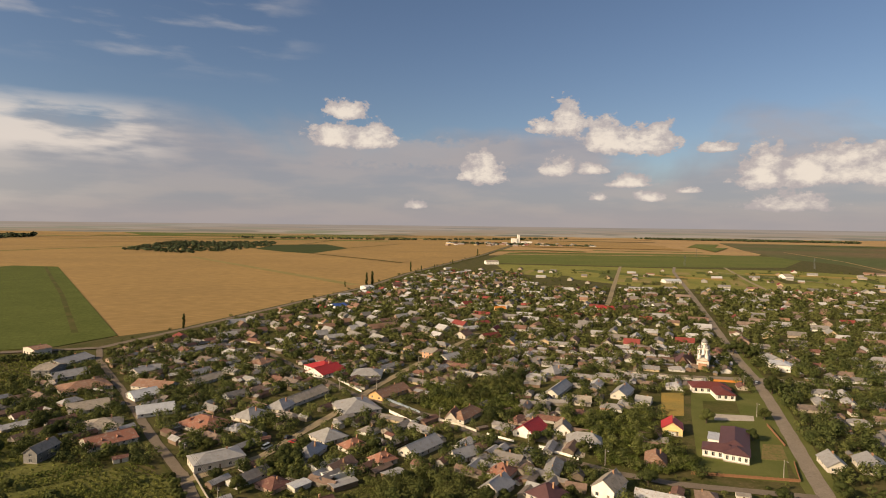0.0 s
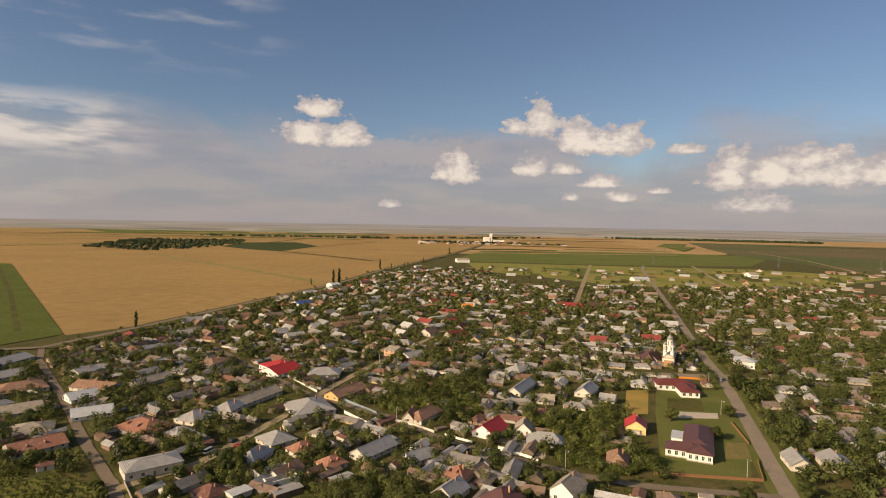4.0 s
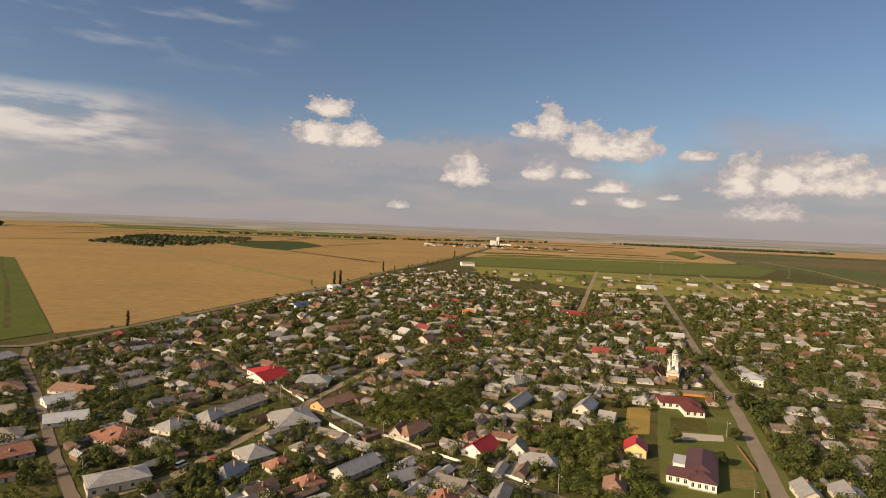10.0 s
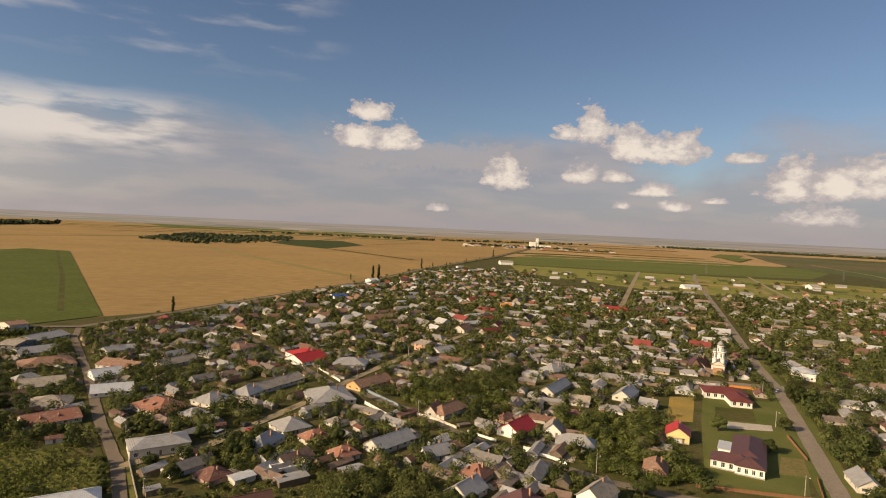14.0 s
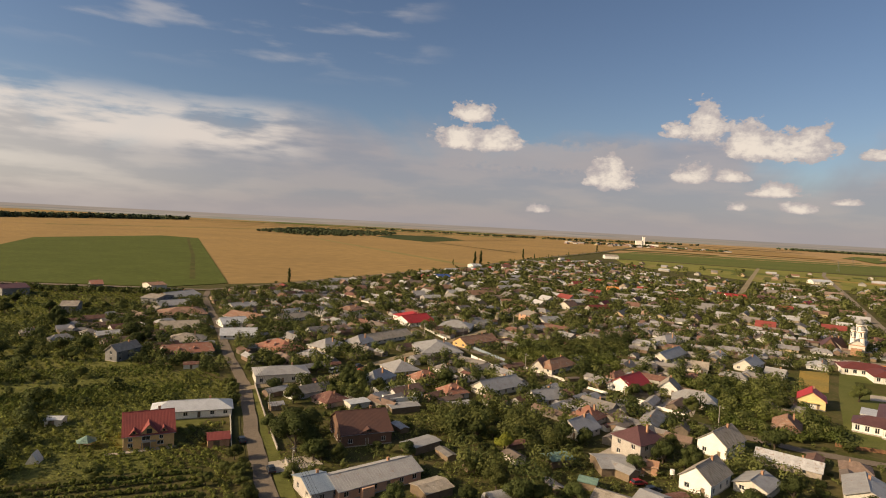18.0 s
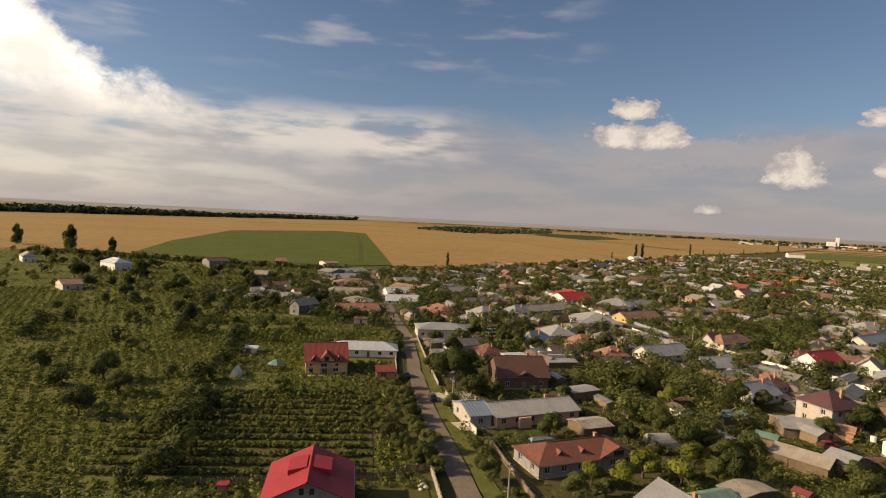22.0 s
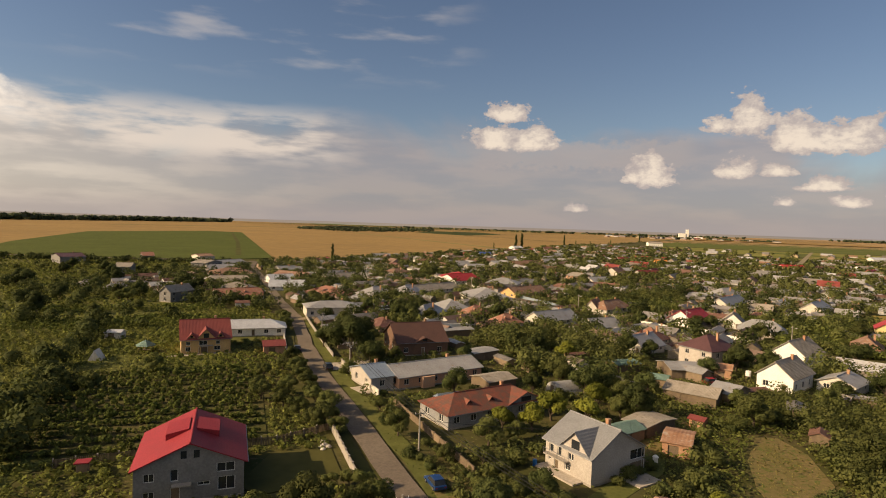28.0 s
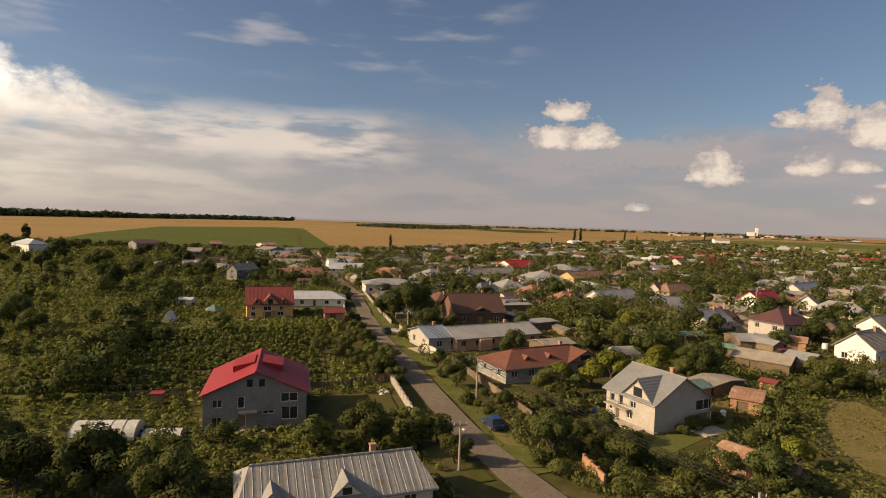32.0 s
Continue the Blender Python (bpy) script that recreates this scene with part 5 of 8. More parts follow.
# ---- houses that stand out ----
house(-46.3, 93.8, 35, 12.8, 13.3, 4.8, 7.6, 'gy', look_='pension')
house(6, 116.4, -42, 9.2, 10.6, 4.3, 7.3, 'gx', look_='grey')
house(-98.5, 184.4, 33, 22.5, 9.4, 2.7, 4.4, 'hip', look_='white')
house(-44, 184, 35, 14.2, 14.8, 3.8, 7.8, 'gx', look_='brown')
house(-31, 155.8, 49, 22, 9.6, 2.8, 4.5, 'gx', look_='long')
house(-41.7, 146.5, 46, 5.2, 10.7, 3.1, 4.6, 'gx', look_='bluegrey')
house(-14.7, 135.6, 48, 21.9, 9.6, 2.8, 4.8, 'hip', look_='rustlong')
house(-92.5, 230, 35, 19.4, 12, 3.6, 5.2, 'hip', look_='zinc')
house(-53, 258, 43, 12, 13, 2.6, 4.6, 'hip', look_='zinc')
house(-40, 247, 43, 10, 9, 2.6, 4.4, 'hip', look_='rust')
house(-26, 233, 40, 9, 8, 2.6, 4.2, 'hip', look_='rust')
shed(-20.5, 219.5, 40, 8, 5, 2.1, 2.5, 'gx', look_='grey')
house(-47.1, 300.4, 29, 19.8, 22, 3, 5.6, 'hip', look_='zinc')
shed(26.3, 183.8, 16, 8.6, 9.4, 2.3, 3.3, 'gx', look_='grey')
shed(26, 160.5, -22, 10.5, 7, 2.3, 3.6, 'gx', look_='asbestos')
shed(15.4, 137.2, -38, 4.9, 8.5, 2.1, 2.5, 'gx', look_='asbestos')
shed(19.4, 129, -12, 4.2, 7.4, 2.3, 2.8, 'gx', look_='brick')
shed(33.6, 164, 57, 8.5, 5.3, 2.3, 3.6, 'gy', look_='grey')
shed(36.2, 184.9, -14, 3.9, 4.3, 2.5, 3.5, 'gx', look_='brick')
shed(-25, 180.3, 55, 9.8, 5.3, 2.3, 2.6, 'gx', look_='grey')
shed(-16.2, 155.3, 49, 7.6, 6.4, 2.1, 2.8, 'gx', look_='asbestos')
shed(-78.1, 166.2, 35, 5.4, 5.9, 2.2, 3.2, 'gx', look_='red')
shed(10.4, 130.4, 49, 6.9, 4.3, 2.1, 2.9, 'gx', look_='green')
shed(-127.3, 163.3, 20, 4.4, 3.3, 2.1, 2.6, 'gx', look_='white')
shed(-38.5, 210.5, 40, 10, 5, 2.1, 2.5, 'gx', look_='grey')
shed(-54.2, 209.3, 48, 7.2, 5, 2, 2.3, 'gx', look_='white')
house(-57, 239.5, -16, 8.3, 14, 2.6, 4.6, 'hip', look_='zinc')
house(170.7, 409.1, -43, 7, 14, 3, 7, 'gy', look_='brown')
house(230.1, 398, -22, 11.3, 14, 5, 6.5, 'hip', look_='white')
house(157.5, 233, -16, 8, 13, 3, 4.8, 'gy', look_='zinc')
house(172.5, 231.5, -18, 10.7, 13, 3, 4.8, 'gy', look_='zinc')
house(71.9, 379, -46, 11.5, 16, 2.8, 5, 'hip', look_='zinc')
house(3.5, 287.2, -15, 5.7, 10, 2.8, 5, 'gy', look_='tile')
house(-31.8, 327.7, 55, 23.8, 10, 2.8, 4.6, 'gx', look_='yellowrust')
house(-80.1, 382.8, -46, 19.5, 18, 3.4, 6, 'hip', look_='red')
house(-77.3, 373, 57, 20.2, 16, 3, 5.4, 'gx', look_='red')
house(-49.6, 368.9, 1, 18.5, 16, 2.8, 4.6, 'hip', look_='zinc')
house(-78.7, 316.2, 63, 34.2, 10, 2.6, 4.2, 'gx', look_='asbestos')
house(-9, 426.8, -34, 9.1, 14, 4.6, 6.2, 'gx', look_='brickhouse')
house(3.4, 416.4, 44, 15.2, 12, 2.6, 4.4, 'gx', look_='zinc')
house(16.5, 503.7, -26, 10.6, 16, 3, 5.6, 'gy', look_='tile')
house(-124.7, 392.5, -20, 12.6, 16, 3.2, 5.4, 'hip', look_='tile')
house(-97, 286, -24, 12, 14, 2.6, 4.6, 'hip', look_='zinc')
house(-86, 301, -16, 10.9, 14, 2.6, 4.6, 'hip', look_='zinc')
house(-114.4, 272.9, -30, 21, 16, 2.6, 4.8, 'hip', look_='rust')
house(-147.3, 292.1, 31, 17.1, 12, 2.6, 4.2, 'gx', look_='white')
house(-166.8, 318.3, 49, 13.8, 12, 2.6, 4.2, 'gx', look_='white')
house(-190.8, 365, -31, 9.8, 12, 3.4, 5.4, 'gy', look_='zinc')
house(-190.9, 373.9, 36, 12.4, 9, 2.4, 3.8, 'gx', look_='zinc')
house(-168.3, 336.4, -15, 24.2, 13, 2.6, 4.2, 'gx', look_='tile')
house(-146.1, 350.7, 62, 22.7, 9, 2.4, 3.8, 'gx', look_='asbestos')
house(-160.7, 269, 27, 16.5, 16, 2.6, 4.4, 'hip', look_='asbestos')
house(-147.4, 250.6, 47, 19.1, 14, 2.6, 4.2, 'gx', look_='rust')
house(-183.8, 296.1, 38, 18.2, 16, 2.6, 4.2, 'gx', look_='asbestos')
house(-208, 332.1, 43, 25, 20, 2.8, 4.8, 'hip', look_='tile')
house(-233.1, 357.4, 56, 20.1, 14.1, 2.6, 4.2, 'gx', look_='zinc')
house(-255.7, 394.5, 79, 26, 16.1, 2.6, 4.2, 'gx', look_='zinc')
house(-248.9, 363.6, 3, 10.9, 18.3, 5.1, 6.5, 'gx', look_='greytall')
house(-295.8, 420.9, 59, 11.5, 16.5, 4.8, 6.2, 'gx', look_='tile')
house(-333.2, 404.3, 48, 7.9, 17.3, 4.3, 6.5, 'gx', look_='redgrey')
house(-267.9, 314.1, 34, 8.5, 17.3, 4.7, 6.5, 'gx', look_='greytall')
house(-165.2, 234, -6, 5.9, 12.2, 4.5, 6.7, 'gy', look_='greytall')
house(-453.1, 269.5, 68, 8.3, 19.6, 4.3, 7.1, 'hip', look_='whitehouse')
house(-372.4, 283, 83, 11.5, 19.5, 5.4, 8.1, 'hip', look_='white')
house(-300.6, 208.3, 72, 8.9, 15.2, 3.3, 5.4, 'gx', look_='tile')
house(-353.3, 353, 64, 15.4, 19.5, 5, 7, 'gx', look_='dark')
house(-589.9, 287.2, 81, 10.3, 18.4, 6.1, 7.1, 'gx', look_='dark')
house(397.6, 1022.2, 4, 28.1, 22, 4, 7, 'gx', look_='white')
house(182, 661.2, 3, 19.1, 20, 4, 7, 'gx', look_='red')
house(251.6, 684.4, -62, 10.1, 18, 4, 8, 'gy', look_='whitehouse')
house(240.8, 640.3, -43, 5.6, 14, 4, 7, 'gy', look_='pink')
house(216.4, 677.4, -13, 16, 20, 4, 6, 'gx', look_='brown')
house(62.6, 653.9, 3, 11.3, 16, 4, 6.5, 'gx', look_='orangefar')
house(660.1, 1126.5, 4, 16.9, 20, 6, 10, 'gx', look_='whitehouse')
house(-121.5, 666.3, 37, 15.5, 18, 4, 6, 'gx', look_='blue')
house(-111.5, 848.3, 35, 13.6, 18, 6, 8, 'gx', look_='white')
house(119.9, 1459.8, 6, 31, 30, 7, 10, 'gx', look_='whitehouse')
house(-22.4, 74.6, 41, 17.3, 7.9, 2.9, 4.9, 'halfhip', look_='zincfront')
house(-96.7, 162.3, 40, 11.9, 14.1, 4.1, 8, 'gx', look_='orange')
house(39.6, 268.8, 55, 15, 10.5, 3, 5.6, 'gx', look_='red')
house(54.8, 270.2, -15, 7.5, 8.5, 3, 5.4, 'gy', look_='whitehouse')
house(61.5, 256, -12, 15, 9, 2.8, 4.8, 'hip', look_='zinc')
house(10.3, 289.8, 57, 19, 8.5, 2.8, 4.8, 'hip', look_='tile')
house(-11, 246, 52, 19, 9, 2.8, 4.6, 'gx', look_='zinc')
house(6.6, 238.2, 40, 11, 7.5, 2.6, 4.2, 'gx', look_='zinc')
house(21.5, 222, -30, 9, 9, 2.6, 4.6, 'hip', look_='rust')
house(18.2, 208.5, -35, 8.5, 11.1, 2.8, 4.8, 'gy', look_='zinc')
house(34.5, 197, -46, 10, 10.6, 5.4, 8.5, 'hip', look_='purple')
house(59, 207.5, -38, 8.4, 12, 4.2, 7.4, 'gy', look_='whitehouse')
house(48.6, 180, -35, 7.8, 12, 3.8, 6.9, 'gy', look_='whitehouse')
house(61.2, 182, -35, 7.8, 9.3, 2.5, 4.1, 'gy', look_='band')
house(86, 235.2, -20, 8, 13, 2.6, 4.8, 'hip', look_='tile')
house(107.2, 272.5, -20, 9, 10.5, 3.6, 6.6, 'gy', look_='yellow')
house(66, 337, 60, 26, 8, 2.8, 4.6, 'gx', look_='zinc')
house(101.8, 332, -30, 9, 18, 3, 5.2, 'gy', look_='zinc')
house(74.6, 315, -15, 9.5, 7, 2.6, 4.2, 'gx', look_='asbestos')
house(109, 317, -30, 8, 8, 2.6, 3.8, 'gx', look_='zinc')
house(169.5, 412, -18, 10, 14, 3.0, 6.4, 'gy', look_='purple')
house(233, 403, -3, 13.5, 9, 3.8, 5.2, 'hip', look_='white')
house(237, 419, -3, 12, 14, 3.2, 5.6, 'gy', look_='zinc')
house(87, 185, -20, 9.3, 13.4, 2.9, 4.9, 'gy', look_='zinc')
shed(19.8, 170.2, -14, 4.2, 3.7, 2.1, 2.8, 'gx', look_='green')
shed(12.3, 182.9, 35, 6.8, 5.2, 2.1, 2.7, 'gx', look_='green')
shed(28.9, 180, -40, 6.3, 4.2, 2.3, 3.1, 'gx', look_='grey')
shed(24.4, 142.4, -30, 2.5, 2.3, 1.7, 2.1, 'gx', look_='red')
shed(55.9, 168.5, -30, 4.2, 3.2, 2, 2.5, 'gx', look_='asbestos')
shed(17, 101.2, -35, 7.5, 5, 1.9, 2.7, 'gx', look_='brick')



FOOT.append((126.9, 255.6, 19))  # the school
FOOT.append((157, 338, 15))  # its hall


# ---- random village fabric ----
def near_road(x, y, extra=3.0):
    p = Vector((x, y))
    for pts, wd in ROADS:
        for a, b in zip(pts, pts[1:]):
            a2, b2 = Vector(a), Vector(b)
            t = max(0, min(1, (p - a2).dot(b2 - a2) / (b2 - a2).length_squared))
            if (p - a2.lerp(b2, t)).length < wd / 2 + extra:
                return True
    return False


def left_edge(y):
    """The field road's x at a given y."""
    for (x0, y0), (x1, y1) in zip(FIELD_ROAD[3:], FIELD_ROAD[4:]):
        if y0 <= y <= y1:
            return x0 + (x1 - x0) * (y - y0) / (y1 - y0)
    return -262


def street_x(y):
    for (x0, y0), (x1, y1) in zip(STREET_A, STREET_A[1:]):
        if y0 <= y <= y1:
            return x0 + (x1 - x0) * (y - y0) / (y1 - y0)
    return -262 if y > 440 else 10


def free(x, y, r):
    return all((x - a) ** 2 + (y - b) ** 2 > (r + c) ** 2 for a, b, c in FOOT)


OPEN = ((122, 226, 20), (104, 232, 13), (142, 222, 15), (150, 212, 14), (19, 325, 16), (33, 343, 14), (44, 361, 12), (-2, 312, 16), (82, 280, 20), (72, 252, 18), (74, 230, 14), (-7.9, 207.9, 16.03), (-21.4, 199.2, 12.17), (26, 292, 10), (65.1, 191.4, 12.26), (100, 386, 10), (114, 475, 14), (38, 604, 18), (-69, 506, 14), (145, 290, 48), (125, 318, 28), (30.1, 120.1, 21.18), (110, 250, 18), (-20, 300, 16))  # kept clear of random houses


def in_open(x, y):
    return any((x - a) ** 2 + (y - b) ** 2 < r * r for a, b, r in OPEN)


KINDS = []


def village_kind(i, w, d, eave, ridge, roof):
    """A prototype village house with colours varied from copy to copy."""
    root = thing("house", 0, 0, 0, "low village house with a weathered pitched roof", "house", "village houses")
    ops = [(0, w * 0.25, 0.9, 1.1, 1.2), (0, w * 0.75, 0.9, 1.1, 1.2), (3, d * 0.5, 0.9, 1.1, 1.2)]
    V, F = wall_mesh(w, d, eave, ridge, roof, ops)
    link("wall", V, F, WALLS_MIX, root)
    part("roof", roof_mesh(w, d, eave, ridge, roof), ROOFS_MIX, root)
    for o in ops:
        s, px, pz, pw, ph = o
        q = {0: (-w / 2 + px - pw / 2, -d / 2 + 0.1, pz, -w / 2 + px + pw / 2, -d / 2 + 0.16, pz + ph), 3: (-w / 2 + 0.1, d / 2 - px - pw / 2, pz, -w / 2 + 0.16, d / 2 - px + pw / 2, pz + ph)}[s]
        boxes("window", [q], GLASS, root)
    chimney(root, w * 0.2, 0.3, eave, ridge + 0.7)
    if i % 2 == 0:
        s = 1 if i % 4 == 0 else -1
        x0, x1 = sorted((s * w * 0.05, s * w * 0.45))
        boxes("annex", [(x0, d / 2 + 0.02, 0, x1, d / 2 + 3.6, eave - 0.75)], PLASTER, root)
        link("annex_roof", [(x0 - 0.3, d / 2 + 0.03, eave - 0.42), (x1 + 0.3, d / 2 + 0.03, eave - 0.42), (x1 + 0.3, d / 2 + 4.0, eave - 0.72), (x0 - 0.3, d / 2 + 4.0, eave - 0.72),
                            (x0 - 0.3, d / 2 + 0.03, eave - 0.34), (x1 + 0.3, d / 2 + 0.03, eave - 0.34), (x1 + 0.3, d / 2 + 4.0, eave - 0.64), (x0 - 0.3, d / 2 + 4.0, eave - 0.64)],
             [(3, 2, 1, 0), (4, 5, 6, 7), (0, 1, 5, 4), (1, 2, 6, 5), (2, 3, 7, 6), (3, 0, 4, 7)], (RUST, ASBESTOS, ZINC)[i % 3], root, "lean-to roof of another sheet")
    return root


for i, spec in enumerate(((16, 9, 2.4, 5.0, "hip"), (20, 8.5, 2.4, 4.7, "gx"), (9, 15, 2.4, 5.0, "gy"), (23, 8.5, 2.3, 4.5, "gx"), (13, 12, 2.5, 5.4, "hip"), (15, 8.5, 2.2, 4.4, "gx"), (9, 18, 2.3, 4.8, "hip"), (19, 7, 2.0, 3.6, "gx"))):
    KINDS.append(village_kind(i, *spec))


def put_house(proto, x, y, rot, s):
    m = pose(x, y, 0, 0, 0, rot) @ Matrix.Diagonal((s, s, s, 1))
    if not proto.get("used"):
        proto["used"] = 1
        proto.matrix_basis = m
        return
    copy_thing(proto, m)


count = 0
y = 205.0
while y < 470:
    x = -300.0
    while x < 0.62 * y + 90:
        px, py = x + RNG.uniform(-5, 5), y + RNG.uniform(-6, 6)
        x += 13 + max(0, y - 300) * 0.02
        if px < left_edge(py) + 24 or (py < 452 and px < street_x(py) - 4 and py < 250) or near_road(px, py, 7) or in_open(px, py) or not free(px, py, 5.2):
            continue
        if count >= 250 or RNG.random() < (0.08 if px < 0.36 * py + 60 else 0.22):
            continue
        rot = (57 if px < 40 else -22) + RNG.choice((0, 0, 0, -90, 180)) + RNG.uniform(-6, 6)
        put_house(RNG.choice(KINDS), px, py, rot, RNG.uniform(0.72, 1.0))
        FOOT.append((px, py, 6.2))
        count += 1
    y += 16 + max(0, y - 300) * 0.035


def small_shed(i, w, d, eave, ridge):
    root = thing("shed", 0, 0, 0, "low garden shed with a worn roof", "shed", "garden sheds")
    V, F = wall_mesh(w, d, eave, ridge, "gx", [(0, w * 0.5, 0.05, 1.0, 1.7)])
    link("wall", V, F, WOOD if i else PLASTER, root)
    part("roof", roof_mesh(w, d, eave, ridge, "gx", 0.25), ROOFS_MIX, root)
    boxes("door", [(-0.5, -d / 2 + 0.08, 0.05, 0.5, -d / 2 + 0.14, 1.75)], WOOD, root)
    return root


SHEDS = [small_shed(0, 6, 4, 2.1, 2.9), small_shed(1, 8, 3.6, 2.0, 2.5), small_shed(1, 4.5, 3.5, 2.0, 2.8)]
count = 0
for _ in range(4000):
    y = 118 + 330 * RNG.random()
    x = RNG.uniform(-240, 0.6 * y + 40)
    if x < 8 and y < 168:
        continue
    if x < street_x(y) + (4 if y < 230 else -50) or x < left_edge(y) + 14 or near_road(x, y, 4) or in_open(x, y) or not free(x, y, 2.6):
        continue
    put_house(RNG.choice(SHEDS), x, y, (38 if x < 40 else -22) + RNG.choice((0, 90)) + RNG.uniform(-8, 8), RNG.uniform(0.8, 1.15))
    FOOT.append((x, y, 3.1))
    count += 1
    if count >= 120:
        break


def far_houses():
    """Small houses of the far part of the village and of the next one."""
    WV, WF, RV, RF = [], [], [], []
    spots = []
    for k in range(9500):
        if k < 7000:
            py = 470 + 830 * RNG.random()
            px = RNG.uniform(left_edge(py) + 26, 1.02 * py + 40)
        else:
            py = 180 + 290 * RNG.random()
            px = RNG.uniform(0.62 * py + 95, 1.06 * py + 40)
        lim = 1180 if px < 150 else (900 if px < 650 else 760)
        if py > lim and RNG.random() > 0.03:
            continue
        if near_road(px, py, 8) or not free(px, py, 8) or any((px - a) ** 2 + (py - b) ** 2 < (17 if px < 0.3 * py + 60 else 22) ** 2 for a, b in spots):
            continue
        spots.append((px, py))
    for _ in range(60):
        spots.append((RNG.uniform(20, 700), RNG.uniform(2700, 3150)))
    for px, py in spots:
        w, d, e, r = RNG.uniform(9, 19), RNG.uniform(7, 10), RNG.uniform(1.9, 2.8), RNG.uniform(4.2, 6.0)
        if py > 2000:
            w, d, e, r = w * 1.8, d * 1.5, 5, 8
        c, s = math.cos(a := radians((38 if px < 40 else -22) + RNG.choice((0, 90)))), math.sin(a)

        def at(u, v, z):
            return (px + u * c - v * s, py + u * s + v * c, z)

        k = len(WV)
        WV.extend(at(u, v, z) for z in (0, e) for u, v in ((-w / 2, -d / 2), (w / 2, -d / 2), (w / 2, d / 2), (-w / 2, d / 2)))
        WV.extend((at(-w / 2, 0, r - 0.1), at(w / 2, 0, r - 0.1)))
        WF.extend(((k, k + 1, k + 5, k + 4), (k + 1, k + 2, k + 6, k + 5), (k + 2, k + 3, k + 7, k + 6), (k + 3, k, k + 4, k + 7), (k + 5, k + 6, k + 9), (k + 7, k + 4, k + 8)))
        k = len(RV)
        w, d = w + 0.8, d + 0.8
        RV.extend((at(-w / 2, -d / 2, e - 0.2), at(w / 2, -d / 2, e - 0.2), at(w / 2, d / 2, e - 0.2), at(-w / 2, d / 2, e - 0.2), at(-w / 2, 0, r), at(w / 2, 0, r)))
        RF.extend(((k, k + 1, k + 5, k + 4), (k + 2, k + 3, k + 4, k + 5)))
    tagged(link("far_house_walls", WV, WF, FAR_WALLS), "many small far house walls", "houses", kind="stuff")
    tagged(link("far_house_roofs", RV, RF, FAR_ROOFS), "many small far roofs in grey, rust and red", "roofs", kind="stuff")


far_houses()


def yard_sheds():
    """The clutter of low sheds, hen houses and lean-tos behind the houses."""
    WV, WF, RV, RF = [], [], [], []
    n = 0
    for _ in range(9000):
        py = 205 + 270 * RNG.random()
        px = RNG.uniform(-255, 0.36 * py + 50)
        if px < left_edge(py) + 22 or (py < 250 and px < street_x(py) + 5) or near_road(px, py, 4) or in_open(px, py) or not free(px, py, 1.2):
            continue
        w, d, e, r = RNG.uniform(5, 13), RNG.uniform(3.4, 5), RNG.uniform(1.7, 2.1), RNG.uniform(2.6, 3.4)
        c, s = math.cos(a := radians((57 if px < 40 else -22) + RNG.choice((0, 0, -90)) + RNG.uniform(-5, 5))), math.sin(a)

        def at(u, v, z):
            return (px + u * c - v * s, py + u * s + v * c, z)

        k = len(WV)
        WV.extend(at(u, v, z) for z in (0, e) for u, v in ((-w / 2, -d / 2), (w / 2, -d / 2), (w / 2, d / 2), (-w / 2, d / 2)))
        WV.extend((at(-w / 2, 0, r - 0.08), at(w / 2, 0, r - 0.08)))
        WF.extend(((k, k + 1, k + 5, k + 4), (k + 1, k + 2, k + 6, k + 5), (k + 2, k + 3, k + 7, k + 6), (k + 3, k, k + 4, k + 7), (k + 5, k + 6, k + 9), (k + 7, k + 4, k + 8)))
        k = len(RV)
        w, d = w + 0.5, d + 0.5
        RV.extend((at(-w / 2, -d / 2, e - 0.1), at(w / 2, -d / 2, e - 0.1), at(w / 2, d / 2, e - 0.1), at(-w / 2, d / 2, e - 0.1), at(-w / 2, 0, r), at(w / 2, 0, r)))
        RF.extend(((k, k + 1, k + 5, k + 4), (k + 2, k + 3, k + 4, k + 5)))
        FOOT.append((px, py, 2.4))
        n += 1
        if n >= 330:
            break
    tagged(link("yard_shed_walls", WV, WF, SHED_WALLS), "walls of many low yard sheds", "sheds", kind="stuff")
    tagged(link("yard_shed_roofs", RV, RF, SHED_ROOFS), "rusty and grey roofs of many yard sheds", "roofs", kind="stuff")


yard_sheds()


# ---- trees and gardens ----
BROAD = [tree("tree", 11, 6.6, 3.2, 1216, 0.32, label="leafy garden tree with a rounded crown"), tree("tree", 12, 6.0, 3.0, 1152, 0.30, leaf=LEAF_DARK, label="dark green spreading walnut tree"),
         tree("tree", 13, 4.6, 2.5, 896, 0.27, label="small fruit tree in a garden"), tree("tree", 14, 7.4, 3.4, 1376, 0.34, leaf=LEAF_DARK, label="tall dark leafy garden tree"),
         tree("tree", 15, 3.8, 2.3, 768, 0.25, label="low bushy garden fruit tree"), tree("tree", 16, 5.4, 2.8, 1024, 0.30, label="leafy spreading village garden tree")]
SHRUB = [tree("shrub", 21, 2.2, 1.7, 330, 0.29, "shrub", label="dense green garden shrub", category="shrub"), tree("shrub", 22, 1.7, 1.4, 270, 0.25, "shrub", leaf=LEAF_DARK, label="dark green garden shrub", category="shrub"),
         tree("shrub", 23, 2.9, 2.1, 420, 0.32, "shrub", label="tall bushy green shrub", category="shrub")]
SHRUB_TALL = SHRUB[2]
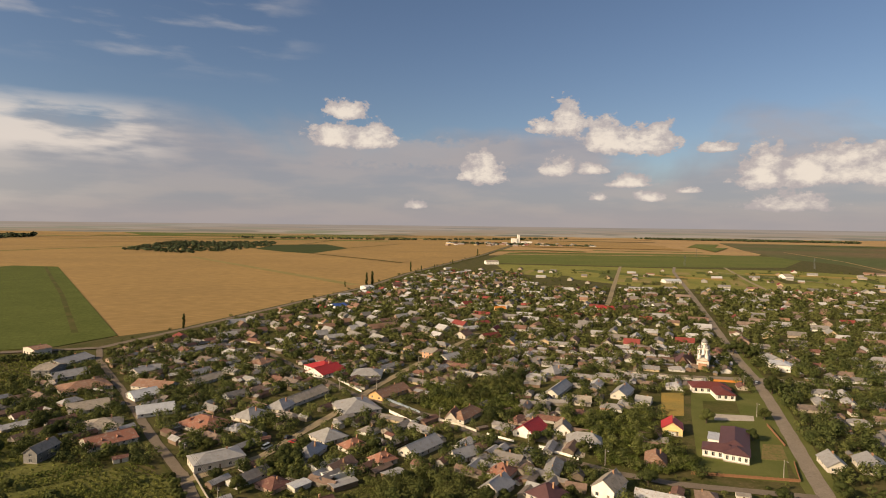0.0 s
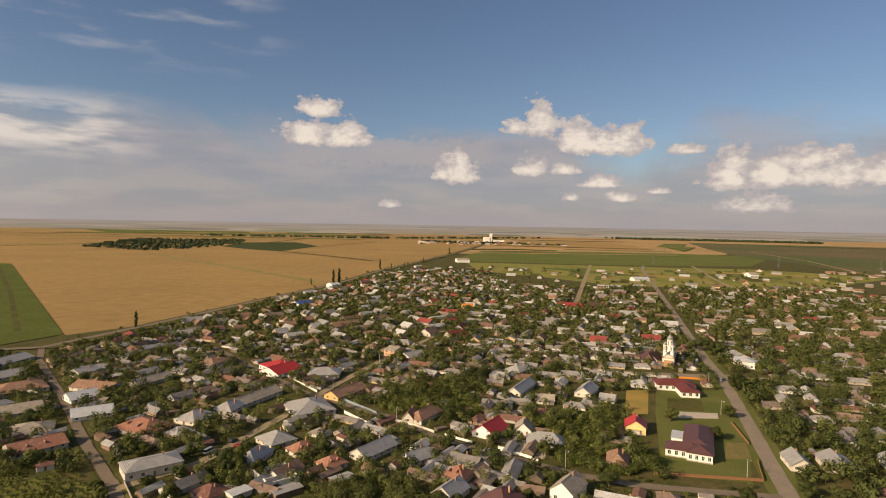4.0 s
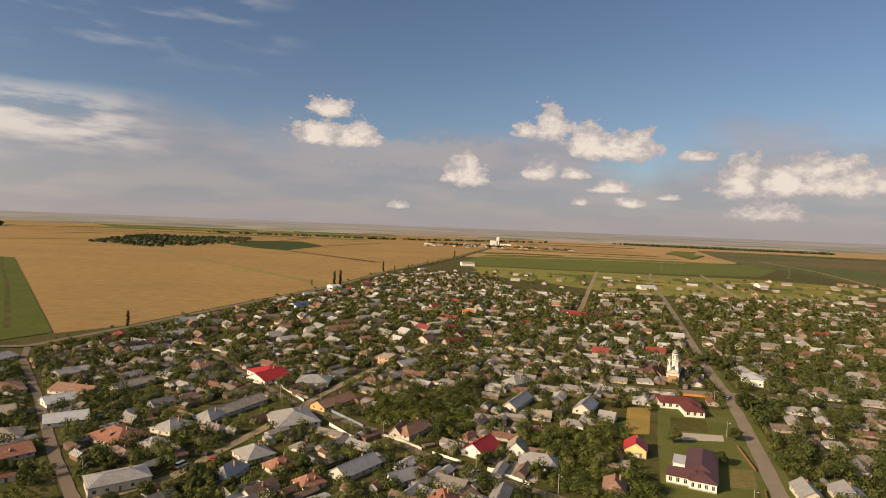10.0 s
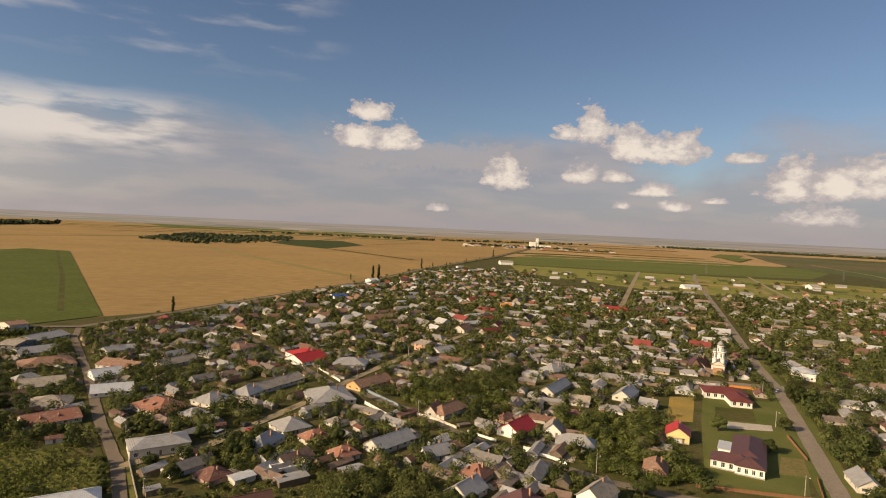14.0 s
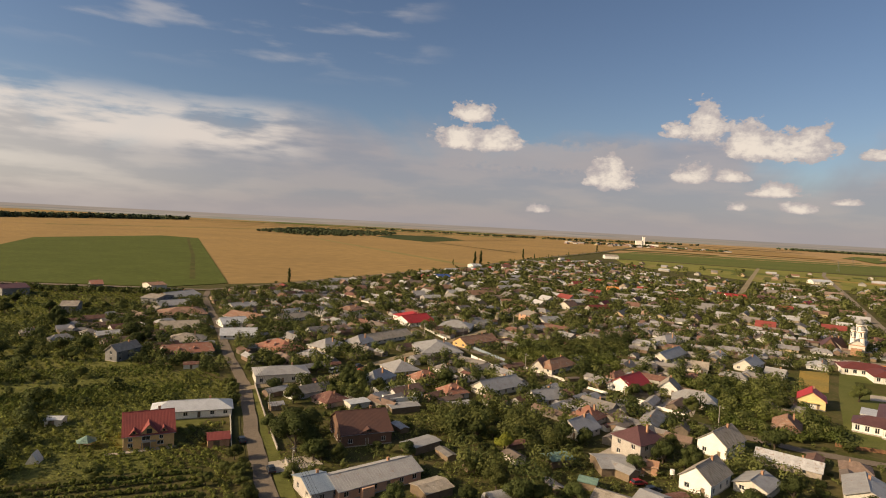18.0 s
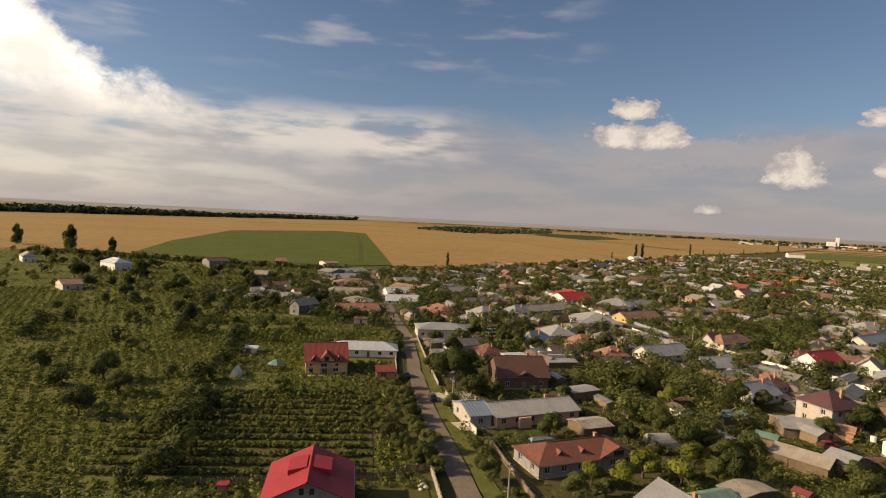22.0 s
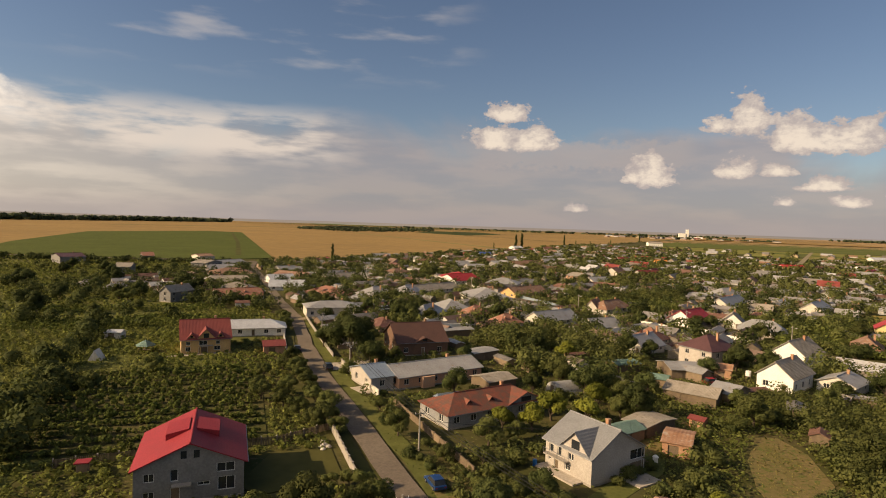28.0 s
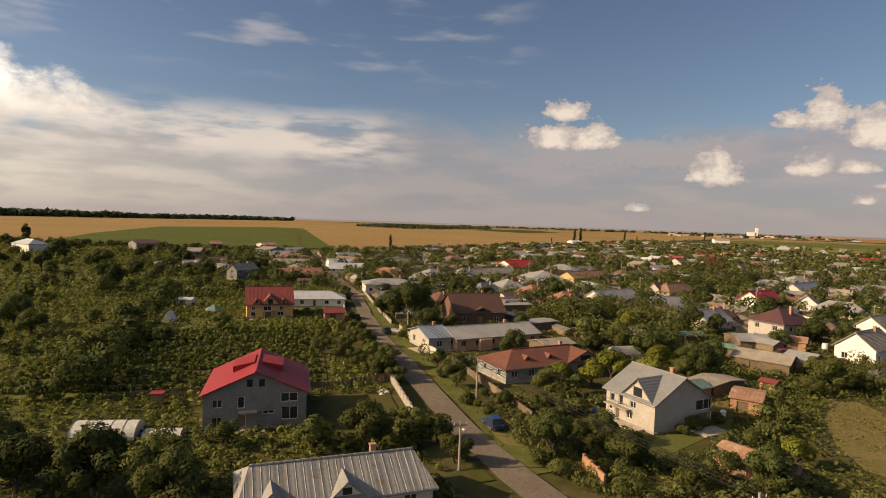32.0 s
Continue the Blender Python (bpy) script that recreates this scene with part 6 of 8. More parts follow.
POPLAR = [tree("poplar", 31, 22, 2.6, 620, 0.75, "poplar", leaf=LEAF_DARK, label="tall slender poplar by the field road", category="poplar"), tree("poplar", 32, 18, 2.4, 540, 0.7, "poplar", leaf=LEAF_DARK, label="slender roadside poplar by the wheat", category="poplar")]
GOLD = tree("tree", 41, 4.6, 2.4, 760, 0.32, leaf=LEAF_YELLOW, label="yellow-green acacia tree in a garden")
HARD = [f for f in FOOT if f[2] > 3]
HX, HY, HR = (np.array([f[i] for f in HARD]) for i in range(3))


def blocked(x, y, near=1.2, road=3.0):
    """Whether a plant here would stand on a road or in a house."""
    return near_road(x, y, road) or bool((((x - HX) ** 2 + (y - HY) ** 2) < (HR * 0.80 + near) ** 2).any())


CLEAR_NEAR = (
    (150, 376, 9), (165, 373, 9), (180, 371, 10), (208, 369, 9), (228, 366, 9), (172, 402, 9), (168, 420, 9), (230, 396, 9),
    (182, 396, 7), (172, 350, 10), (160, 343, 14), (122, 228, 15), (136, 226, 12), (108, 240, 9), (36, 262, 6), (44, 264, 6),
    (32, 268, 5), (110, 258, 6), (118, 223, 9), (134, 222, 9),
)
CLEAR_FAR = (
    (106, 226, 8), (26.9, 104.2, 6.35), (30.1, 112.7, 7.41), (33.3, 121.1, 7.41), (35.4, 129.6, 6.35), (36.4, 138.1, 5.29), (17.4, 102.2, 5.3), (0.4, 112, 5.32),
    (-16.7, 129.4, 12.82), (-9.2, 137.8, 9.6), (-34, 153.3, 10.72), (15.3, 118.2, 7.43), (128, 262, 31), (146, 296, 30), (160, 325, 22), (125, 318, 18),
    (105, 258, 8), (-40.3, 101.8, 7.5), (6.8, 107.7, 6.38), (26, 194.2, 7.14), (50, 246, 7),
)
CLEAR = CLEAR_NEAR + CLEAR_FAR


def cleared(x, y):
    return any((x - a) ** 2 + (y - b) ** 2 < r * r for a, b, r in CLEAR)


# trees and bushes that shade the street from the west
for i in range(46):
    y = 95 + i * 2.7 + RNG.uniform(-1, 1)
    if 158 < y < 192 or 97 < y < 114:
        continue
    x = street_x(y) - RNG.uniform(4.6, 7.5)
    if not blocked(x, y, 0.5, 1.4):
        put(RNG.choice((BROAD[4], BROAD[2], BROAD[5], SHRUB_TALL)), x, y, RNG.uniform(0.7, 1.0))

# trees that stand out near the flight's end
WALNUT = tree("tree", 51, 11.5, 6.6, 3000, 0.46, leaf=LEAF_DARK, label="huge dark walnut tree beside the street")
put(WALNUT, -55.7, 166.8, 1.0)
STREET_TREES = (
    (0, -38.6, 69.6, 1.07), (3, -44, 66.5, 1.02), (0, -34.4, 66.4, 0.96), (1, -50.5, 63.5, 1.07), (3, -55.4, 64.5, 0.97), (5, -31, 84.5, 1.02), (0, -26, 88.2, 0.91), (5, -20.9, 92.4, 0.85),
    (4, -15.3, 89.3, 1.12), (2, -41.7, 81.4, 0.91), (0, -10.5, 119.6, 0.75), (5, -6.5, 123.9, 0.75), (1, -49.2, 163.4, 0.97), (3, -57.9, 180.9, 1.06), (5, 34.3, 158.4, 0.85), (0, -1.8, 161.3, 0.96),
    (5, 10, 92.7, 0.85),
)
GARDEN_TREES = (
    (4, 17.4, 95.8, 0.95), (5, -8.4, 169.2, 1.07), (2, -57.7, 127.9, 1.08), (4, -51.2, 125.6, 1.18), (2, -46.3, 122.3, 0.97), (4, -61.5, 133.3, 1.08), (2, -54.5, 132.7, 1.07), (4, -65.4, 149.6, 1.08),
    (2, -66.5, 143.1, 0.86), (3, 13.4, 196.7, 1.02), (1, -66, 232, 1.2), (3, -60, 240, 1), (1, 140, 262, 0.95), (5, 161.5, 291.5, 1.35), (0, 129.5, 286, 1.1), (3, 192, 339, 1.5),
    (1, 196, 335, 1.2),
)
YARD_TREES = (
    (3, 226, 438, 1.6), (1, 230, 432, 1.5), (3, 222, 446, 1.5), (5, 194, 401, 1.4), (5, -43.4, 127.6, 0.75), (4, -15.6, 111.7, 0.85), (2, -9.7, 111.6, 0.85), (4, -6.2, 107.3, 0.96),
    (5, 8.9, 158.9, 1.06), (0, 11.5, 150.3, 0.85), (0, 34.3, 145.6, 0.95), (5, 39.6, 147.6, 0.85), (0, 3.1, 96, 0.74), (2, 13.2, 97.5, 0.96), (4, -3.3, 101.9, 0.85), (2, -0.1, 99.2, 0.74),
    (4, 2, 102.9, 0.64),
)
for p, x, y, s in STREET_TREES + GARDEN_TREES + YARD_TREES:
    put(BROAD[p], x, y, s)
for x, y, s in ((-2.2, 184.8, 1.3), (-4.5, 129.2, 0.85), (-9.7, 127.7, 0.75), (4.6, 136.5, 0.85), (-1.8, 136.1, 0.96), (6.2, 146.1, 0.96), (21.7, 105.3, 0.64)):
    put(GOLD, x, y, s)

for p, x, y, s in ((4, -25.6, 99.0, 0.8), (2, -23.4, 98.2, 0.75), (4, -39.6, 117.2, 0.85), (5, -41.6, 118.6, 0.7), (4, -32.2, 88.0, 0.9), (2, -25.4, 90.0, 0.95), (4, -21.4, 91.4, 0.95), (4, -27.6, 97.4, 0.7)):
    put(BROAD[p], x, y, s)
flat("dirt_patch", [(-16.5, 104.2), (-13.6, 105.6), (-9.8, 104.6), (-7.2, 100.6), (-6.6, 98.0), (-10.9, 96.9), (-13.2, 99.2)], 0.15, EARTH, "bare brown soil where the car stands", "ground")

# bushes along the front of the rust-roofed house and round the pale house
for k in range(11):
    u = -9.5 + 1.9 * k + RNG.uniform(-0.5, 0.5)
    v = RNG.uniform(6.6, 8.4)
    put(RNG.choice((SHRUB[0], SHRUB[2], SHRUB[0], BROAD[4])), -18.1 + 0.669 * u + 0.743 * v, 143.8 + 0.743 * u - 0.669 * v, RNG.uniform(0.6, 0.95))
for x, y, s in ((9.5, 111.4, 0.85), (11.1, 114, 0.85), (12.7, 116.3, 0.74), (14.4, 118.6, 0.64), (17.9, 110.7, 0.95), (20.1, 114.4, 1.06), (22.2, 118.6, 1.06), (23.8, 123.4, 1.06), (23.2, 127.7, 0.85), (19.5, 107.5, 0.85), (-3.3, 120.1, 0.85), (-5.8, 117.4, 0.75)):
    put(SHRUB[(int(x) % 3)], x, y, s)

done = 0
for _ in range(9000):
    y = 82 + 200 * RNG.random() ** 1.2
    x = RNG.uniform(-140, 0.62 * y + 60)
    if x < street_x(y) - 2 and (RNG.random() > 0.12 or x > -80):
        continue
    if cleared(x, y) or blocked(x, y, 1.6, 2.0) or (x > street_x(y) - 40 and x < street_x(y) - 2 and 95 < y < 152):
        continue
    put(RNG.choice(BROAD), x, y, RNG.uniform(0.65, 1.05))
    done += 1
    if done >= 172:
        break
done = 0
for _ in range(6000):
    y = 84 + 140 * RNG.random() ** 1.2
    x = RNG.uniform(-70, 0.5 * y + 20)
    if x < street_x(y) - 2 or cleared(x, y) or blocked(x, y, 0.4, 1.4):
        continue
    put(RNG.choice(SHRUB), x, y, RNG.uniform(0.6, 1.1))
    done += 1
    if done >= 190:
        break

for x, y, s in ((-235, 524, 0.85), (-150, 887, 0.8), (-117, 884, 1.15), (-109, 890, 1.2), (-67, 1189, 1.0), (-46, 1220, 0.9), (23, 1456, 0.9), (106, 1802, 1.1), (-20, 1300, 0.7)):
    put(POPLAR[0 if s > 0.95 else 1], x, y, s * 0.9)
for x, y, s in ((-1004, 366, 1.1), (-892, 347, 1.0), (-817, 355, 1.0), (-788, 357, 0.9), (-748, 361, 1.1), (-711, 358, 1.1), (-632, 355, 1.1), (-538, 351, 1.3), (-494, 362, 0.8), (-1090, 380, 1.0), (-940, 352, 0.8)):
    put(BROAD[3], x, y, 1.35 * s, tall=1.9)
    put(SHRUB_TALL, x + 4, y - 3, 2.6 * s, tall=1.5)


def scatter(count, x0, x1, y0, y1, test, s0=0.7, s1=1.25, power=1.0):
    """Spots (x, y, scale) in a box that pass the test."""
    out = []
    for _ in range(count):
        y = y0 + (y1 - y0) * RNG.random() ** power
        x = RNG.uniform(x0(y) if callable(x0) else x0, x1(y) if callable(x1) else x1)
        if test(x, y):
            out.append((x, y, RNG.uniform(s0, s1)))
    return out


def village(x, y):
    return x > street_x(y) - (60 if y > 230 else -3) and x > left_edge(y) + 18 and not cleared(x, y) and not blocked(x, y, 0.9)


foliage("garden_bushes", scatter(560, -19, 22, 84, 114, village, 0.35, 0.8), 60, 1.4, 2.2, 0.19, LEAF, "dense bushes in the front gardens", "bushes")
foliage("garden_bushes", scatter(2300, -120, lambda y: 0.6 * y + 24, 82, 260, village, 0.5, 1.1), 26, 1.5, 2.3, 0.32, LEAF, "dense bushes and vines filling the gardens", "bushes", lite=True)
foliage("garden_trees", scatter(2300, -270, lambda y: 0.72 * y + 40, 215, 420, village, 0.7, 1.2), 64, 2.6, 5.0, 0.39, LEAF, "crowded garden trees between the houses", lite=True)
foliage("garden_trees", scatter(1150, -270, lambda y: 0.72 * y + 40, 215, 420, village, 0.7, 1.3), 70, 2.9, 5.8, 0.43, LEAF_DARK, "dark walnut trees between the houses", lite=True)
foliage("far_garden_trees", scatter(1900, lambda y: 0.68 * y + 45, lambda y: 1.06 * y + 50, 185, 480, lambda x, y: not blocked(x, y, 0.5), 0.7, 1.3), 48, 2.9, 5.4, 0.58, LEAF_FAR, "crowded trees in the gardens past the main road", lite=True)
foliage("far_garden_trees", scatter(3700, lambda y: left_edge(y) + 19, lambda y: 1.04 * y + 40, 400, 660, lambda x, y: not blocked(x, y, 0.5), 0.7, 1.3), 38, 3.0, 5.4, 0.66, LEAF_FAR, "crowded trees in the middle of the village", lite=True)
foliage("far_trees", scatter(5600, lambda y: left_edge(y) + 19, lambda y: 1.02 * y + 60, 620, 1260, lambda x, y: not near_road(x, y, 4) and (y < (1190 if x < 150 else (900 if x < 620 else 800)) or RNG.random() < 0.07), 0.7, 1.4, 1.15), 14, 3.6, 5.6, 1.3, LEAF_FAR, "many far garden trees", lite=True)
strip("road_verge", beside(FIELD_ROAD[3:], 8.5), 9.0, 0.66, MEADOW, "grass verge along the field road", "verge", 0.8)
foliage("roadside_bushes", [(left_edge(y) + RNG.choice((-10, 14, 16, 18)), y, RNG.uniform(0.3, 0.9)) for y in (RNG.uniform(445, 1900) for _ in range(150))], 20, 3.0, 4.5, 0.9, LEAF_FAR, "bushes along the field road", "bushes", lite=True)
for x, y, r in ((19, 325, 14), (33, 343, 12), (44, 361, 10), (-7.9, 207.9, 14.02), (-21.4, 199.2, 10.14), (5.6, 194.4, 8.17), (11.9, 178.4, 5.25), (12, 247, 7), (26, 291, 8), (65.1, 191.4, 8.17), (100, 386, 9), (-9.7, 172.7, 8.5), (6.7, 164.3, 5.33)):
    foliage("tree_group", scatter(int(r * r * 0.22), x - r, x + r, y - r, y + r, lambda px, py: (px - x) ** 2 + (py - y) ** 2 < r * r and not blocked(px, py, 0.6), 0.75, 1.25), 96, 2.9, 5.8, 0.33, LEAF if int(x) % 2 else LEAF_DARK, "group of tall leafy garden trees", lite=True)
foliage("dark_gardens", scatter(420, lambda y: 0.36 * y + 70, lambda y: 1.0 * y + 30, 190, 480, lambda x, y: not blocked(x, y, 0.8), 0.8, 1.5), 70, 2.9, 6.0, 0.47, LEAF_DARK, "dark tall trees past the main road", lite=True)
foliage("dark_gardens", scatter(760, -265, -90, 225, 420, lambda x, y: x > left_edge(y) + 10 and not blocked(x, y, 0.8), 0.7, 1.1), 64, 2.6, 5.0, 0.39, LEAF_DARK, "dark trees between rusty roofs", lite=True)
foliage("orchard", scatter(420, -12, 40, 296, 345, lambda x, y: not blocked(x, y, 1.0), 0.7, 1.1), 70, 2.4, 3.6, 0.33, VINE, "dense orchard behind the lane", lite=True)
foliage("garden_bushes", scatter(360, 40, 76, 90, 170, lambda x, y: not blocked(x, y, 0.5) and not cleared(x, y), 0.5, 1.2), 70, 2.2, 3.6, 0.24, LEAF, "sunlit bushes at the garden edge", "bushes", lite=True)
foliage("orchard", scatter(380, 62, 104, 225, 300, lambda x, y: not blocked(x, y, 1.0), 0.7, 1.1), 70, 2.4, 3.4, 0.33, VINE, "dense green orchard beside the red house", lite=True)


# ---- overgrown meadow, vines ----
def west(x, y):
    if (x + 34.6) ** 2 + (y - 99.8) ** 2 < 80:
        return False
    return x < street_x(y) - 9 and y < 430 + 0.33 * (x + 262) and not near_road(x, y, 5) and not blocked(x, y, 0.5)


foliage("meadow_bushes", scatter(90, -560, -110, 60, 400, west, 0.6, 1.5), 46, 2.5, 4.0, 0.55, LEAF_DARK, "dark bushes scattered over the meadow", "bushes", lite=True)
CHAIN = [(-74.2, 84.9), (-77.5, 89.2), (-78.5, 96.8), (-88.7, 104.6), (-93.1, 111.2), (-97.6, 116.7), (-103.3, 122.3), (-111.3, 132.4), (-118.1, 140.2), (-122.6, 146.9), (-131.7, 159.3), (-139.7, 169.5), (-145.8, 178.8), (-150.1, 191.3), (-224.1, 150.7), (-217.1, 156.4), (-246.3, 194.2), (-239.3, 199.8),
         (-267.4, 228.4), (-258.1, 237.4), (-206.9, 211.9), (-197.3, 217.7), (-137.5, 107.7), (-170.8, 171.5), (-198.4, 172.3), (-162.8, 175.5), (-224.7, 297.8), (-194.5, 132.2), (-205.9, 138), (-299.5, 232), (-313.7, 210.5), (-224.7, 248.7), (-183.5, 203)]
foliage("meadow_trees", [(x + RNG.uniform(-3, 3), y + RNG.uniform(-3, 3), RNG.uniform(0.6, 1.25)) for x, y in CHAIN for _ in range(3)], 90, 2.7, 5.4, 0.42, LEAF_DARK, "dark bushy trees in lines over the meadow")
foliage("meadow_trees", scatter(90, -520, -100, 200, 400, west, 0.8, 1.4), 50, 2.7, 5.2, 0.55, LEAF, "young trees over the old vineyard", lite=True)
PAIRS = ((-112, 62), (-122, 70), (-104, 52), (-128, 84), (-118, 96), (-96, 66), (-88, 58), (-134, 118), (-140, 128), (-152, 120), (-158, 140), (-168, 150), (-146, 152), (-178, 178), (-186, 186), (-170, 196), (-160, 208), (-196, 196),
         (-206, 214), (-226, 226), (-238, 196), (-252, 206), (-262, 240), (-216, 252), (-230, 268), (-246, 282), (-192, 238), (-180, 226), (-204, 282), (-188, 268), (-176, 256), (-276, 262), (-290, 240), (-306, 226), (-322, 262), (-338, 284),
         (-296, 296), (-312, 316), (-268, 308), (-252, 330), (-232, 316), (-346, 240), (-362, 262), (-384, 282), (-402, 300), (-420, 270), (-366, 310), (-440, 310), (-460, 290))
for x, y in PAIRS:
    for _ in range(2 if y > 225 else 1):
        px, py = x + RNG.uniform(-6, 6), y + RNG.uniform(-6, 6)
        if west(px, py) and (y > 225 or RNG.random() < 0.7):
            put(RNG.choice((BROAD[1], BROAD[3], BROAD[5])), px, py, RNG.uniform(0.85, 1.3))
foliage("hedge", [(x, y, RNG.uniform(0.7, 1.2)) for x, y in [(-262 - 2.2 * i + RNG.uniform(-6, 6), 414 - 0.75 * i + RNG.uniform(-12, 2)) for i in range(130)]], 30, 3.2, 5.0, 0.8, LEAF_DARK, "thick hedge by the fields", "hedge", lite=True)


def ground_cover(name, count, x0, x1, y0, y1, test, size, h, material, label, power=1.0, patch=0.0, rows=0.0, lite=True):
    """Low leaf clumps over an area, in uneven patches."""
    P = []
    for _ in range(count):
        y = y0 + (y1 - y0) * RNG.random() ** power
        x = RNG.uniform(x0, x1)
        if test(x, y) and (not rows or math.sin((y * 0.82 - x * 0.57) * 6.283 / rows) > -0.35) and noise.noise(Vector((x * 0.06, y * 0.06, 0.3))) > patch - 0.35 * RNG.random():
            P.append((x, y, RNG.uniform(0.1, h)))
    P = np.array(P)
    N = NP.normal(size=P.shape) * 0.45 + (0, 0, 1)
    return tagged(clump_mesh(name, P, N, size * NP.uniform(0.5, 1.35, len(P)), material, lite=lite, round_=NP.normal(size=P.shape) * 0.3 + (0, 0, 1)), label, "plants", kind="stuff")


def in_vines(x, y):
    """Whether a place lies among the vine rows below the ochre house."""
    u, w = -0.839 * (x + 45.7) - 0.545 * (y - 109.4), 0.545 * (x + 45.7) - 0.839 * (y - 109.4)
    return -1 < u < 48 and -50 < w < 3


def mound_rows(name, corner, ang, length, gap, n, step, r, h, per, size, material, label, test, patch=-1.0):
    """Rows of rounded leafy plants: along ang from a corner, n rows set gap apart."""
    c, s = math.cos(radians(ang)), math.sin(radians(ang))
    spots = []
    for i in range(n):
        u = 0.0
        while u < length:
            u += step * RNG.uniform(0.7, 1.3)
            v = i * gap + RNG.uniform(-1, 1) * (0.08 if name == "vineyard" else 0.22) * abs(gap) + math.sin(u * 0.05 + i) * 0.4
            x, y = corner[0] + u * c - v * s, corner[1] + u * s + v * c
            if test(x, y) and noise.noise(Vector((x * 0.045, y * 0.045, 0.3))) > patch + RNG.uniform(-0.25, 0.1):
                spots.append((x, y, RNG.uniform(0.65, 1.2)))
    return foliage(name, spots, per, r, h, size, material, label, "vines", lobes=1, lite=True)


def open_meadow(x, y):
    return west(x, y) and not in_vines(x, y)


mound_rows("vineyard", (-45.7, 109.4), 213, 48, -3.9, 13, 0.62, 0.74, 1.4, 40, 0.25, VINE, "rows of vines below the ochre house", west)
mound_rows("vineyard", (-109.6, 195.4), 215, 66, -2.7, 7, 1.5, 1.0, 2.0, 20, 0.36, VINE, "rows of vines behind the ochre house", west)
mound_rows("vineyard", (-131.4, 220.8), 215, 60, -2.7, 5, 1.5, 1.0, 2.0, 20, 0.36, VINE, "rows of vines in a long garden", west)
mound_rows("old_vines", (-30, 30), 146, 190, -2.9, 46, 1.3, 0.95, 1.15, 30, 0.27, WEED, "overgrown rows of old vines near the street", open_meadow, -0.42)
mound_rows("old_vines", (-30, 30), 146, 330, 3.1, 30, 1.6, 1.0, 1.15, 22, 0.34, WEED, "overgrown rows of old vines over the meadow", open_meadow, -0.42)
mound_rows("old_vines", (-150, 110), 146, 460, -3.6, 70, 2.2, 1.25, 1.2, 15, 0.48, WEED, "overgrown far rows of old vines", lambda x, y: x < -168 and open_meadow(x, y), -0.35)
ground_cover("weeds", 60000, -150, -22, 30, 215, open_meadow, 0.30, 0.5, WEED, "rank weeds between the old vines", patch=-0.6)
ground_cover("weeds", 42000, -600, -140, 20, 400, open_meadow, 0.60, 0.6, WEED, "rank weeds over the old vineyard", patch=-0.5)
ground_cover("garden_weeds", 30000, -60, 80, 76, 215, lambda x, y: x > street_x(y) + 4 and not near_road(x, y, 1.2) and not blocked(x, y, 0.2) and (not cleared(x, y) or RNG.random() < 0.12), 0.30, 0.6, WEED, "weeds and vegetables in the gardens", patch=-0.3)


def dry_spot(x, y, grow=1.0):
    """Inside the oval of the dry garden."""
    return ((x - 34 - (y - 123) * 0.13) / 5.6) ** 2 + ((y - 123) / 18.5) ** 2 < grow


ground_cover("verge_grass", 5200, -76, -6, 96, 182, lambda x, y: 2.6 < (x - street_x(y)) * 0.78 < 5.6 and not blocked(x, y, 0.1, 0.3), 0.20, 0.22, VINE, "uneven grass along the street", patch=-0.2)
ground_cover("dry_weeds", 9000, 18, 46, 96, 146, lambda x, y: not blocked(x, y, 0.2) and dry_spot(x, y, 0.9 * RNG.random() ** 0.5), 0.13, 0.16, DRYWEED, "dry yellow weeds over a bare garden", patch=0.0)
ground_cover("garden_weeds", 30000, 16, 80, 80, 168, lambda x, y: not blocked(x, y, 0.2) and not dry_spot(x, y, 1.0), 0.28, 1.1, WEED, "tall green weeds round the dry garden", patch=-0.25)


def wood_block(name, pts, count, h, label):
    rng = random.Random(9)
    xs, ys = [p[0] for p in pts], [p[1] for p in pts]

    def inside(x, y):
        c = False
        for (x0, y0), (x1, y1) in zip(pts, pts[1:] + pts[:1]):
            if (y0 > y) != (y1 > y) and x < (x1 - x0) * (y - y0) / (y1 - y0) + x0:
                c = not c
        return c

    sp = []
    while len(sp) < count:
        x, y = rng.uniform(min(xs), max(xs)), rng.uniform(min(ys), max(ys))
        if inside(x, y):
            sp.append((x, y, rng.uniform(0.75, 1.2)))
    return foliage(name, sp, 12, h * 0.95, h, h * 0.42, LEAF_HAZED, label, "wood", lite=True)


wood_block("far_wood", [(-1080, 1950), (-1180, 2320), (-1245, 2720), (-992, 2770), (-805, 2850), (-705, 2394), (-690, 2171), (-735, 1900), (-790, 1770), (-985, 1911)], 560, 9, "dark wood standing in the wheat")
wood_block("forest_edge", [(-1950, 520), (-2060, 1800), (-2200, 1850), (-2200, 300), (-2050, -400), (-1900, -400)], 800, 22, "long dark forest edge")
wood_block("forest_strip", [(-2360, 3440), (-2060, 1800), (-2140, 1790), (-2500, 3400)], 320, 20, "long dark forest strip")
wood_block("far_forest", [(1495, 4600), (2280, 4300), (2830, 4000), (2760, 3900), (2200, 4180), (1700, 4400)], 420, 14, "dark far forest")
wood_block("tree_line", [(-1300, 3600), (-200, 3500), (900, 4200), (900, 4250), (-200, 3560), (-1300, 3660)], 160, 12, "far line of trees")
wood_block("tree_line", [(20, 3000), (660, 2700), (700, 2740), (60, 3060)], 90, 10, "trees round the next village")

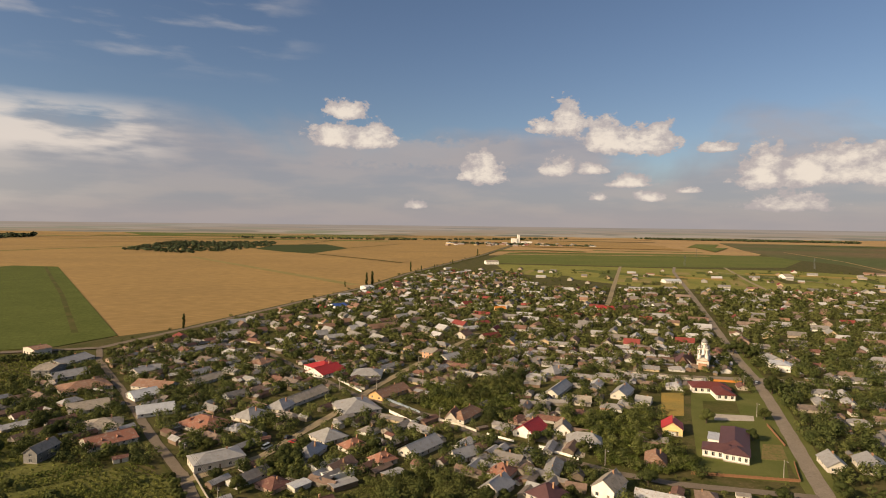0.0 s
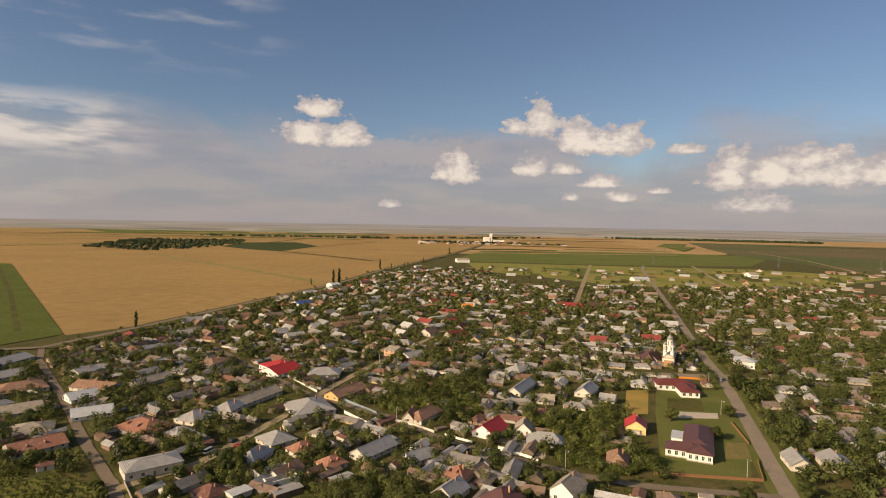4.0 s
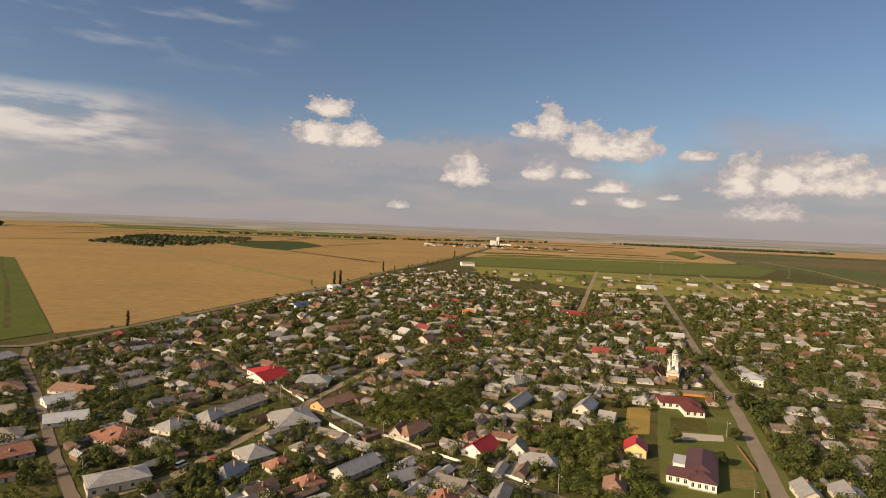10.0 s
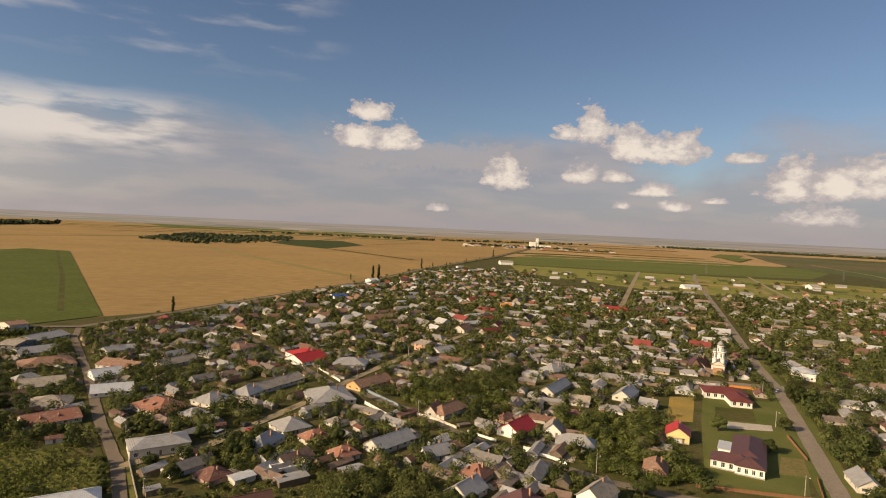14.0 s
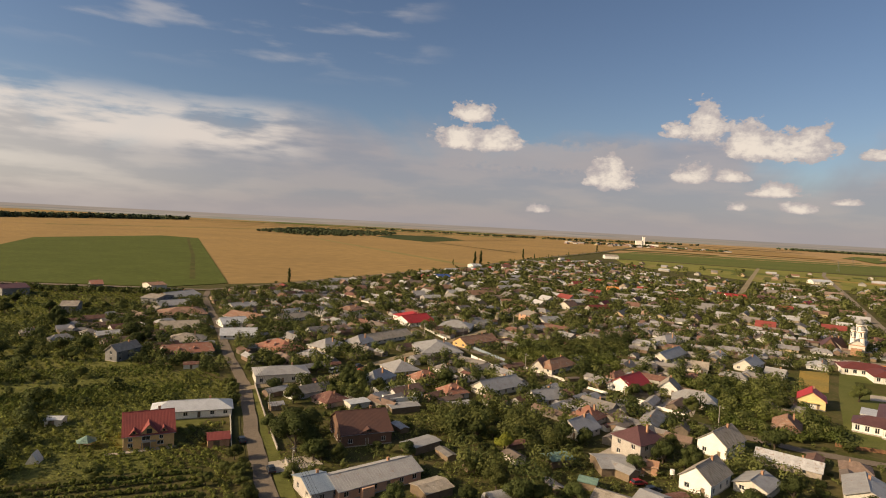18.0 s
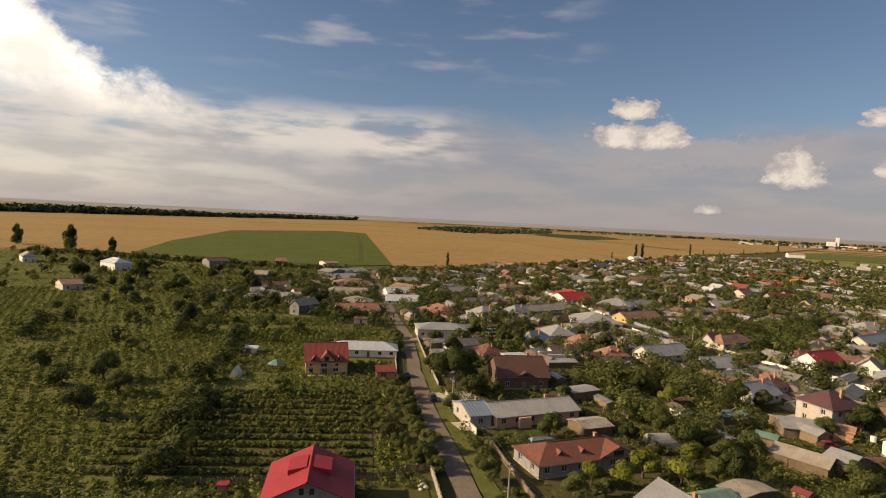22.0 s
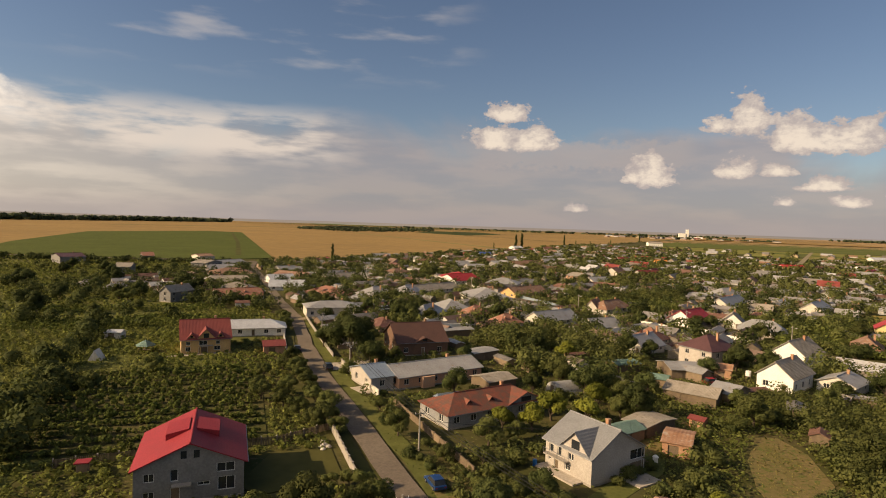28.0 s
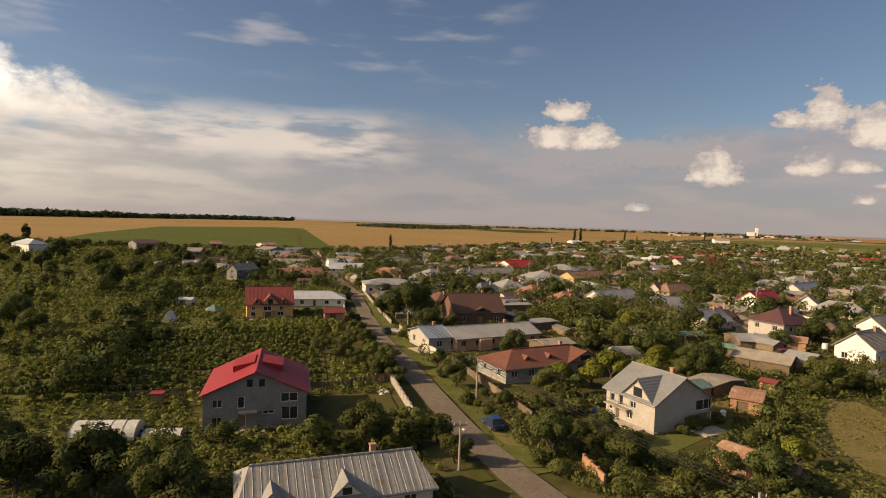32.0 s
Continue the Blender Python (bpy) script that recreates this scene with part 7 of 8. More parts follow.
# ---- school ----
def wing(root, name, cx, cy, w, d, eave, ridge, roof, wall_m, roof_m, panes=0, high=1.7):
    """One wing of a larger building, with a row of window openings in its front."""
    ops = [(0, w * (i + 0.5) / panes, 1.0, w / panes * 0.42, high) for i in range(panes)]
    V, F = wall_mesh(w, d, eave, ridge, roof, ops)
    wall = link(name, [(x + cx, y + cy, z) for x, y, z in V], F, wall_m, root)
    bm = roof_mesh(w, d, eave, ridge, roof, 0.6)
    bmesh.ops.translate(bm, verts=bm.verts, vec=(cx, cy, 0))
    part(name + "_roof", bm, roof_m, root)
    for i in range(panes):
        x = cx - w / 2 + w * (i + 0.5) / panes
        k = w / panes * 0.21
        pane = boxes("window", [(x - k, cy - d / 2 + 0.12, 1.0, x + k, cy - d / 2 + 0.18, 1.0 + high)], GLASS, root)
        boxes("window_bar", [(x - 0.05, cy - d / 2 + 0.08, 1.0, x + 0.05, cy - d / 2 + 0.118, 1.0 + high)], FRAME, pane)
        boxes("pilaster", [(x - w / panes * 0.5 - 0.15, cy - d / 2 - 0.14, 0, x - w / panes * 0.5 + 0.15, cy - d / 2 - 0.004, eave - 0.15)], WHITE, root)
    return wall


school = thing("school", 124.4, 254.6, -27, "white L-shaped school with a plum metal roof", "school")
wing(school, "rear_wing", 3.2, 3.5, 11.0, 29.0, 3.6, 5.9, "hip", WHITE, PURPLE)
wing(school, "front_wing", -2.0, -12.2, 13.5, 8.8, 3.6, 5.5, "hip", WHITE, PURPLE, 5)
wing(school, "projecting_wing", 4.2, -13.4, 9.4, 9.6, 3.8, 5.7, "hip", WHITE, PURPLE, 4)
boxes("annex", [(-7.4, -3.0, 0, -2.4, 7.0, 3.3)], WHITE, school)
boxes("annex_roof", [(-7.7, -3.3, 3.304, -2.2, 7.3, 3.5)], ZINC_NEW, school, "flat pale sheet roof")
hall = thing("school_hall", 157, 340, -10, "white school hall with a dark red-brown hipped roof", "school")
wing(hall, "main_wing", -0.5, 4.5, 21, 13, 3.5, 5.6, "hip", WHITE, HALLRED, 6)
wing(hall, "front_wing", 3.6, -6.5, 10, 17, 3.3, 5.2, "hip", WHITE, HALLRED, 3)
boxes("plinth", [(-8.9, -16.75, -0.1, -0.6, -16.62, 0.5), (-0.6, -18.35, -0.1, 9.0, -18.22, 0.5)], CONCRETE, school)


# ---- church ----
def dome(bm, x, y, z, r, h, n=12):
    """An onion-like cap with a pointed top."""
    rings = []
    for f, q in ((0.0, 0.9), (0.25, 1.08), (0.5, 0.85), (0.75, 0.4), (0.95, 0.08)):
        rings.append([bm.verts.new((x + r * q * math.cos(6.2832 * i / n), y + r * q * math.sin(6.2832 * i / n), z + h * f)) for i in range(n)])
    for a, b in zip(rings, rings[1:]):
        for i in range(n):
            bm.faces.new((a[i], a[(i + 1) % n], b[(i + 1) % n], b[i]))
    bm.faces.new(rings[-1])


church = thing("church", 181.5, 406, -28, "pale church with brown bands and several slim domed towers", "church")
V, F = wall_mesh(7.6, 20, 6.2, 8.6, "gy", [(1, 4, 2, 1.0, 3), (1, 9, 2, 1.0, 3), (1, 14, 2, 1.0, 3), (3, 4, 2, 1.0, 3), (3, 9, 2, 1.0, 3), (3, 14, 2, 1.0, 3), (0, 3.8, 0.2, 1.8, 3)])
link("nave", V, F, PLASTER, church)
part("nave_roof", roof_mesh(7.6, 20, 6.2, 8.6, "gy"), GREYROOF, church)
for z in (1.4, 5.4):
    boxes("wall_band", [(-3.86, -10.06, z, 3.86, -10.004, z + 0.5), (-3.86, -10.0, z, -3.804, 10, z + 0.5), (3.804, -10.0, z, 3.86, 10, z + 0.5)], BRICK, church, "brown painted band")
for x, y, z, r in ((-2.3, -8.2, 14.2, 1.25), (2.3, -8.2, 14.2, 1.25), (0, 1.5, 16.4, 1.9), (-2.4, 6.5, 12.4, 0.95), (2.4, 6.5, 12.4, 0.95)):
    bm = bmesh.new()
    tube(bm, (x, y, 5.8), (x, y, z), r, r, 12)
    tube(bm, (x, y, z - 0.5), (x, y, z - 0.1), r + 0.22, r + 0.22, 12)
    tower = part("tower", bm, WHITE, church)
    for k, zz in enumerate((z - 4.4, z - 0.95)):
        bm = bmesh.new()
        tube(bm, (x, y, zz), (x, y, zz + 0.35), r + 0.05, r + 0.05, 12)
        part("tower_band", bm, BRICK, tower)
    bm = bmesh.new()
    dome(bm, x, y, z, r, r * 1.9)
    tube(bm, (x, y, z + r * 1.8), (x, y, z + r * 1.8 + 1.4), 0.06, 0.05, 5)
    part("dome", bm, ZINC_DARK, church)
    for k in range(6):
        a = k * 1.047
        boxes("tower_window", [(x + r * math.cos(a) - 0.2, y + r * math.sin(a) - 0.2, z - 3.6, x + r * math.cos(a) + 0.2, y + r * math.sin(a) + 0.2, z - 1.2)], GLASS, church)
bm = bmesh.new()
tube(bm, (0, 10, 0), (0, 10, 5.6), 3.1, 3.1, 12)
part("apse", bm, PLASTER, church)
boxes("porch", [(-2.6, -12.4, 0, 2.6, -10.1, 4.0)], BRICK, church, "brown brick porch")


# ---- unfinished house ----
site = thing("unfinished_house", -44.5, 222.5, 36, "roofless white house shell with bare partition walls", "house")
for b in ((-6, -7, 0, 6, -6.7, 2.5), (-6, 6.7, 0, 6, 7, 2.5), (-6, -6.7, 0, -5.7, 6.7, 2.5), (5.7, -6.7, 0, 6, 6.7, 2.5), (-5.7, -2.4, 0, 5.7, -2.15, 2.3), (-5.7, 2.3, 0, 5.7, 2.55, 2.3), (-0.1, -6.7, 0, 0.15, -2.4, 2.3), (-0.1, -2.15, 0, 0.15, 2.3, 2.3)):
    boxes("wall", [b], WHITE, site, bevel=0.02)
boxes("floor_slab", [(-6.2, -7.2, -0.1, 6.2, 7.2, 0.12)], CONCRETE, site)


# ---- arched sheds and greenhouses ----
def arch(name, x, y, rot, w, length, h, skin, label, category, hoops=0):
    root = thing(name, x, y, rot, label, category)
    n = 12
    V = []
    for yy in (-length / 2, length / 2):
        V += [(math.cos(math.pi * i / n) * w / 2, yy, math.sin(math.pi * i / n) * h) for i in range(n + 1)]
    F = [(i, i + 1, i + n + 2, i + n + 1) for i in range(n)]
    F += [tuple(range(n + 1)), tuple(range(2 * n + 1, n, -1))]
    link("cover", V, F, skin, root)
    for k in range(hoops):
        yy = -length / 2 + length * k / (hoops - 1)
        bm = bmesh.new()
        p = [(math.cos(math.pi * i / n) * (w / 2 + 0.03), yy, math.sin(math.pi * i / n) * (h + 0.03)) for i in range(n + 1)]
        for a, b in zip(p, p[1:]):
            tube(bm, a, b, 0.03, 0.03, 4)
        part("hoop", bm, METAL, root)
    boxes("end_door", [(-0.6, -length / 2 - 0.05, 0.05, 0.6, -length / 2 - 0.004, min(1.9, h - 0.2))], WOOD, root)
    return root


arch("arched_shed", 0.2, 156.5, -52, 5.0, 8.5, 2.6, ZINC, "arched shed of grey sheet metal", "shed")
arch("greenhouse", -57, 78.8, -62, 4.0, 7.5, 1.8, FILM, "plastic film tunnel greenhouse", "greenhouse", 6)
arch("greenhouse", -50.8, 81.5, -62, 2.6, 4.5, 0.9, FILM, "low plastic film tunnel", "greenhouse", 4)

gazebo = thing("gazebo", -107.2, 152.6, 20, "small wooden gazebo with a green pointed roof", "gazebo")
for k in range(6):
    bm = bmesh.new()
    a = k * 1.0472
    tube(bm, (1.9 * math.cos(a), 1.9 * math.sin(a), 0), (1.9 * math.cos(a), 1.9 * math.sin(a), 1.9), 0.08, 0.08, 6)
    part("post", bm, WOOD, gazebo)
bm = bmesh.new()
tube(bm, (0, 0, 1.85), (0, 0, 3.2), 2.6, 0.1, 6)
part("roof", bm, GREENROOF, gazebo)
boxes("bench", [(-1.2, 1.0, 0.35, 1.2, 1.4, 0.45), (-1.1, 1.05, 0, -1.0, 1.35, 0.35), (1.0, 1.05, 0, 1.1, 1.35, 0.35)], WOOD, gazebo)


# ---- cars ----
def car(x, y, rot, paint, label, van=False):
    root = thing("van" if van else "car", x, y, rot, label, "van" if van else "car", "parked cars", z=0.25)
    L2, W2, H, belt = (2.5, 0.95, 2.0, 1.1) if van else (2.1, 0.85, 1.45, 0.85)
    prof = [(-L2, 0.35), (-L2, belt - 0.1), (-L2 + 0.15, belt), (L2 - (0.3 if van else 1.1), belt), (L2 - 0.05, belt - 0.18), (L2, 0.35)]
    V = [(px, s * W2 * (1 if z < belt - 0.05 else 0.96), z) for s in (-1, 1) for px, z in prof]
    n = len(prof)
    F = [tuple(range(n)), tuple(range(2 * n - 1, n - 1, -1))] + [(i, i + n, (i + 1) % n + n, (i + 1) % n) for i in range(n)]
    body = link("body", V, F, paint, root)
    c0, c1, r0, r1 = (-L2 + 0.1, L2 - 0.35, -L2 + 0.2, L2 - 1.0) if van else (-L2 + 0.2, L2 - 1.15, -L2 + 0.65, L2 - 1.9)
    V = [(a, s * w, z) for s in (-1, 1) for a, w, z in ((c0, W2 * 0.95, belt + 0.004), (c1, W2 * 0.95, belt + 0.004), (r1, W2 * 0.8, H), (r0, W2 * 0.8, H))]
    link("cabin_glass", V, [(3, 2, 1, 0), (4, 5, 6, 7), (0, 1, 5, 4), (1, 2, 6, 5), (2, 3, 7, 6), (3, 0, 4, 7)], GLASS, root, "dark glass cabin")
    boxes("car_roof", [(r0 - 0.03, -W2 * 0.81, H - 0.05, r1 + 0.03, W2 * 0.81, H + 0.05)], paint, root, bevel=0.03)
    for s in (-1, 1):
        for px in (-L2 + 0.75, L2 - 0.75):
            bm = bmesh.new()
            tube(bm, (px, s * (W2 - 0.18), 0.32), (px, s * (W2 + 0.02), 0.32), 0.32, 0.32, 14)
            tyre = part("wheel", bm, RUBBER, root)
            bm = bmesh.new()
            tube(bm, (px, s * (W2 - 0.1), 0.32), (px, s * (W2 + 0.035), 0.32), 0.19, 0.19, 10)
            part("rim", bm, METAL, tyre)
        boxes("headlight", [(L2 - 0.03, s * W2 * 0.7 - 0.14, belt - 0.32, L2 + 0.02, s * W2 * 0.7 + 0.14, belt - 0.2)], FRAME, root)
        boxes("tail_light", [(-L2 - 0.02, s * W2 * 0.75 - 0.12, belt - 0.3, -L2 + 0.02, s * W2 * 0.75 + 0.12, belt - 0.15)], CARRED, root)
    return root


car(-14.5, 102.3, 128, CARBLUE, "blue estate car parked on the village street")
car(-56.2, 154.3, 128, CARDARK, "dark car parked by a wall")
car(-72.6, 168.8, 128, CARDARK, "dark blue car at the roadside")
car(-77.2, 246.5, 66, CARWHITE, "white van on the side street", True)
car(-71.2, 258.5, 66, CARDARK, "dark car on the side street")
car(-60.2, 228.4, 36, CARWHITE, "white car in a yard")
car(194.5, 361, 65, CARWHITE, "white car on the crossing")
car(32.2, 175.5, 30, CARRED, "red car in a yard")
car(35.2, 172.4, 30, CARDARK, "dark car in a yard")
car(-67.5, 253, 160, CARRED, "red car beside the lane")


# ---- poles and wires ----
def utility_pole(x, y, h, rot):
    root = thing("utility_pole", x, y, rot, "grey concrete utility pole with a street light", "pole", "poles along the streets")
    bm = bmesh.new()
    tube(bm, (0, 0, -0.2), (0, 0, h), 0.17, 0.10, 8)
    part("pole", bm, CONCRETE, root)
    boxes("crossarm", [(-0.8, -0.05, h - 0.55, 0.8, 0.05, h - 0.43)], METAL, root)
    for k in (-0.7, 0.0, 0.7):
        bm = bmesh.new()
        tube(bm, (k, 0, h - 0.43), (k, 0, h - 0.2), 0.05, 0.04, 6)
        part("insulator", bm, FRAME, root)
    bm = bmesh.new()
    tube(bm, (0, 0, h - 0.9), (0, -0.9, h - 0.6), 0.03, 0.03, 5)
    arm = part("lamp_arm", bm, METAL, root)
    boxes("lamp_head", [(-0.12, -1.35, h - 0.68, 0.12, -0.85, h - 0.55)], FRAME, root)
    return root


def wires(a, b, h, offsets=(-0.7, 0.0, 0.7), sag=0.5):
    A, B = Vector((*a, h)), Vector((*b, h))
    side = Vector((-(B - A).y, (B - A).x, 0)).normalized()
    for o in offsets:
        pts = [A.lerp(B, i / 10) + side * o - Vector((0, 0, sag * 4 * (i / 10) * (1 - i / 10))) for i in range(11)]
        V = [p + side * (0.04 * math.cos(a)) + Vector((0, 0, 0.04 * math.sin(a))) for p in pts for a in (0.0, 2.094, 4.189)]
        F = [(3 * i + j, 3 * i + (j + 1) % 3, 3 * i + 3 + (j + 1) % 3, 3 * i + 3 + j) for i in range(10) for j in range(3)]
        tagged(link("overhead_cable", V, F, RUBBER), "thin black overhead cable between poles", "cable", "overhead cables")


LINE = [(14.3, 79.9), (-20.5, 113.9), (-51.3, 155.8), (-78.6, 195.2), (-108, 236), (-140, 280)]
for (x, y) in LINE:
    utility_pole(x, y, 6.4, 38)
for a, b in zip(LINE, LINE[1:]):
    wires(a, b, 6.2)
wires((-20.5, 113.9), (1.5, 117.3), 5.0, (0.0,), 0.3)
utility_pole(-14.2, 87.6, 5.6, 38)
for x, y in ((-62, 338), (-3, 283), (36, 252), (64, 231), (131, 222), (160, 296), (182, 352), (204, 415), (-40, 336), (-18, 396)):
    utility_pole(x, y, 7.5, 60)


def pylon(x, y, h):
    root = thing("pylon", x, y, 20, "slender steel power pylon in the fields", "pylon", "far pylons")
    bm = bmesh.new()
    for s, t in ((-1, -1), (1, -1), (1, 1), (-1, 1)):
        tube(bm, (s * 2.0, t * 2.0, 0), (s * 0.3, t * 0.3, h), 0.16, 0.1, 5)
    part("mast", bm, METAL, root)
    boxes("crossarm", [(-4, -0.2, h * 0.8, 4, 0.2, h * 0.8 + 0.4), (-3, -0.2, h * 0.92, 3, 0.2, h * 0.92 + 0.4)], METAL, root)


for x, y in ((610, 1480), (900, 1420), (1130, 1380), (820, 1900)):
    pylon(x, y, 26)


# ---- walls and fences ----
def garden_wall(pts, h, material, label, step=2.5, name="garden_wall", thick=0.22, posts=True):
    root = thing(name, pts[0][0], pts[0][1], 0, label, "wall" if "wall" in name else "fence", "garden walls")
    o = Vector(pts[0])
    for a, b in zip(pts, pts[1:]):
        a, b = Vector(a) - o, Vector(b) - o
        n = max(1, round((b - a).length / step))
        ang = math.degrees(math.atan2((b - a).y, (b - a).x))
        for i in range(n):
            p = a.lerp(b, (i + 0.5) / n)
            half = (b - a).length / n / 2
            q = boxes("panel", [(-half + 0.16, -thick / 2, -0.1, half - 0.16, thick / 2, h * RNG.uniform(0.94, 1.0))], material, root)
            q.matrix_parent_inverse, q.matrix_basis = Matrix(), pose(p.x, p.y, 0, 0, 0, ang)
            if posts:
                p = a.lerp(b, i / n)
                q = boxes("post", [(-0.16, -thick * 0.7, -0.1, 0.16, thick * 0.7, h + 0.12)], material, root)
                q.matrix_parent_inverse, q.matrix_basis = Matrix(), pose(p.x, p.y, 0, 0, 0, ang)
    return root


garden_wall([(-97, 219), (-74.5, 185.9), (-60.6, 166.3)], 1.1, CONCRETE, "low concrete garden wall along the street")
garden_wall([(-55.1, 159.7), (-46.4, 148.7)], 1.5, CONCRETE, "low concrete garden wall by a driveway")
garden_wall([(-41.5, 142.7), (-36.6, 137.8)], 1.6, PLASTER, "pale yard wall beside a gate")
garden_wall([(-32.3, 135), (-10.2, 107.9)], 1.2, WOOD, "weathered board fence along the verge")
garden_wall([(-38.8, 119.7), (-25.6, 101.2)], 1.4, CONCRETE, "stained concrete wall round a lawn")
garden_wall([(-94.3, 198), (-73.7, 165.5)], 1.2, PLASTER, "pale wall in front of a yard")
garden_wall([(-29, 296.9), (-14.7, 278.5)], 1.5, WHITE, "long white rendered wall by the lane", 4.0)
garden_wall([(-94.9, 391.1), (-69.2, 362.3), (-48.2, 332.3)], 1.2, WHITE, "white panel fence on the lane corner")
garden_wall([(19.1, 266.2), (30.5, 257.4)], 1.0, WHITE, "white garden wall along the lane")
garden_wall([(-6.2, 286.8), (6.1, 277.7), (14.4, 269.6)], 1.3, PLASTER, "pale garden wall along the lane")
garden_wall([(40.4, 249.3), (43.9, 248)], 1.9, WHITE, "white gate wall")
garden_wall([(43.8, 246.3), (48.9, 244), (55.1, 238.1)], 1.1, WHITE, "white and yellow garden wall")
garden_wall([(-38.6, 325.2), (-13.1, 295.6)], 1.4, BLUEROOF, "pale blue sheet metal fence", 3.0, "metal_fence", 0.08)
garden_wall([(96.6, 225.3), (135.6, 219), (144.3, 237.7)], 1.2, BROWNFENCE, "brown panel fence round the school lawn", 2.0, "school_fence", 0.12)
garden_wall([(151, 255.5), (158.5, 283.9)], 1.2, BROWNFENCE, "brown panel fence beside the main road", 2.0, "school_fence", 0.12)
garden_wall([(112, 388), (150, 370), (168, 366)], 1.5, PLASTER, "pale wall at the crossing", 3.0)
garden_wall([(170, 366), (186, 362)], 1.4, ORANGEROOF, "orange market fence at the crossing", 3.0, "metal_fence", 0.1)
garden_wall([(-1.4, 94.4), (1.4, 89.9)], 1.5, BRICK, "old brick garden wall", 2.0)
garden_wall([(7.8, 131.1), (14.2, 118.2)], 1.3, WOOD, "weathered board fence beside a path", 2.0, "board_fence", 0.08)


def paling(pts, h, label):
    """A fence with posts and single boards."""
    root = thing("board_fence", pts[0][0], pts[0][1], 0, label, "fence", "garden walls")
    o = Vector(pts[0])
    bm = box(bmesh.new(), -0.09, -0.015, 0.05, 0.09, 0.015, h, 0.006)
    board = None
    for a, b in zip(pts, pts[1:]):
        a, b = Vector(a) - o, Vector(b) - o
        ang = math.degrees(math.atan2((b - a).y, (b - a).x))
        n = int((b - a).length / 0.24)
        for i in range(n):
            p = a.lerp(b, (i + 0.5) / n)
            if board is None:
                q = board = part("board", bm, WOOD, root)
            else:
                q = new("board", board.data)
                q.parent = root
            q.matrix_basis = pose(p.x, p.y, RNG.uniform(-0.03, 0.03), 0, 0, ang + RNG.uniform(-2, 2))
        m = max(1, int((b - a).length / 2.4))
        for i in range(m + 1):
            p = a.lerp(b, i / m)
            q = boxes("post", [(-0.09, 0.02, -0.1, 0.09, 0.2, h + 0.15)], CONCRETE, root)
            q.matrix_basis = pose(p.x, p.y, 0, 0, 0, ang)
    return root


paling([(-48.4, 104.6), (-42.5, 108.8), (-37.6, 117.3)], 1.3, "dark board fence with concrete posts behind a lawn")
paling([(-66.3, 90.2), (-58.1, 97.1)], 1.3, "dark board fence beside the grey house")

# ---- yard things ----
# meadow green, darker than the other lawns, stands in for the house's shade
flat("lawn", [(-39.7, 93.7), (-34.9, 92.7), (-27.9, 101.7), (-35.5, 112.5), (-41.4, 106.1)], 0.14, MEADOW, "lawn beside the grey house, its shade put into a darker green", "lawn")
flat("path", [(3.1, 101.3), (6.3, 100.2), (16.3, 118.2), (17.4, 128.8), (14.2, 128.9), (11, 117.2)], 0.05, LAWN, "grassy path through the garden", "path")
flat("yard", [(20.7, 189.4), (34.3, 181.7), (36.1, 194.1), (28.7, 202.4)], 0.06, PAVED, "dusty yard in front of a house", "yard")
flat("yard", [(13.2, 122.5), (25.9, 139.3), (19.5, 154.4), (8.9, 137.5)], 0.055, EARTH, "earth yard among sheds", "yard")
flat("yard", [(46, 246), (58, 240), (62, 254), (52, 262)], 0.06, PAVED, "paved yard behind a white wall", "yard")
bm = bmesh.new()
tube(bm, (0, 0, 0), (0, 0, 0.95), 0.33, 0.33, 12)
barrel = part("barrel", bm, PLASTICBLUE)
barrel.matrix_world = pose(-2.4, 114.4, 0)
tagged(barrel, "blue plastic water barrel by the terrace", "barrel")
bm = bmesh.new()
tube(bm, (0, 0, 0), (0, 0, 0.5), 0.45, 0.4, 10)
tube(bm, (0, 0, 0.5), (0.05, 0, 1.5), 0.34, 0.26, 10)
tube(bm, (0.05, 0, 1.5), (0.0, 0, 2.3), 0.27, 0.16, 10)
tube(bm, (0.0, 0, 2.3), (0.0, 0, 2.7), 0.15, 0.08, 10)
statue = part("statue", bm, WHITE)
statue.matrix_world = pose(12.1, 119.1, 0)
tagged(statue, "tall white plaster garden statue on a base", "statue")
bm = bmesh.new()
tube(bm, (0, 0, 0), (0, 0, 0.9), 0.38, 0.42, 10)
tube(bm, (0, 0, 0.9), (0, 0, 1.15), 0.5, 0.2, 10)
well = part("well", bm, WHITE)
well.matrix_world = pose(15.3, 122, 0)
tagged(well, "small white well with a cap", "well")
for k, (x, y, s) in enumerate(((-35.9, 111.6, 0.52), (-35.0, 110.6, 0.58), (-35.4, 109.8, 0.40), (-34.2, 110.2, 0.46), (-34.5, 109.0, 0.42), (-36.4, 112.6, 0.44))):
    bm = bmesh.new()
    bmesh.ops.create_icosphere(bm, subdivisions=2, radius=s)
    for v in bm.verts:
        v.co += v.co * 0.35 * noise.noise(v.co * 1.4 + Vector((k, 0, 0)))
        v.co.z = max(-s * 0.35, v.co.z * 0.75)
    sack = part("sack", bm, PLASTER if k % 2 == 0 else SAND, smooth=True)
    sack.matrix_world = pose(x, y, s * 0.35)
    tagged(sack, "bulging pale sack heaped by the wall", "sack", "heap of sacks")
pile = thing("lumber_pile", 19.8, 101.8, -25, "heap of old boards and sheets in the weeds", "pile")
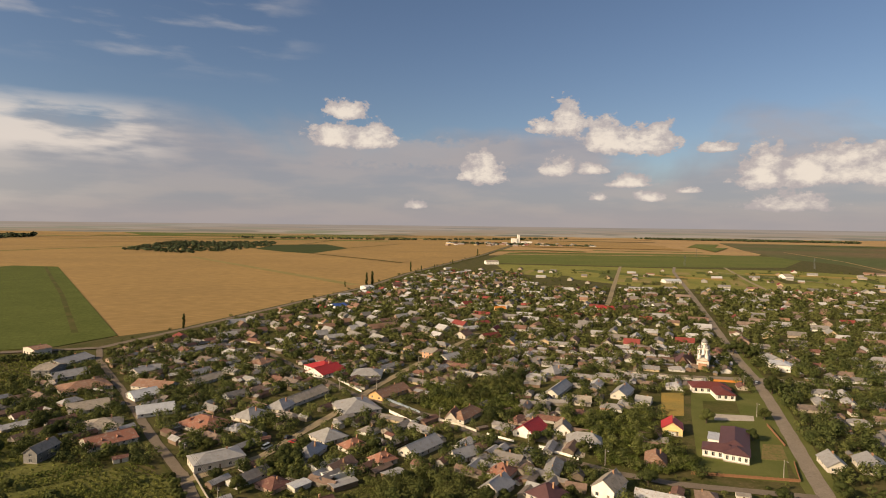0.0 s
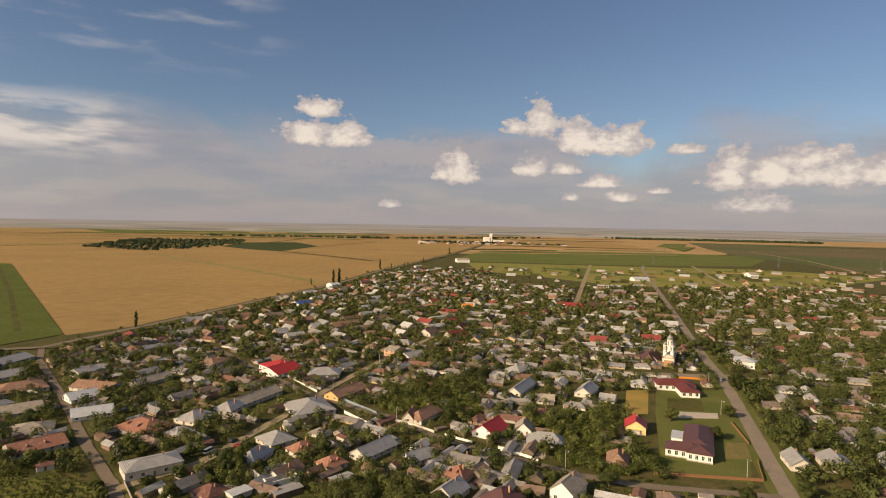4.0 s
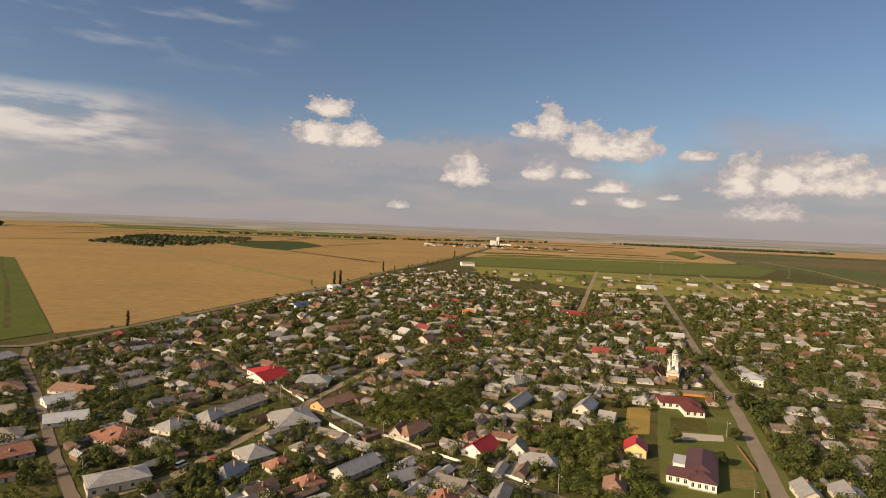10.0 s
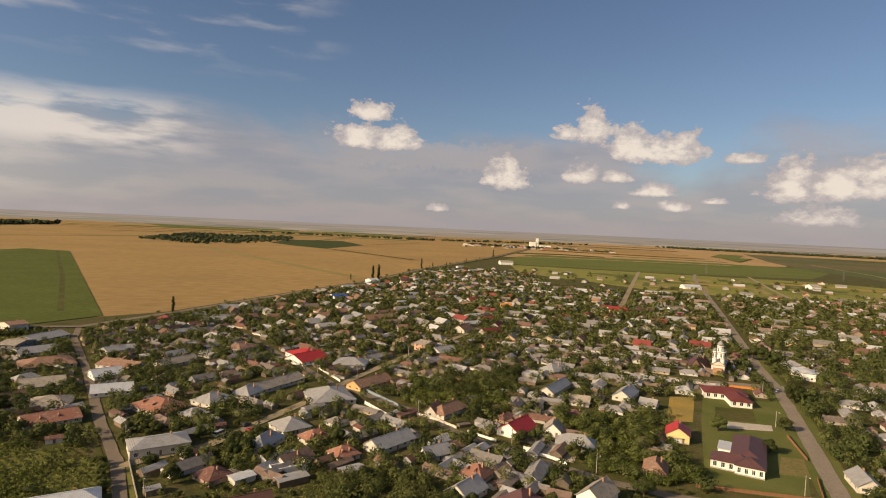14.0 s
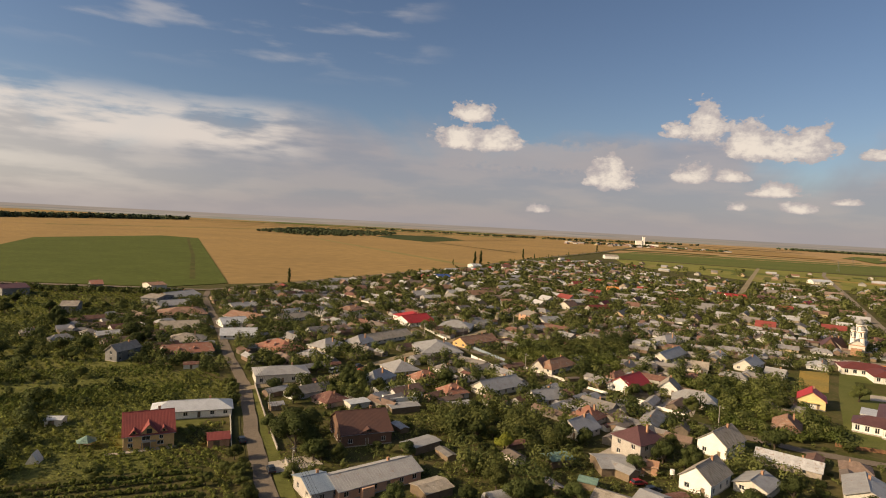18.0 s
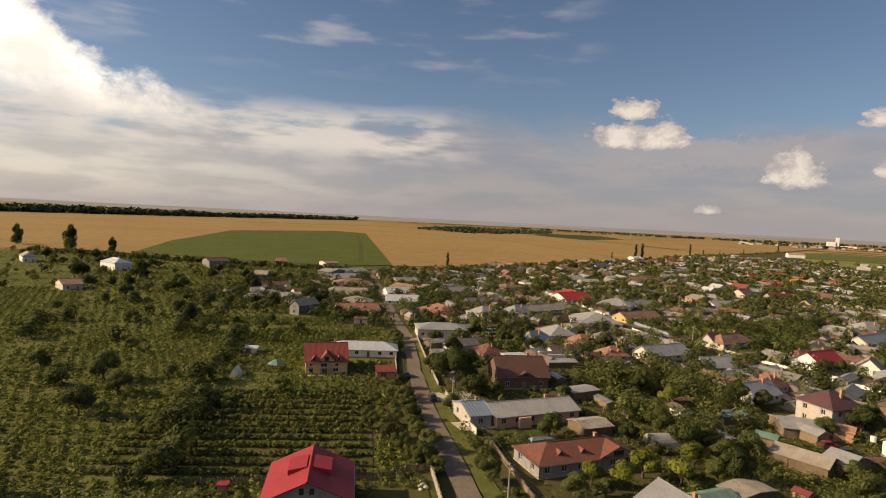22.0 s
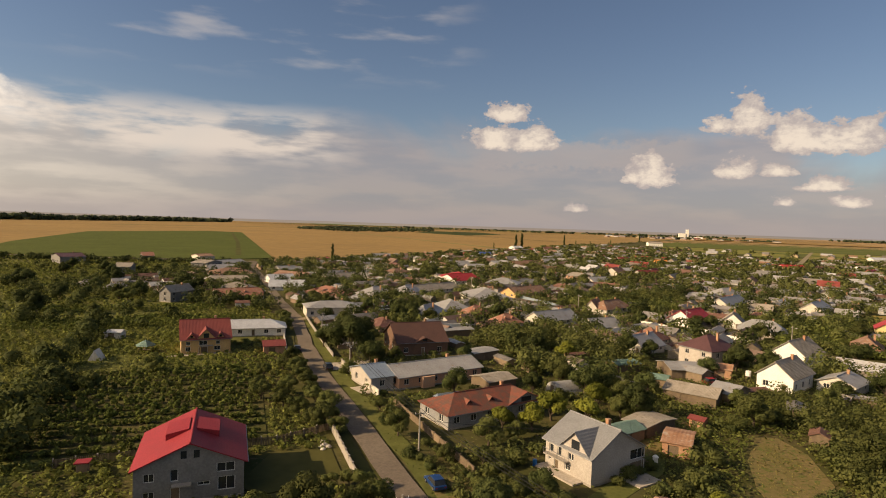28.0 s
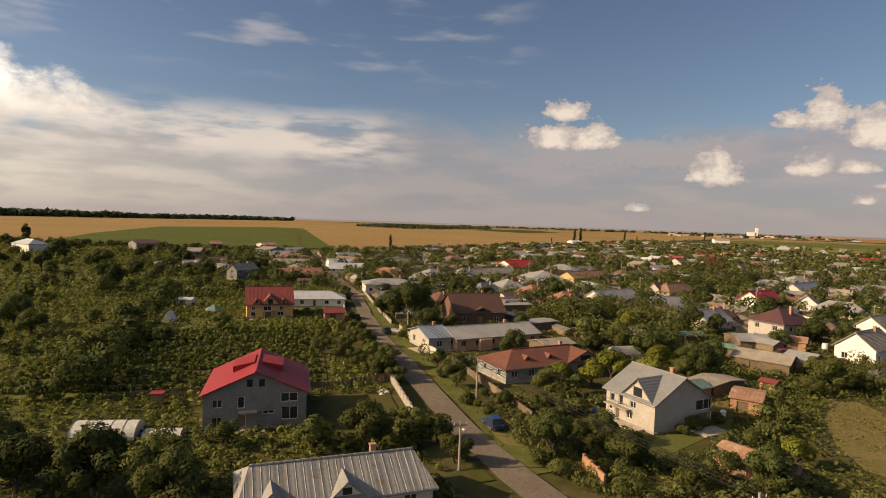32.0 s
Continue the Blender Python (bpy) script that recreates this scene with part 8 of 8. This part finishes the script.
for k in range(14):
    q = boxes("board", [(-2.4, -0.16, 0, 2.4, 0.16, 0.05)], WOOD, pile)
    q.matrix_basis = pose(RNG.uniform(-0.5, 0.5), RNG.uniform(-0.9, 0.9), 0.05 + 0.07 * k, RNG.uniform(-6, 6), RNG.uniform(-4, 4), RNG.uniform(-16, 16))
tank = thing("water_tank", 41.1, 181.6, 0, "white plastic water tank on a stand", "tank")
bm = bmesh.new()
tube(bm, (0, 0, 1.6), (0, 0, 2.8), 0.6, 0.6, 12)
part("vessel", bm, WHITE, tank)
for sx in (-0.45, 0.45):
    for sy in (-0.45, 0.45):
        boxes("leg", [(sx - 0.06, sy - 0.06, 0, sx + 0.06, sy + 0.06, 1.6)], WOOD, tank)
tarp = thing("tarpaulin", -23.7, 144, 48, "pale blue tarpaulin over garden beds", "tarpaulin")
link("cover", [(-3.2, -0.8, 0.3), (3.2, -0.7, 0.35), (3.2, 0.9, 0.3), (-3.2, 0.8, 0.28), (-2.6, 0, 0.85), (2.6, 0.1, 0.75)], [(0, 1, 5, 4), (2, 3, 4, 5), (1, 2, 5), (3, 0, 4)], BLUEROOF, tarp)
link("skirt", [(-3.2, -0.8, 0), (3.2, -0.7, 0), (3.2, 0.9, 0), (-3.2, 0.8, 0), (-3.2, -0.8, 0.3), (3.2, -0.7, 0.35), (3.2, 0.9, 0.3), (-3.2, 0.8, 0.28)], [(0, 1, 5, 4), (1, 2, 6, 5), (2, 3, 7, 6), (3, 0, 4, 7)], BLUEROOF, tarp)

bm = bmesh.new()
box(bm, -0.7, -0.6, 0, 0.7, 0.6, 1.5, 0.02)
hive = thing("garden_box", -61.5, 90.6, 32, "small garden hut with a red lid", "hut")
part("hut_body", bm, WOOD, hive)
boxes("lid", [(-0.95, -0.85, 1.5, 0.95, 0.85, 1.68)], REDMETAL, hive, bevel=0.02)
tent = thing("lean_to", -111.5, 141.5, 25, "small pale garden tent with a pointed front", "tent")
link("cover", [(-1.5, -1.6, 0), (1.5, -1.6, 0), (1.5, 1.6, 0), (-1.5, 1.6, 0), (0, -1.6, 2.6), (0, 1.6, 2.6)], [(0, 1, 4), (2, 3, 5), (1, 2, 5, 4), (3, 0, 4, 5)], FILM, tent)

# the grain store far down the field road
silo = thing("grain_store", 393, 3200, 0, "tall white grain store by the next village", "silo")
boxes("block", [(-22, -14, 0, 10, 14, 26), (12, -10, 0, 24, 10, 46)], WHITE, silo)
boxes("hall", [(30, -12, 0, 90, 12, 10)], WHITE, silo)
